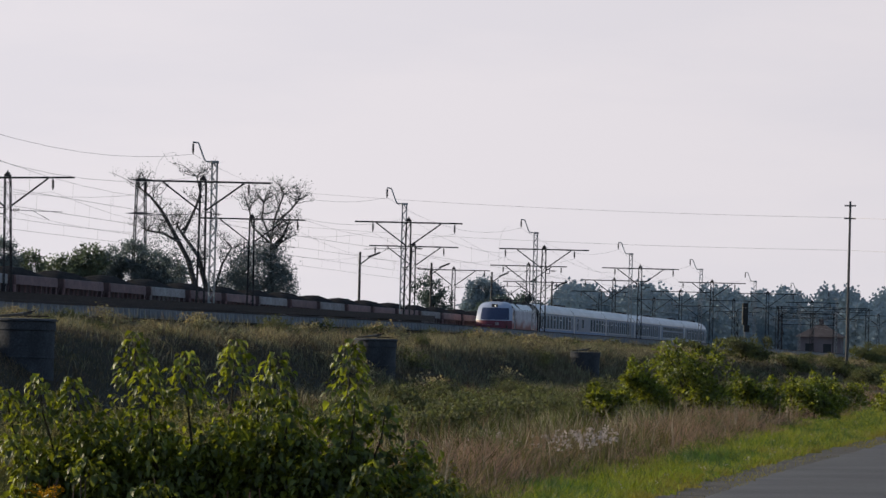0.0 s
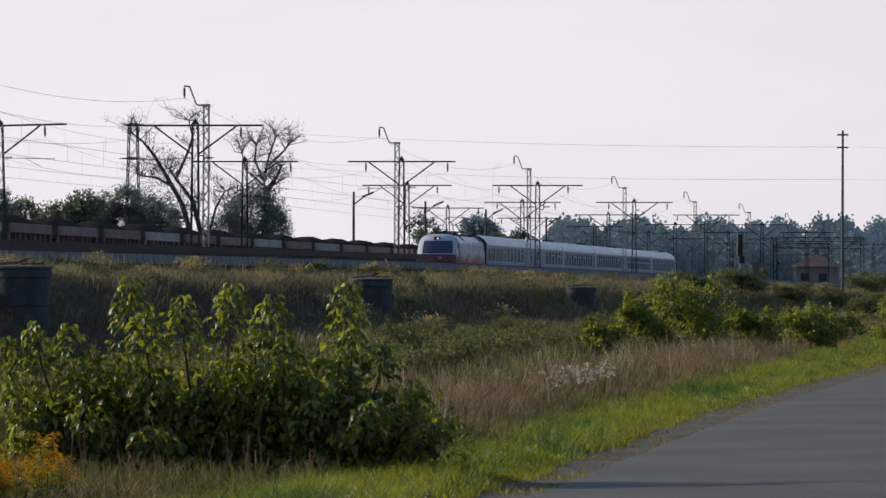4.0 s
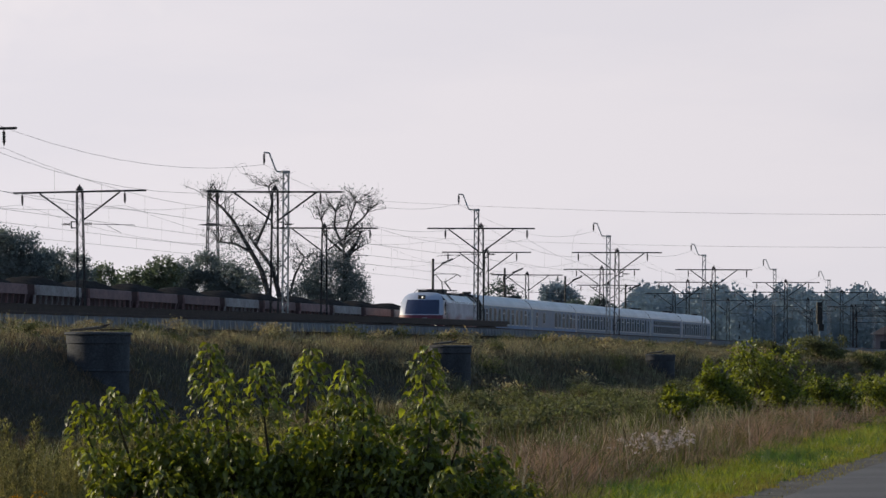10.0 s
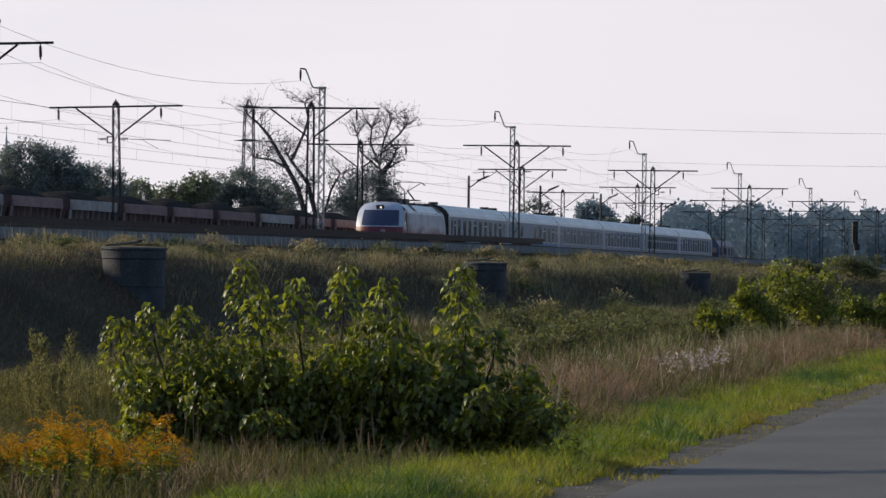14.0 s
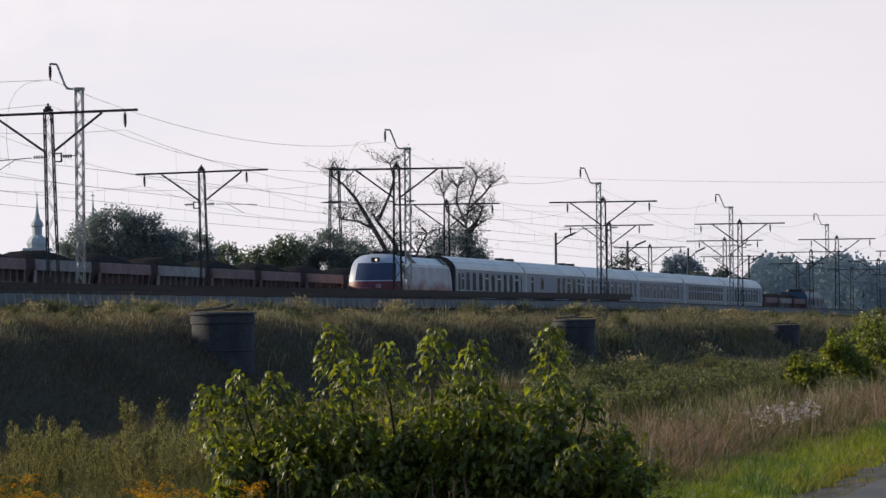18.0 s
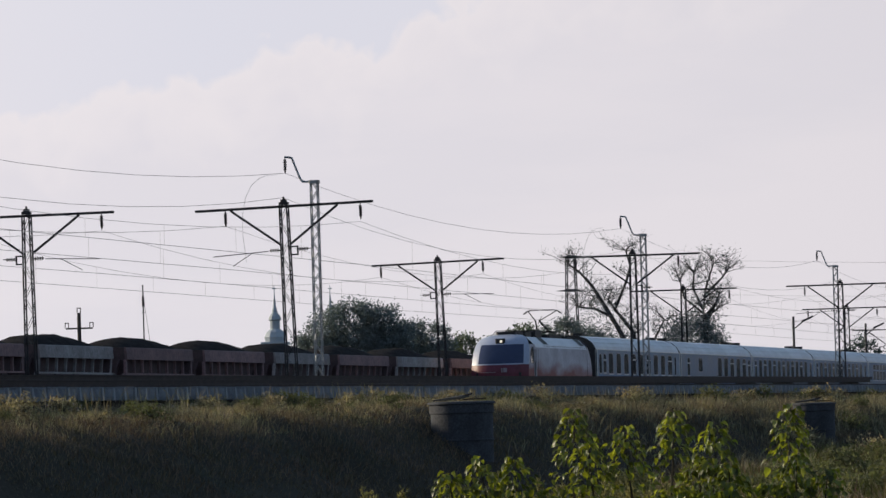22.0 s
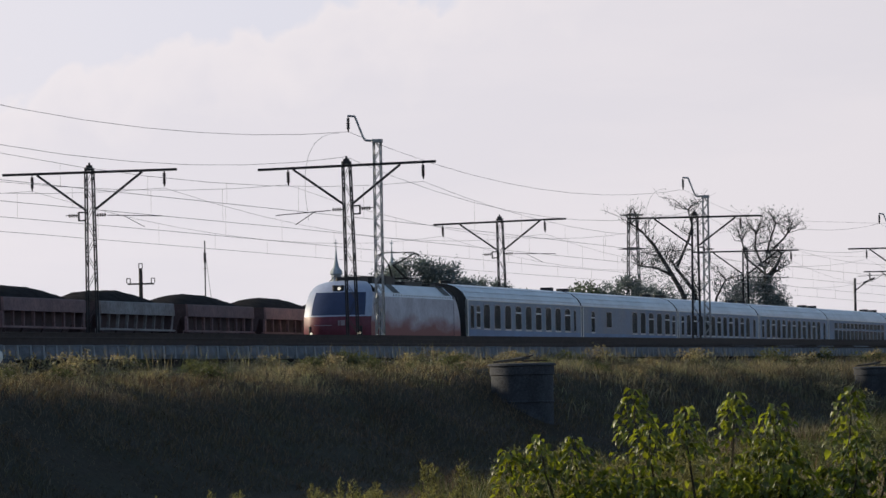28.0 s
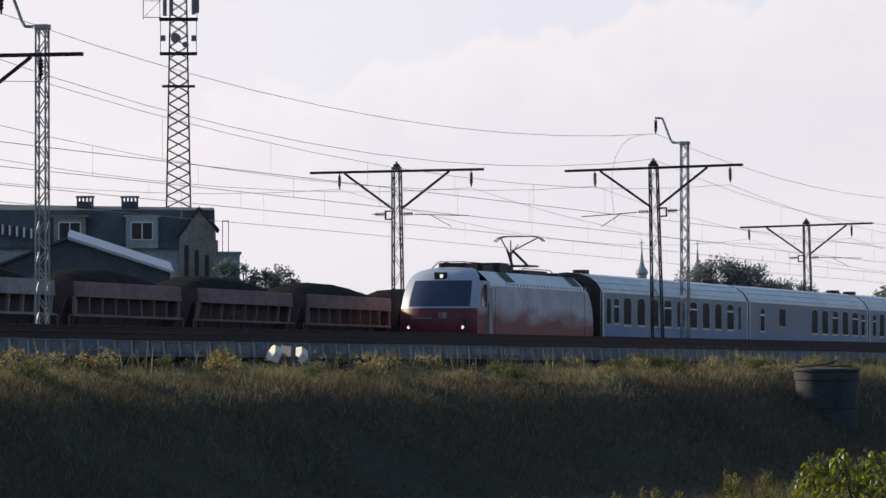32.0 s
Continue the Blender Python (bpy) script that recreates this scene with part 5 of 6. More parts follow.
BARK = material("dark_bark", (0.030, 0.026, 0.022), 0.9, grain=0.4, scale=2, fine=12, bump=0.5)
YELLOW = material("goldenrod_flower", (0.34, 0.19, 0.012), 0.8, spec=0.05, grain=0.3, scale=5, fine=30, vary=0.35, trans=(0.7, 0.55, 0.2))
WHITE_FLOWER = material("pale_seed_head", (0.320, 0.273, 0.257), 0.8, grain=0.2, vary=0.2, trans=(0.4, 0.4, 0.4))
rng = np.random.default_rng(7)


def unit(v):
    return v / np.maximum(1e-9, np.linalg.norm(v, axis=-1, keepdims=True))


def quick_mesh(name, verts, faces, sides, mat):
    """verts (n,3); faces: flat corner list; sides: corners per face."""
    me = bpy.data.meshes.new(name)
    me.vertices.add(len(verts))
    me.vertices.foreach_set("co", np.ascontiguousarray(verts, dtype=np.float32).ravel())
    me.loops.add(len(faces))
    me.loops.foreach_set("vertex_index", np.ascontiguousarray(faces, dtype=np.int32))
    me.polygons.add(len(sides))
    starts = np.concatenate([[0], np.cumsum(sides)[:-1]]).astype(np.int32)
    me.polygons.foreach_set("loop_start", starts)
    me.materials.append(mat)
    me.update(calc_edges=True)
    return me


def leaves_mesh(name, p, d, length, width, mat, fold=0.25, face=None):
    """Folded pointed leaves: base p, way d."""
    n = len(p)
    d = unit(d)
    side = unit(np.cross(d, unit(rng.normal(size=(n, 3)))) if face is None else np.cross(d, np.array(face) + rng.normal(0, 0.22, (n, 3))))
    up = np.cross(side, d)
    length = (length * rng.uniform(0.7, 1.25, n))[:, None]
    w = width / 2 * rng.uniform(0.75, 1.2, n)[:, None]
    v = np.empty((n, 4, 3))
    v[:, 0] = p
    v[:, 1] = p + d * length * 0.42 + side * w + up * w * fold * 2
    v[:, 2] = p + d * length
    v[:, 3] = p + d * length * 0.42 - side * w + up * w * fold * 2
    idx = (np.arange(n)[:, None] * 4 + np.array([0, 1, 2, 0, 2, 3])).ravel()
    return quick_mesh(name, v.reshape(-1, 3), idx, np.full(2 * n, 3), mat)


def drooping_leaves(name, p, out, length, width, mat, droop):
    """Broad leaves that leave the twig along out and hang over; three bent stretches, keeled along the middle."""
    n = len(p)
    out = unit(out)
    side = unit(np.cross(out, np.array([0, 0, 1.0])) + rng.normal(0, 0.25, (n, 3)))
    length = (length * rng.uniform(0.55, 1.2, n))[:, None]
    w = (width / 2 * rng.uniform(0.75, 1.2, n))[:, None] * np.clip(length / length.mean(), 0.6, 1.2)
    down = np.array([0, 0, -1.0]) + rng.normal(0, 0.16, (n, 3))
    k = droop * rng.uniform(0.6, 1.35, n)[:, None]
    m1 = p + unit(out + down * k * 0.35) * length * 0.30
    m2 = m1 + unit(out + down * k * 1.1) * length * 0.38
    m3 = m2 + unit(out + down * k * 2.0) * length * 0.34
    nrm = np.cross(side, unit(m2 - p))
    v = np.empty((n, 7, 3))
    v[:, 0] = p
    v[:, 1], v[:, 2] = m1 + side * w + nrm * w * 0.35, m1 - side * w + nrm * w * 0.35
    v[:, 3], v[:, 4] = m2 + side * w * 0.85 + nrm * w * 0.3, m2 - side * w * 0.85 + nrm * w * 0.3
    v[:, 5], v[:, 6] = m2, m3
    faces = np.array([0, 1, 5, 0, 5, 2, 1, 3, 5, 2, 5, 4, 3, 6, 5, 4, 5, 6])
    idx = (np.arange(n)[:, None] * 7 + faces).ravel()
    return quick_mesh(name, v.reshape(-1, 3), idx, np.full(6 * n, 3), mat)


def blades_mesh(name, p, h, w, mat, lean=0.35, wind=(0.0, 0.0)):
    """Bent tapering blades standing at p."""
    n = len(p)
    a = rng.uniform(0, 2 * np.pi, n)
    side = np.stack([np.cos(a), np.sin(a), np.zeros(n)], 1) * (w * rng.uniform(0.6, 1.3, n) / 2)[:, None]
    b = rng.normal(0, lean, (n, 2)) + np.array(wind)
    bend = np.concatenate([b, np.zeros((n, 1))], 1) * h[:, None]
    up = np.array([0, 0, 1.0]) * h[:, None]
    v = np.empty((n, 5, 3))
    v[:, 0], v[:, 1] = p - side, p + side
    mid = p + up * 0.55 + bend * 0.32
    v[:, 2], v[:, 3] = mid + side * 0.8, mid - side * 0.8
    v[:, 4] = p + up * 0.97 + bend
    idx = (np.arange(n)[:, None] * 5 + np.array([0, 1, 2, 3, 3, 2, 4])).ravel()
    return quick_mesh(name, v.reshape(-1, 3), idx, np.tile([4, 3], n), mat)


def stuff(name, me, label, category):
    return tagged(new(name, me), label, category, kind="stuff")


def limb(s, pts, r0, r1, n=6):
    k = len(pts) - 1
    for i in range(k):
        s.rod(pts[i], pts[i + 1], r0 + (r1 - r0) * i / k, n, r0 + (r1 - r0) * (i + 1) / k)


def tree(name, base, blobs, count, leaf, mat, label, category="tree", trunk=0.3, group=""):
    """blobs: (x, y, z, rx, ry, rz) of crown masses over the base; leaves thicken towards their outside."""
    t = thing(name, pose(*base), label, category, group)
    if mat == LEAF_TREE_HAZED:
        count, leaf = int(count * 1.9), leaf * 0.72
    s = Shape()
    top = max(b[2] for b in blobs)
    limb(s, [(0, 0, -0.3), (0.1, 0, top * 0.3), (0.05, 0.1, top * 0.6)], trunk, trunk * 0.5, 8)
    for x, y, z, rx, ry, rz in blobs:
        limb(s, [(0.05, 0.05, top * 0.3), (x * 0.5, y * 0.5, z * 0.7), (x, y, z + rz * 0.4)], trunk * 0.45, trunk * 0.08, 5)
        for _ in range(4):
            e = rng.normal(size=3)
            e = e / np.linalg.norm(e) * np.array([rx, ry, rz]) * 0.75
            limb(s, [(x * 0.7, y * 0.7, z * 0.8), (x + e[0], y + e[1], z + e[2])], trunk * 0.16, trunk * 0.04, 4)
    part("trunk", s, BARK if trunk > 0.1 else STEM, t)
    vol = np.array([b[3] * b[4] * b[5] for b in blobs]) ** 0.7
    ps, ds = [], []
    for b, k in zip(blobs, (count * vol / vol.sum()).astype(int)):
        c = 26
        cl = unit(rng.normal(size=(c, 3))) * (rng.uniform(0.25, 1.0, (c, 1)) ** 0.45)
        pick = rng.integers(0, c, k)
        q = cl[pick] + rng.normal(0, 0.17, (k, 3))
        ps.append(q * np.array(b[3:]) + np.array(b[:3]))
        ds.append(unit(q) + rng.normal(0, 0.8, (k, 3)) + np.array([0, 0, -0.35]))
    p, d = np.concatenate(ps), np.concatenate(ds)
    p[:, 2] = np.maximum(p[:, 2], 0.15)
    part_of("crown", leaves_mesh("crown", p, d, leaf, leaf * 0.62, mat), t)
    return t


def scatter(n, x0, x1, y0, y1, power=1.0):
    """Points on the ground, thicker near the camera for power over 1."""
    y = y0 + (y1 - y0) * rng.uniform(0, 1, n) ** power
    u = rng.uniform(0, 1, n)
    a = x0(y) if callable(x0) else np.full(n, x0)
    b = x1(y) if callable(x1) else np.full(n, x1)
    x = a + (b - a) * u
    z = np.array([land(float(i), float(j)) for i, j in zip(x, y)])
    return np.stack([x, y, z], 1)


def verge_line(y):
    return -7.55 - 0.036 * (y - 54.0)


def clumped(p, scale, keep=0.5):
    """Keep the points that lie in patches."""
    k = np.array([noise.noise((float(a[0]) * scale, float(a[1]) * scale, 3.3)) for a in p])
    return p[k + rng.normal(0, 0.25, len(p)) > keep - 0.5]


def hills(p, a, b, c):
    return np.array([noise.noise((float(q[0]) * a, float(q[1]) * b, c)) for q in p])


def build_grass():
    e = lambda y: road_edge(y) - 0.40 - 0.004 * np.clip(y - 45, 0, 60) + 0.10 * np.sin(y * 0.9) * np.cos(y * 0.37) + 0.05 * np.sin(y * 2.7)
    p = scatter(230000, lambda y: verge_line(y) - 0.5, e, 36, 330, 2.2)
    tall = hills(p, 1.1, 0.35, 0.0) + 0.6 * hills(p, 3.6, 1.6, 7.0)
    rim = np.clip((e(p[:, 1]) - p[:, 0]) / 0.5, 0.0, 1.0)
    h = rng.uniform(0.06, 0.19, len(p)) * (1 + 0.9 * np.clip(tall, -0.8, 1.3)) * (0.45 + 0.55 * rim)
    mood = hills(p, 0.8, 0.22, 12.0) + 0.5 * hills(p, 2.4, 0.9, 15.0) + rng.normal(0, 0.22, len(p))
    deep, straw = mood < -0.42, (mood > 0.50) | ((rim < 0.5) & (mood > 0.1))
    for name, pick, mat, k, label in (("verge_grass", ~deep & ~straw, GRASS, 1.0, "bright green sunlit grass along the road verge"), ("verge_herbs", deep, DEEP_GRASS, 1.35, "lush darker green herbs in the verge"), ("verge_straw", straw, YELLOW_GRASS, 0.9, "yellowish worn grass in the verge")):
        stuff(name, blades_mesh(name, p[pick], h[pick] * k, 0.007 + 0.00006 * p[pick, 1], mat, 0.55), label, "grass")
    p = scatter(26000, lambda y: e(y) - 0.15, lambda y: road_edge(y) + 0.08, 36, 200, 1.7)
    p = clumped(p, 0.8, 0.90)
    stuff("edge_grass", blades_mesh("edge_grass", p, rng.uniform(0.02, 0.07, len(p)), 0.012, YELLOW_GRASS, 0.7), "sparse grass creeping over the road edge", "grass")
    p = clumped(scatter(170, lambda y: verge_line(y) + 0.3, e, 40, 220, 1.6), 0.7, 0.5)
    q = np.repeat(p + np.array([0, 0, 0.17]), 4, 0) + rng.normal(0, 0.02, (len(p) * 4, 3))
    stuff("clover_flower", leaves_mesh("clover_flower", q, rng.normal(0, 1, q.shape), 0.022, 0.02, WHITE_FLOWER), "small white flowers scattered in the verge grass", "flowers")
    p = scatter(80000, lambda y: verge_line(y) - 1.5 - 0.005 * (y - 60), lambda y: verge_line(y) + 0.35, 52, 330, 1.7)
    k = hills(p, 0.6, 0.25, 0.0) + 0.5 * hills(p, 2.2, 1.2, 6.0)
    dry = k + rng.normal(0, 0.25, len(p)) > -0.12
    h = rng.uniform(0.16, 0.64, len(p)) * (1 + 0.8 * np.clip(k, -0.9, 1))
    h *= np.clip((verge_line(p[:, 1]) + 0.5 - p[:, 0]) / 1.2, 0.35, 1.0)
    stuff("dry_grass", blades_mesh("dry_grass", p[dry], h[dry], 0.010, DRY_GRASS, 0.55), "tall dry reddish grass", "grass")
    stuff("green_tufts", blades_mesh("green_tufts", p[~dry], h[~dry] * 1.1, 0.024, WEED, 0.35), "green weeds among the dry grass", "grass")
    p = clumped(scatter(2600, lambda y: verge_line(y) - 2.6 - 0.006 * (y - 60), lambda y: verge_line(y) - 0.1, 56, 260, 1.4), 0.5, 0.62)
    h = rng.uniform(0.45, 1.0, len(p))
    stuff("pale_stalk", blades_mesh("pale_stalk", p, h, 0.010 + 0.00005 * p[:, 1], PALE_STRAW, 0.22), "pale bleached stalks among the dry grass", "weeds")
    # tall pale weeds behind the dry grass, then the lower meadow
    for name, mat, n, per, w, label in (("tall_meadow_weed", REED, 1300, 36, 0.018, "tall pale weeds in tufts behind the dry grass"), ("dark_meadow_weed", DARK_WEED, 1500, 40, 0.028, "dark green weeds in tufts below the embankment"),
                                        ("brown_meadow_weed", DRY_WEED, 520, 40, 0.018, "withered brown weeds among green ones")):
        c = scatter(n, lambda y: np.maximum(-33.0, -17.5 - 0.25 * np.maximum(0, y - 80)), lambda y: verge_line(y) - 1.2 - 0.004 * (y - 60), 78, 360, 1.25)
        k = hills(c, 0.3, 0.1, len(name)) + rng.normal(0, 0.25, n)
        c, k = c[k > -0.3], k[k > -0.3]
        top = rng.uniform(0.45, 1.0, len(c)) * (1 + 0.5 * np.clip(k, -0.5, 0.8))
        r = rng.uniform(0.15, 0.5, len(c))
        off = rng.normal(0, 1, (len(c), per, 2))
        p = np.repeat(c, per, 0)
        p[:, :2] += (off * r[:, None, None]).reshape(-1, 2)
        fall = np.exp(-0.35 * (off ** 2).sum(2)).ravel()
        stuff(name, blades_mesh(name, p, np.repeat(top, per) * fall * rng.uniform(0.5, 1.1, len(p)), w, mat, 0.28), label, "weeds")
    p = scatter(70000, lambda y: np.maximum(-33.0, -17.5 - 0.25 * np.maximum(0, y - 80)), lambda y: verge_line(y) - 1.5, 50, 380, 1.2)
    p = np.concatenate([p, scatter(16000, -26.0, -14.0, 50, 92, 1.0)])
    h = rng.uniform(0.10, 0.40, len(p))
    stuff("meadow_grass", blades_mesh("meadow_grass", p, h, np.clip(0.010 + (p[:, 1] - 60) * 0.0002, 0.01, 0.03), DARK_WEED, 0.5), "low rough grass below the embankment", "grass")
    p = scatter(30000, -12.5, lambda y: verge_line(y) + 0.1, 37, 62, 1.0)
    straw = hills(p, 1.4, 1.0, 8.0) > 0.34
    h = rng.uniform(0.08, 0.32, len(p))
    stuff("bush_foot_grass", blades_mesh("bush_foot_grass", p[~straw], h[~straw], 0.011, WEED, 0.45), "grass and weeds around the bushes", "grass")
    stuff("bush_foot_straw", blades_mesh("bush_foot_straw", p[straw], h[straw] * 1.2, 0.008, DRY_GRASS, 0.5), "dead straw at the foot of the bushes", "grass")
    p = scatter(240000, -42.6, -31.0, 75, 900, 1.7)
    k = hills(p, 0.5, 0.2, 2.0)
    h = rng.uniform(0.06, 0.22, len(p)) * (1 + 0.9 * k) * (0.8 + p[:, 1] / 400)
    stuff("bank_weeds", blades_mesh("bank_weeds", p, h, 0.012 + 0.00008 * p[:, 1], SHADED_BANK_WEED, 0.75, (0.15, 0)), "dense weeds covering the embankment slope, darkened for its shade", "weeds")
    p = clumped(scatter(260000, -45.3, -40.4, 90, 900, 1.9), 0.5, 0.38)
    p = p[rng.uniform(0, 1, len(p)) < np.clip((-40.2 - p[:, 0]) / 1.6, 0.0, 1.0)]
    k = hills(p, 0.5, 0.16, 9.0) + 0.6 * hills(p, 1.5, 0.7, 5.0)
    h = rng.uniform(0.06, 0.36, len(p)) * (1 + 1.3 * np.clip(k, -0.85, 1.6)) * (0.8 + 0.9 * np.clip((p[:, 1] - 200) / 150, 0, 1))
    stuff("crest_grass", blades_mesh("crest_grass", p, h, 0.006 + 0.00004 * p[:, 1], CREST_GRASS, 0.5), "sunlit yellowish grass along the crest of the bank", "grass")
    p = clumped(scatter(150000, -42.8, -32.0, 185, 800, 1.4), 0.3, 0.28)
    p = p[rng.uniform(0, 1, len(p)) < np.clip((p[:, 1] - 185) / 160, 0.0, 1.0)]
    low = scatter(60000, -42.6, -37.5, 92, 300, 1.5)
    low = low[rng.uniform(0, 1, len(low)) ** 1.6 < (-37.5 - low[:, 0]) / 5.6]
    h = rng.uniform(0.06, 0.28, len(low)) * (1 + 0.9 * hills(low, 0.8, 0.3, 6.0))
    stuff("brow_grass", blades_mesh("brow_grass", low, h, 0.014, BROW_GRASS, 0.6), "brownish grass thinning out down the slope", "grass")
    k = hills(p, 0.4, 0.12, 3.0)
    h = rng.uniform(0.15, 0.65, len(p)) * (1 + 1.0 * np.clip(k, -0.8, 1.3))
    stuff("slope_grass", blades_mesh("slope_grass", p, h, 0.02 + 0.00007 * p[:, 1], SLOPE_GRASS, 0.45), "olive grass on the upper slope, its colour paled for haze", "grass")
    p = clumped(scatter(5000, -45.2, -43.2, 95, 500, 1.3), 0.35, 0.72)
    h = rng.uniform(0.45, 0.95, len(p))
    stuff("crest_stalk", blades_mesh("crest_stalk", p, h, 0.022, CREST_GRASS, 0.22), "tall thin dry stalks beside the side line", "weeds")
    p = np.concatenate([p[::3], clumped(scatter(1500, -45.0, -41.8, 95, 420, 1.4), 0.5, 0.5)])
    q = np.repeat(p + np.array([0, 0, 0.3]), 2, 0) + rng.normal(0, 0.12, (len(p) * 2, 3))
    stuff("crest_flower", leaves_mesh("crest_flower", q, rng.normal(0, 1, q.shape), 0.04, 0.035, WHITE_FLOWER), "tiny pale flowers on the bank crest", "flowers")
    a = np.concatenate([rng.uniform(-0.1195, -0.1035, 44), rng.normal(-0.1095, 0.0025, 20), rng.uniform(-0.138, -0.120, 22)])
    y = rng.uniform(77, 92, len(a))
    q = np.stack([a * y, y, 0.54 - 7.0 * np.abs(a + 0.107) + rng.normal(0, 0.06, len(a))], 1)
    q = np.repeat(q, 7, 0) + rng.normal(0, 0.022, (len(q) * 7, 3))
    stuff("seed_heads", leaves_mesh("seed_heads", q, rng.normal(0, 1, q.shape), 0.045, 0.04, WHITE_FLOWER), "pale fluffy seed heads over the dry grass", "flowers")
    p = q[::7] * np.array([1, 1, 0]) + np.array([0, 0, 0.0])
    stuff("seed_stalk", blades_mesh("seed_stalk", p, q[::7, 2], 0.014, WEED, 0.05), "thin stalks carrying the seed heads", "flowers")
    s = Shape()
    for y in range(20, 170, 1):
        a = road_edge(y) - 0.85 - 0.14 * noise.noise((y * 0.6, 0.3, 0))
        s.v += [(a, y, 0.006), (road_edge(y) + 0.20, y, 0.007)]
    s.f = [(2 * j, 2 * j + 1, 2 * j + 3, 2 * j + 2) for j in range(len(s.v) // 2 - 1)]
    n = 700
    y = 40 + 110 * rng.uniform(0, 1, n) ** 1.6
    p = np.stack([road_edge(y) - 0.30 + rng.normal(0, 0.19, n), y, np.full(n, 0.008)], 1)
    p[:, 2] += np.clip((p[:, 0] - road_edge(y)) * 0.022, 0, 0.02)
    tet = np.array([[1, 0, -0.2], [-0.5, 0.87, -0.2], [-0.5, -0.87, -0.2], [0.1, 0.1, 0.45]])
    v = p[:, None, :] + tet[None] * (rng.uniform(0.005, 0.017, n)[:, None, None]) * rng.uniform(0.6, 1.3, (n, 4, 3))
    idx = (np.arange(n)[:, None] * 4 + np.array([0, 1, 3, 1, 2, 3, 2, 0, 3])).ravel()
    stuff("pebble", quick_mesh("pebble", v.reshape(-1, 3), idx, np.full(3 * n, 3), PEBBLE), "loose pebbles along the crumbling road edge", "pebbles")
    setting("gravel_edge", s, GRAVEL, "crumbling gravel edge of the road", category="gravel")


def build_thicket():
    """Young box elder thicket: upright shoots with tiers of drooping leaves."""
    t = thing("box_elder_bush", pose(-8.45, 48.6, 0), "leafy green box elder thicket with upright shoots", "bush")
    tips = [(-10.38, 1.28), (-10.1, 1.40), (-9.77, 1.40), (-9.5, 1.05), (-9.31, 1.80), (-9.06, 1.50), (-8.76, 1.64), (-8.44, 1.76), (-8.26, 1.35), (-7.99, 1.65), (-7.86, 1.30),
            (-7.41, 1.78), (-7.25, 1.35), (-7.0, 1.22), (-6.78, 0.92), (-6.55, 0.60), (-10.2, 0.85), (-9.0, 0.95), (-8.6, 1.0), (-7.7, 0.95), (-7.3, 0.9), (-8.1, 0.92), (-9.6, 0.85), (-6.9, 0.7)] + [(-10.1 + 0.27 * i + 0.1 * math.sin(5.0 * i), 0.45 + 0.3 * abs(math.sin(2.3 * i))) for i in range(13)]
    tips += [(-9.95 + 0.215 * i + 0.08 * math.sin(3.1 * i), 0.62 + 0.32 * abs(math.sin(1.7 * i)) - 0.35 * max(0.0, (i - 12) / 4)) for i in range(0, 17, 2)]
    lit = []
    for i, (x, z) in enumerate(tips):
        s = Shape()
        x += 8.45
        y = rng.uniform(-0.65, 0.65) if i < 16 else rng.uniform(-1.1, 0.2)
        bx, by = x * 0.74 + rng.normal(0, 0.10), y * 0.5
        pts = [np.array([bx, by, -0.05]), np.array([bx + (x - bx) * 0.5, by + (y - by) * 0.3, z * 0.4]), np.array([bx + (x - bx) * 0.9, by + (y - by) * 0.7, z * 0.75]), np.array([x, y, z - 0.03])]
        limb(s, [tuple(q) for q in pts], 0.018, 0.004, 5)
        # whorls of hanging leaves, tier under tier, wider below the tip
        tiers = [(pts[3] + (pts[2] - pts[3]) * q, 0.05 + 0.13 * min(1.0, q * 1.8)) for q in np.arange(0.0, 1.0, 0.075 / max(0.12, 0.25 * z + 0.05))]
        tiers += [(pts[2] + (pts[1] - pts[2]) * q, 0.20) for q in np.arange(0.05, 1.0, 0.20)]
        for b in range(9):
            k = rng.uniform(0.06, 0.50)
            j = min(2, int(k * 3))
            o = pts[j] + (pts[j + 1] - pts[j]) * (k * 3 - j)
            a = 2.4 * b + rng.uniform(0, 1)
            l = rng.uniform(0.14, 0.30) * (1.05 - k) + 0.03
            e = o + np.array([math.cos(a) * l, math.sin(a) * l, l * rng.uniform(0.3, 0.9)])
            e[2] = min(e[2], z * 0.66)
            limb(s, [tuple(o), tuple(o + (e - o) * 0.5 + np.array([0, 0, 0.03])), tuple(e)], 0.007, 0.003, 4)
            tiers += [(o + (e - o) * q, 0.07) for q in (0.35, 0.55, 0.75, 0.92, 1.0)]
        part("shoot", s, STEM, t)
        for c, reach in tiers:
            a0 = rng.uniform(0, 6.28)
            for m in range(15 if reach > 0.08 else 7):
                a = a0 + 0.75 * m + rng.normal(0, 0.25)
                out = np.array([math.cos(a), math.sin(a), rng.uniform(0.15, 0.75)])
                q = c + out * np.array([1, 1, 0.3]) * reach * rng.uniform(0.3, 1.0) + rng.normal(0, 0.012, 3)
                lit.append((*q, *out))
    # the crowded heart of the thicket, below the free shoots
    for _ in range(7600):
        x = rng.uniform(-1.95, 1.85)
        if x > 1.0 and rng.uniform() < 0.75 * (x - 1.0):
            continue
        top = 0.88 + 0.15 * math.sin(4.1 * x) + 0.10 * math.sin(11.3 * x + 1.0) + rng.uniform(-0.12, 0.12) - 0.34 * max(0.0, abs(x) - 0.8) ** 1.5
        a = rng.uniform(0, 6.28)
        lit.append((x, rng.uniform(-0.75, 0.75) * (1 - 0.25 * abs(x) / 2), rng.uniform(0.12, 1.0) ** 0.8 * top, math.cos(a), math.sin(a), rng.uniform(0.0, 0.7)))
    lit = np.array(lit)
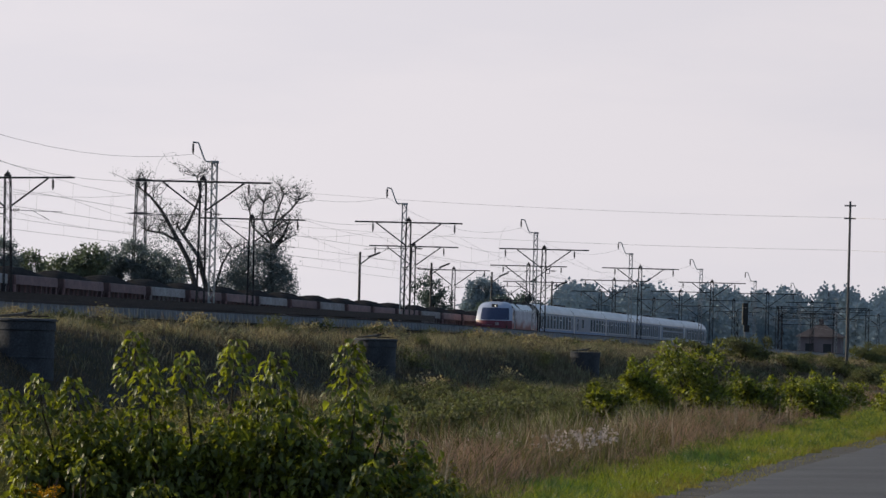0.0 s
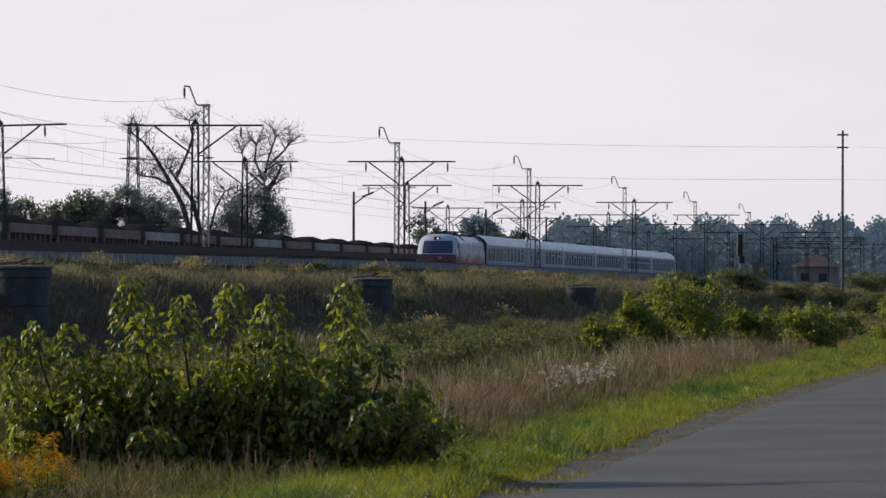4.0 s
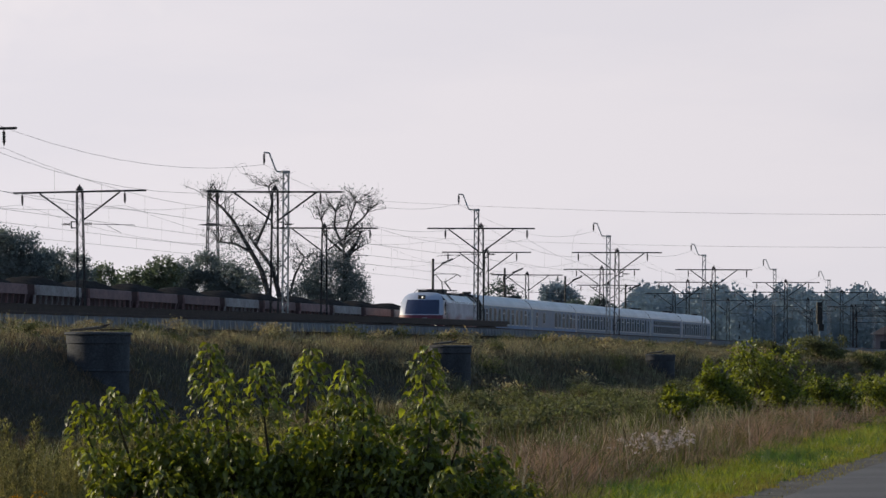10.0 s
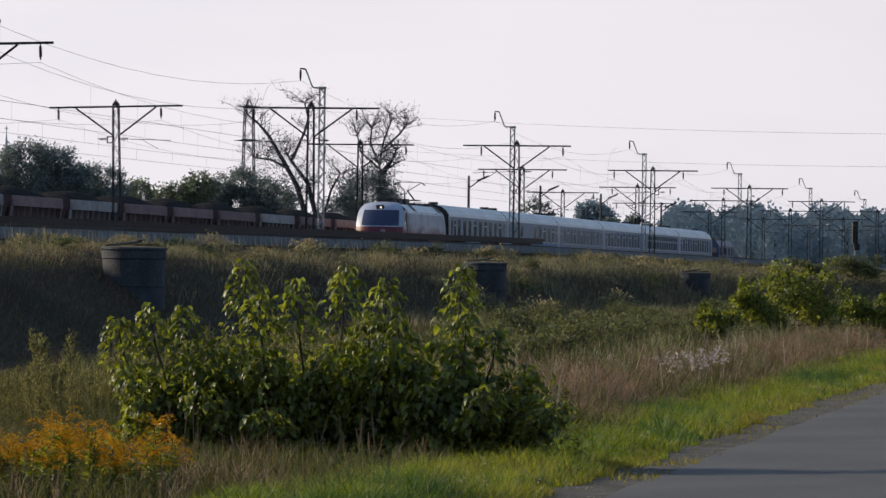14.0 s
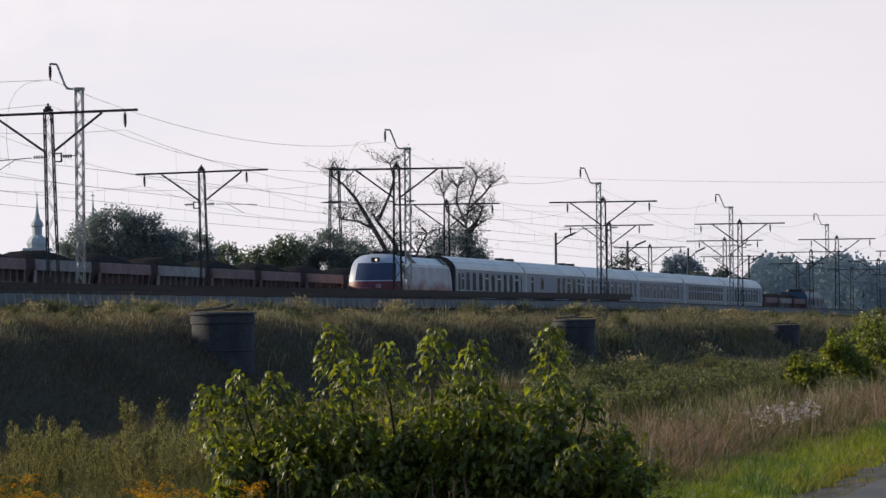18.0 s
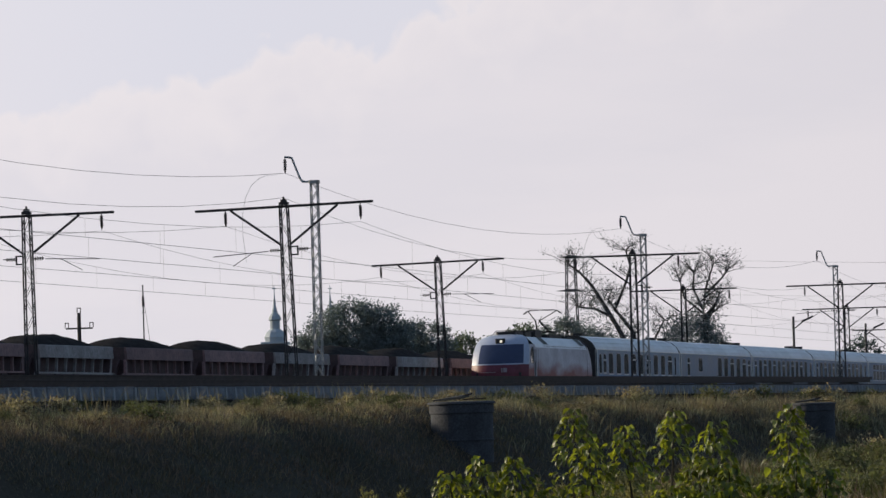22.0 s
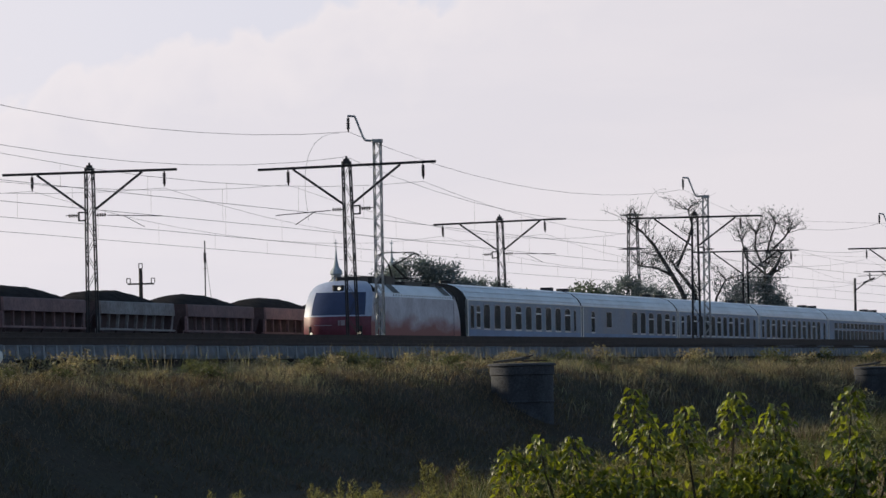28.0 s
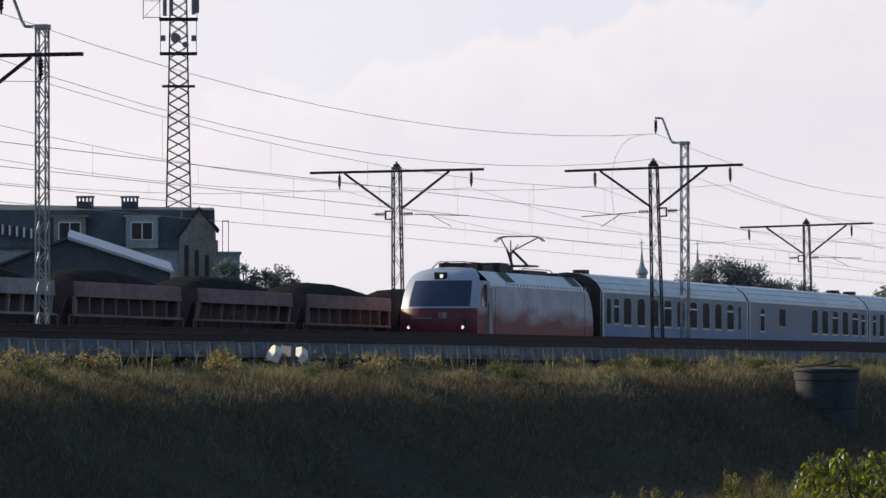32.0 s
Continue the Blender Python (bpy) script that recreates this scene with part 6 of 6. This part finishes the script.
    part_of("foliage", drooping_leaves("foliage", lit[:, :3], lit[:, 3:], 0.094, 0.048, LEAF_BUSH, 1.6), t)
    # a tuft of low suckers, the yellow sunlight on them put into their colour
    q = np.array([(rng.uniform(1.15, 2.3), rng.uniform(-0.95, -0.2), rng.uniform(0.08, 0.86)) for _ in range(760)])
    q = q[q[:, 2] < 0.80 - 0.55 * np.abs(q[:, 0] - 1.7) + 0.16 * np.sin(13.0 * q[:, 0])]
    part_of("sucker_leaves", drooping_leaves("sucker_leaves", q, rng.normal(0, 1, q.shape) * np.array([1, 1, 0.3]) + np.array([0, 0, 0.3]), 0.075, 0.03, LEAF_SUNLIT_YELLOW, 0.7), t)
    # dead stalks at its foot
    for _ in range(34):
        x, y = rng.uniform(-1.6, 0.6), rng.uniform(-1.7, -0.8)
        part("dead_stalk", Shape().rod((x, y, 0), (x + rng.normal(0, 0.08), y, rng.uniform(0.2, 0.55)), 0.006, 3), DRY_GRASS, t)


def shrub(base, r, h, label, n=5200, leaf=0.10, mat=None, name="roadside_bush"):
    blobs = [(r * (-0.6 + 1.2 * ((0.618 * k) % 1)), rng.uniform(-0.5, 0.5) * r, h * (0.22 + 0.55 * ((0.37 * k + 0.2) % 1)), r * 0.32, r * 0.34, h * 0.17) for k in range(15)]
    blobs += [(r * rng.uniform(-0.75, 0.75), rng.uniform(-0.4, 0.4) * r, h * rng.uniform(0.6, 0.93), r * 0.13, r * 0.13, h * 0.14) for _ in range(7)]
    return tree(name, base, blobs, n, leaf, mat or LEAF_BUSH, label, "bush", 0.04 if h > 1.0 else 0.014, "roadside bushes" if name == "roadside_bush" else "")


def goldenrod():
    t = thing("goldenrod", pose(0, 0, 0), "blooming yellow goldenrod plant", "flower", "goldenrod plants")
    s, lp, ld, fp, fd = Shape(), [], [], [], []
    for _ in range(4):
        x, y, h = rng.normal(0, 0.09), rng.normal(0, 0.09), rng.uniform(0.38, 0.62)
        s.rod((x * 0.4, y * 0.4, -0.03), (x, y, h), 0.005, 3)
        for _ in range(60):
            k = rng.uniform(0.15, 0.97)
            lp.append((x * (0.4 + 0.6 * k), y * (0.4 + 0.6 * k), h * k))
            ld.append((*rng.normal(0, 1, 2), rng.uniform(-0.3, 0.6)))
        for _ in range(8):
            a, l = rng.uniform(0, 2 * np.pi), rng.uniform(0.10, 0.24)
            z0 = h + rng.uniform(-0.16, 0.04)
            for q in np.linspace(0.05, 1, 26):
                fp.append((x + math.cos(a) * l * q + rng.normal(0, 0.006), y + math.sin(a) * l * q, z0 + 0.055 * math.sin(q * 2.6) + rng.normal(0, 0.007)))
                fd.append((math.cos(a) + rng.normal(0, 0.5), math.sin(a) + rng.normal(0, 0.5), rng.uniform(0.0, 0.6)))
    part("stem", s, STEM, t)["kind"] = "stuff"
    part_of("foliage", leaves_mesh("foliage", np.array(lp), np.array(ld), 0.085, 0.02, LEAF_BUSH), t)
    part_of("flower_plume", leaves_mesh("flower_plume", np.array(fp), np.array(fd), 0.024, 0.009, YELLOW), t)["kind"] = "stuff"
    return t


def tall_weed():
    t = thing("mugwort", pose(0, 0, 0), "tall feathery grey green mugwort stalk", "weed", "mugwort stalks")
    s, p, d = Shape(), [], []
    for _ in range(4):
        x, y, h = rng.normal(0, 0.20), rng.normal(0, 0.20), rng.uniform(0.5, 1.3)
        s.rod((x * 0.5, y * 0.5, -0.03), (x, y, h), 0.006, 3)
        for b in range(26):
            k0 = 0.15 + 0.8 * b / 26
            a, l = 2.4 * b + rng.uniform(0, 0.6), (0.035 + 0.085 * (1 - k0) ** 0.8) * rng.uniform(0.7, 1.2)
            o = np.array([x * (0.5 + 0.5 * k0), y * (0.5 + 0.5 * k0), h * k0])
            e = np.array([math.cos(a) * l, math.sin(a) * l, l * 1.7])
            for q in rng.uniform(0.1, 1.0, 15):
                p.append(o + e * q + rng.normal(0, 0.008, 3))
                d.append(e / l + rng.normal(0, 0.7, 3))
        for q in rng.uniform(0.82, 1.05, 40):
            p.append((x + rng.normal(0, 0.012), y + rng.normal(0, 0.012), h * q))
            d.append((rng.normal(0, 0.6), rng.normal(0, 0.6), 1.0))
    part("stalk", s, STEM, t)["kind"] = "stuff"
    part_of("foliage", leaves_mesh("foliage", np.array(p), np.array(d), 0.048, 0.015, MUGWORT), t)
    return t


def plant_many(maker, spots, variants=3):
    made = [maker() for _ in range(variants)]
    used = set()
    for i, (x, y, k) in enumerate(spots):
        src = made[i % variants]
        m = pose(x, y, land(x, y), rng.normal(0, 4), rng.normal(0, 4), rng.uniform(0, 360))
        if id(src) in used:
            ob = copy_thing(src, m)
        else:
            ob = src
            ob.matrix_basis = m
            used.add(id(src))
        ob.scale = (k, k, k)


LEAF_WEEDY = material("weedy_leaf", (0.102, 0.108, 0.052), 0.7, grain=0.3, scale=0.5, fine=6, tint=(0.068, 0.068, 0.042), vary=0.35, trans=(0.7, 0.75, 0.4), spec=0.1)


def build_plants():
    build_thicket()
    spots = [(-10.7 + 2.42 * ((0.618 * i) % 1.0), rng.uniform(38.6, 42.2), (0.78 + 0.13 * math.sin(11.0 * ((0.618 * i) % 1.0))) * rng.uniform(0.8, 1.1)) for i in range(48)]
    plant_many(goldenrod, spots)
    spots = [(x + rng.normal(0, 0.12), rng.uniform(54, 76), (0.78 + 0.34 * noise.noise((x * 1.7, 0.5, 0.0))) * rng.uniform(0.55, 1.25) * (1.0 - 0.25 * min(1.0, max(0.0, (-14.6 - x) / 2.6)))) for x in np.linspace(-18.3, -12.2, 230)]
    plant_many(tall_weed, spots)
    for x, y, r, h, lab in ((-13.8, 152, 1.5, 2.3, "broad rounded sunlit green bush beside the meadow"), (-14.75, 150, 0.95, 1.8, "sunlit green bush merging with a broader one"), (-15.75, 149, 0.75, 1.15, "small sunlit green bush by the meadow"), (-12.55, 158, 1.0, 1.45, "green bush at the skirt of a broader one"), (-11.9, 172, 1.1, 1.35, "low green bush beside the road"), (-12.9, 190, 1.4, 1.5, "low green bush in the meadow"),
                            (-11.2, 212, 1.3, 1.7, "bright green bush near the road"), (-9.6, 250, 1.6, 1.9, "bright green bush near the road"), (-15.0, 235, 1.4, 1.2, "low weedy bush in the meadow"), (-40.6, 500, 3.0, 2.6, "dark weedy bush on the bank"), (-40.2, 452, 2.2, 1.9, "dark weedy bush on the bank"), (-39.5, 545, 2.6, 2.0, "dark weedy bush on the bank"), (-38.5, 600, 3.0, 2.4, "dark weedy bush on the bank"), (-36.0, 650, 3.4, 2.8, "dark weedy bush on the bank"), (-41.5, 700, 3.4, 2.6, "dark weedy bush on the bank"), (-33.0, 560, 3.0, 2.2, "dark weedy bush below the bank"), (-27.0, 600, 3.6, 2.8, "dark weedy bush below the bank"), (-44.0, 790, 4.0, 3.2, "dark weedy bush on the bank"), (-37.0, 760, 4.0, 3.0, "dark weedy bush on the bank")):
        shrub((x, y, land(x, y)), r, h, lab, mat=LEAF_WEEDY if "dark" in lab else LEAF_BUSH, leaf=0.11 if r < 2 else 0.2)
    makers = lambda: shrub((0, 0, 0), 0.8, 0.8, "clump of rough olive weeds in the meadow", 1500, 0.07, LEAF_WEEDY, "weed_clump")
    spots = []
    while len(spots) < 120:
        y = rng.uniform(84, 330)
        x = rng.uniform(-31, verge_line(y) - 1.6)
        if x < -17.5 - 0.22 * (y - 80):
            continue
        spots.append((x, y, rng.uniform(0.5, 1.7)))
    for _ in range(26):
        y = rng.uniform(62, 200)
        spots.append((verge_line(y) - rng.uniform(0.5, 2.6), y, rng.uniform(0.3, 0.75)))
    plant_many(makers, spots, 5)
    makers = lambda: shrub((0, 0, 0), 0.8, 0.7, "clump of straggly weeds on the railway bank", 520, 0.09, (LEAF_WEEDY, CREST_GRASS)[int(rng.uniform() < 0.5)], "bank_weed_tuft")
    spots = [(rng.uniform(-43.6, -34.5), 250 + 420 * rng.uniform() ** 1.2, rng.uniform(0.5, 1.7)) for _ in range(110)]
    spots += [(rng.uniform(-45.0, -42.6), 240 + 420 * rng.uniform(), rng.uniform(0.8, 1.6)) for _ in range(60)]
    spots += [(rng.uniform(-44.9, -41.8), 100 + 130 * rng.uniform(), rng.uniform(0.25, 0.95)) for _ in range(90)]
    plant_many(makers, spots, 5)
    for x, y, r, h in ((-43.8, 223, 1.1, 0.95), (-43.9, 305, 1.2, 0.9), (-43.6, 148, 0.9, 0.75), (-43.7, 206, 0.8, 0.7), (-43.8, 400, 1.4, 1.0)):
        shrub((x, y, land(x, y)), r, h, "straggly weeds growing on the bank crest", 900, 0.07, CREST_GRASS, "bank_weed_clump")
    shrub((-43.7, 134, land(-43.7, 134)), 0.5, 0.75, "yellowish flowering weed by the side line", 700, 0.05, YELLOW_WEED, "yellow_weed")


YELLOW_WEED = material("yellow_weed_leaf", (0.20, 0.17, 0.02), 0.7, grain=0.3, scale=3, fine=20, vary=0.4, trans=(1.0, 0.9, 0.3))


def build_trees():
    def row(spots, h, r, rz):
        """Crown masses along a line: (x, top) of each."""
        out = []
        for x, top in spots:
            out.append((x, rng.uniform(-1, 1), top - rz, r, r, rz))
            out.append((x + rng.uniform(-0.6, 0.6) * r, rng.uniform(-1.5, 1.5), (top - rz) * 0.62, r * 1.05, r * 1.1, h * 0.28))
        return out
    g = "trees behind the railway"
    tree("broadleaf_tree", (-90.3, 393, 2.0), row(((-3.4, 7.2), (-2.0, 8.6), (-0.4, 9.3), (1.2, 9.0), (2.2, 8.0)), 9, 1.75, 1.7), 26000, 0.26, LEAF_TREE_HAZED, "round dark green broadleaf tree behind the railway", group=g)
    tree("broadleaf_tree", (-86.4, 396, 2.0), row(((-0.9, 8.0), (0.4, 7.6), (1.1, 6.2)), 8, 1.3, 1.4), 12000, 0.26, LEAF_TREE_HAZED, "dark green broadleaf tree beside a larger one", group=g)
    tree("broadleaf_tree", (-108.3, 566, 2.0), row(((-4.0, 9.3), (-2.3, 10.6), (-0.4, 10.9), (1.6, 10.4), (3.2, 9.2)), 11, 1.9, 1.8), 22000, 0.34, LEAF_TREE_HAZED, "wide dark green tree crown", group=g)
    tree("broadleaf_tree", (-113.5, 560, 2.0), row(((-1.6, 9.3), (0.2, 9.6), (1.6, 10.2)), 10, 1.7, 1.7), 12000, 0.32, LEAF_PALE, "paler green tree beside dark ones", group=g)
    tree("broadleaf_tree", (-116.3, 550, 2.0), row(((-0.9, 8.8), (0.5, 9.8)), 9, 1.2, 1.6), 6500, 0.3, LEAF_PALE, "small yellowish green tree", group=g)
    tree("broadleaf_tree", (-97.0, 405, 2.0), row(((-0.8, 4.8), (0.8, 5.6)), 5, 1.3, 1.2), 5000, 0.26, LEAF_TREE_HAZED, "low dark green tree behind the goods train", group=g)
    tree("broadleaf_tree", (-80, 249.5, 2.0), row(((-1.3, 6.1), (-0.5, 5.8), (0.5, 5.6), (1.3, 5.6), (1.9, 5.1)), 5, 0.65, 0.6), 8500, 0.19, LEAF_TREE_HAZED, "dark bushy tree near the old house", group=g)
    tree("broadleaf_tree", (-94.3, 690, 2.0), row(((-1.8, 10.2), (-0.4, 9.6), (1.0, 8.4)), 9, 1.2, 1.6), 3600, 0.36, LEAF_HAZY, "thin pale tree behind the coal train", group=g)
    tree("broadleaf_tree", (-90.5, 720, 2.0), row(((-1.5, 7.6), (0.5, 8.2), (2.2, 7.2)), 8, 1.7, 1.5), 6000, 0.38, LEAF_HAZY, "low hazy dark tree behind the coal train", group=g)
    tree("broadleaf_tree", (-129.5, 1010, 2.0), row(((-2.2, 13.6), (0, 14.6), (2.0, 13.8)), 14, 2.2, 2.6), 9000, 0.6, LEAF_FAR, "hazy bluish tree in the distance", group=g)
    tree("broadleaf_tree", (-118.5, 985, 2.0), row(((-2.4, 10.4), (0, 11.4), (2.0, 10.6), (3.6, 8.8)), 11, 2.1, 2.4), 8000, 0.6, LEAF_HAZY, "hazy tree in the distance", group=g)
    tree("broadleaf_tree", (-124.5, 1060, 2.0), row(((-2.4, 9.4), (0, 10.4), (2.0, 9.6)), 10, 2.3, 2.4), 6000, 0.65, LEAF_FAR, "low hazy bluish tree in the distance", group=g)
    # old half dead willow pair
    t = thing("old_willow", pose(-100, 560, 2.0), "half bare old willow with a leaning dark trunk", "tree", "trees behind the railway")
    s, ps, ds = Shape(), [], []
    main = [[(0, 0, -0.3), (-0.6, 0, 5.0), (-1.84, 0, 9.1), (-3.45, 0.1, 11.9), (-4.8, 0.3, 14.1), (-6.0, 0.3, 15.5), (-7.1, 0.4, 16.3)], [(0.4, 0.4, -0.3), (0.1, 0.4, 6.0), (-0.86, 0.4, 9.5), (-2.6, 0.5, 11.7), (-3.2, 0.5, 12.7)],
            [(-2.5, 0.5, 11.8), (-1.26, 0.5, 14.6), (-0.86, 0.4, 16.0), (-1.26, 0.3, 17.6)], [(0.6, 0.2, 5.0), (1.55, 0.2, 8.7), (2.5, 0.3, 10.5)], [(-3.0, 0.1, 11.0), (-4.6, 0.4, 11.8), (-6.2, 0.3, 12.0)]]
    right = [[(6.9, 0, -0.3), (6.7, 0, 8.1), (6.6, 0, 10.7), (6.5, 0, 11.6)], [(6.6, 0, 10.4), (7.6, 0.2, 11.6), (8.2, 0.2, 12.9)], [(6.6, 0, 9.8), (7.4, 0, 11.0), (8.2, 0, 11.5)],
             [(6.5, 0, 11.4), (6.9, 0.3, 13.8), (7.7, 0.3, 16.0)], [(6.5, 0, 11.4), (5.5, 0.3, 13.6), (5.7, 0.2, 15.2)], [(6.5, 0, 11.0), (4.6, 0.2, 12.6), (4.2, 0.2, 14.4)], [(6.9, 0.3, 13.0), (8.4, 0.3, 14.4), (9.2, 0.3, 15.4)]]
    for group, thick in ((main, 0.36), (right, 0.28)):
        for gi, pts in enumerate(group):
            s = Shape()
            limb(s, pts, thick if gi < 2 else thick * 0.45, 0.07, 7)
            for (a, b) in zip(pts[1:], pts[2:] + [pts[-1]]):
                for _ in range(7):
                    k = rng.uniform(0, 1)
                    o = np.array(a) + (np.array(b) - np.array(a)) * k
                    e = o + np.array([rng.normal(0, 1.1), rng.normal(0, 0.7), rng.uniform(0.2, 1.7)])
                    limb(s, [tuple(o), tuple((o + e) / 2 + rng.normal(0, 0.15, 3)), tuple(e)], 0.05, 0.015, 4)
                    for _ in range(7):
                        f = o + (e - o) * rng.uniform(0.4, 1)
                        g = f + np.array([rng.normal(0, 0.5), rng.normal(0, 0.5), rng.uniform(0.2, 1.1)])
                        s.rod(tuple(f), tuple(g), 0.012, 3, 0.006)
                        m = 5 if f[2] < 10 else 1
                        ps += [f + (g - f) * q + rng.normal(0, 0.22, 3) for q in rng.uniform(0.2, 1, m)]
            part("limb", s, WILLOW_BARK, t)
    for c, r, n in (((5.4, 0, 8.2), (3.2, 2.0, 2.9), 9000), ((3.2, 0, 6.0), (2.6, 1.6, 2.4), 5000), ((7.6, 0, 6.4), (1.8, 1.6, 2.4), 3600), ((-4.6, 0, 10.6), (2.2, 1.5, 2.6), 700), ((-2.6, 0, 8.0), (1.6, 1.2, 1.8), 420), ((6.8, 0, 12.5), (2.4, 1.6, 2.4), 420)):
        q = unit(rng.normal(size=(n, 3))) * rng.uniform(0.2, 1, (n, 1)) ** 0.4
        q += rng.normal(0, 0.12, q.shape)
        ps += list(q * np.array(r) + np.array(c))
    ps = np.array(ps)
    part_of("crown", leaves_mesh("crown", ps, rng.normal(0, 1, ps.shape) + np.array([0, 0, -0.6]), 0.25, 0.12, LEAF_TREE_HAZED), t)
    # the far wood, its haze put into the leaf colour
    ps, s = [], Shape()
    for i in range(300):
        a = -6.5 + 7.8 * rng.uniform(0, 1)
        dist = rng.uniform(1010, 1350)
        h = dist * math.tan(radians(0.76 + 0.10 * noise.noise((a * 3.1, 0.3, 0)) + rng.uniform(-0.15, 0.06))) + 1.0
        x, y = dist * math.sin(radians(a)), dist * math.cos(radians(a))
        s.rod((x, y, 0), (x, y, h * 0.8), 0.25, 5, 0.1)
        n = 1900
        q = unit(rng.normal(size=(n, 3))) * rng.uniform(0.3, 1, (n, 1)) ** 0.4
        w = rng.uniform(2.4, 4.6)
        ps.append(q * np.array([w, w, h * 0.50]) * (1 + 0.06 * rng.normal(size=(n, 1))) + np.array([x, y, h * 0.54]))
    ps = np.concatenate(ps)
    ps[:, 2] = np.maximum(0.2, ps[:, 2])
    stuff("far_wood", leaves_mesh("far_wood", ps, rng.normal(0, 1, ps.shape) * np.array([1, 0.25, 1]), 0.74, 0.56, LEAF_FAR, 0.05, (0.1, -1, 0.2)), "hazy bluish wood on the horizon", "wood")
    stuff("far_wood_trunks", s.mesh("far_wood_trunks", BARK), "trunks of the far wood", "wood")
    # unseen trees over the road, behind the camera, added to darken reflections
    ps = []
    for i in range(300):
        x, y = rng.uniform(58, 95), rng.uniform(-160, 1300)
        h, w = rng.uniform(15, 22), rng.uniform(4, 6.5)
        q = unit(rng.normal(size=(150, 3))) * rng.uniform(0.3, 1, (150, 1)) ** 0.4
        ps.append(q * np.array([w, w, h * 0.5]) + np.array([x, y, h * 0.5 + 0.2]))
    ps = np.concatenate(ps)
    stuff("unseen_wood", leaves_mesh("unseen_wood", ps, rng.normal(0, 1, ps.shape), 2.3, 1.7, LEAF_DEEP), "unseen wood across the road, added to darken reflections", "wood")

build_ground()
build_tracks()
build_overhead()
build_side_line()
build_foundations()
build_town()
build_poles()
build_far_station()
TRAIN = [(build_locomotive(), -19.4)]
LO, HI = 2.04, 3.12
W1 = [(0.62, 0.75, LO, 3.06), (1.85, 0.85, LO + 0.05, 3.06)] + [(3.40 + i * 2.32, 1.36, LO, HI) for i in range(9)] + [(24.2, 0.5, LO, 3.06)]
W2 = [(2.2, 0.9, LO, 3.06), (6.1, 1.4, 2.28, 3.06)] + [(13.05 + i * 2.32, 1.42, LO, HI) for i in range(5)] + [(24.5, 0.9, LO, 3.06)]
W3 = [(0.9, 0.8, LO, 3.06)] + [(2.5 + i * 1.92, 1.25, LO, HI) for i in range(11)] + [(24.2, 0.8, LO, 3.06)]
W5 = [(2.4 + i * 1.70, 1.40, LO, 2.66) for i in range(13)] + [(2.4 + i * 1.70, 1.40, 2.78, HI) for i in range(13)]
COACHES = ((W1, COACH_WARM, COACH_BLUE, "passenger coach with warm grey window band and blue lower side"), (W2, COACH_SLATE, COACH_BLUE, "dull blue buffet coach with few windows"),
           (W3, COACH_GREY, COACH_SLATE, "grey passenger coach with a silver roof"), (W3, COACH_GREY, COACH_SLATE, "grey passenger coach with a silver roof"),
           (W5, COACH_GREY, COACH_SLATE, "grey passenger coach with two rows of panes"), (W3, COACH_WARM, COACH_SLATE, "pale grey passenger coach at the end of the train"))
for i, (rows, upper, lower, label) in enumerate(COACHES):
    TRAIN.append((build_coach(300 + 26.4 * i, rows, label, lower, upper), 0.15 + 26.4 * i))
build_goods_train()
build_trees()
build_grass()
build_plants()
motions()
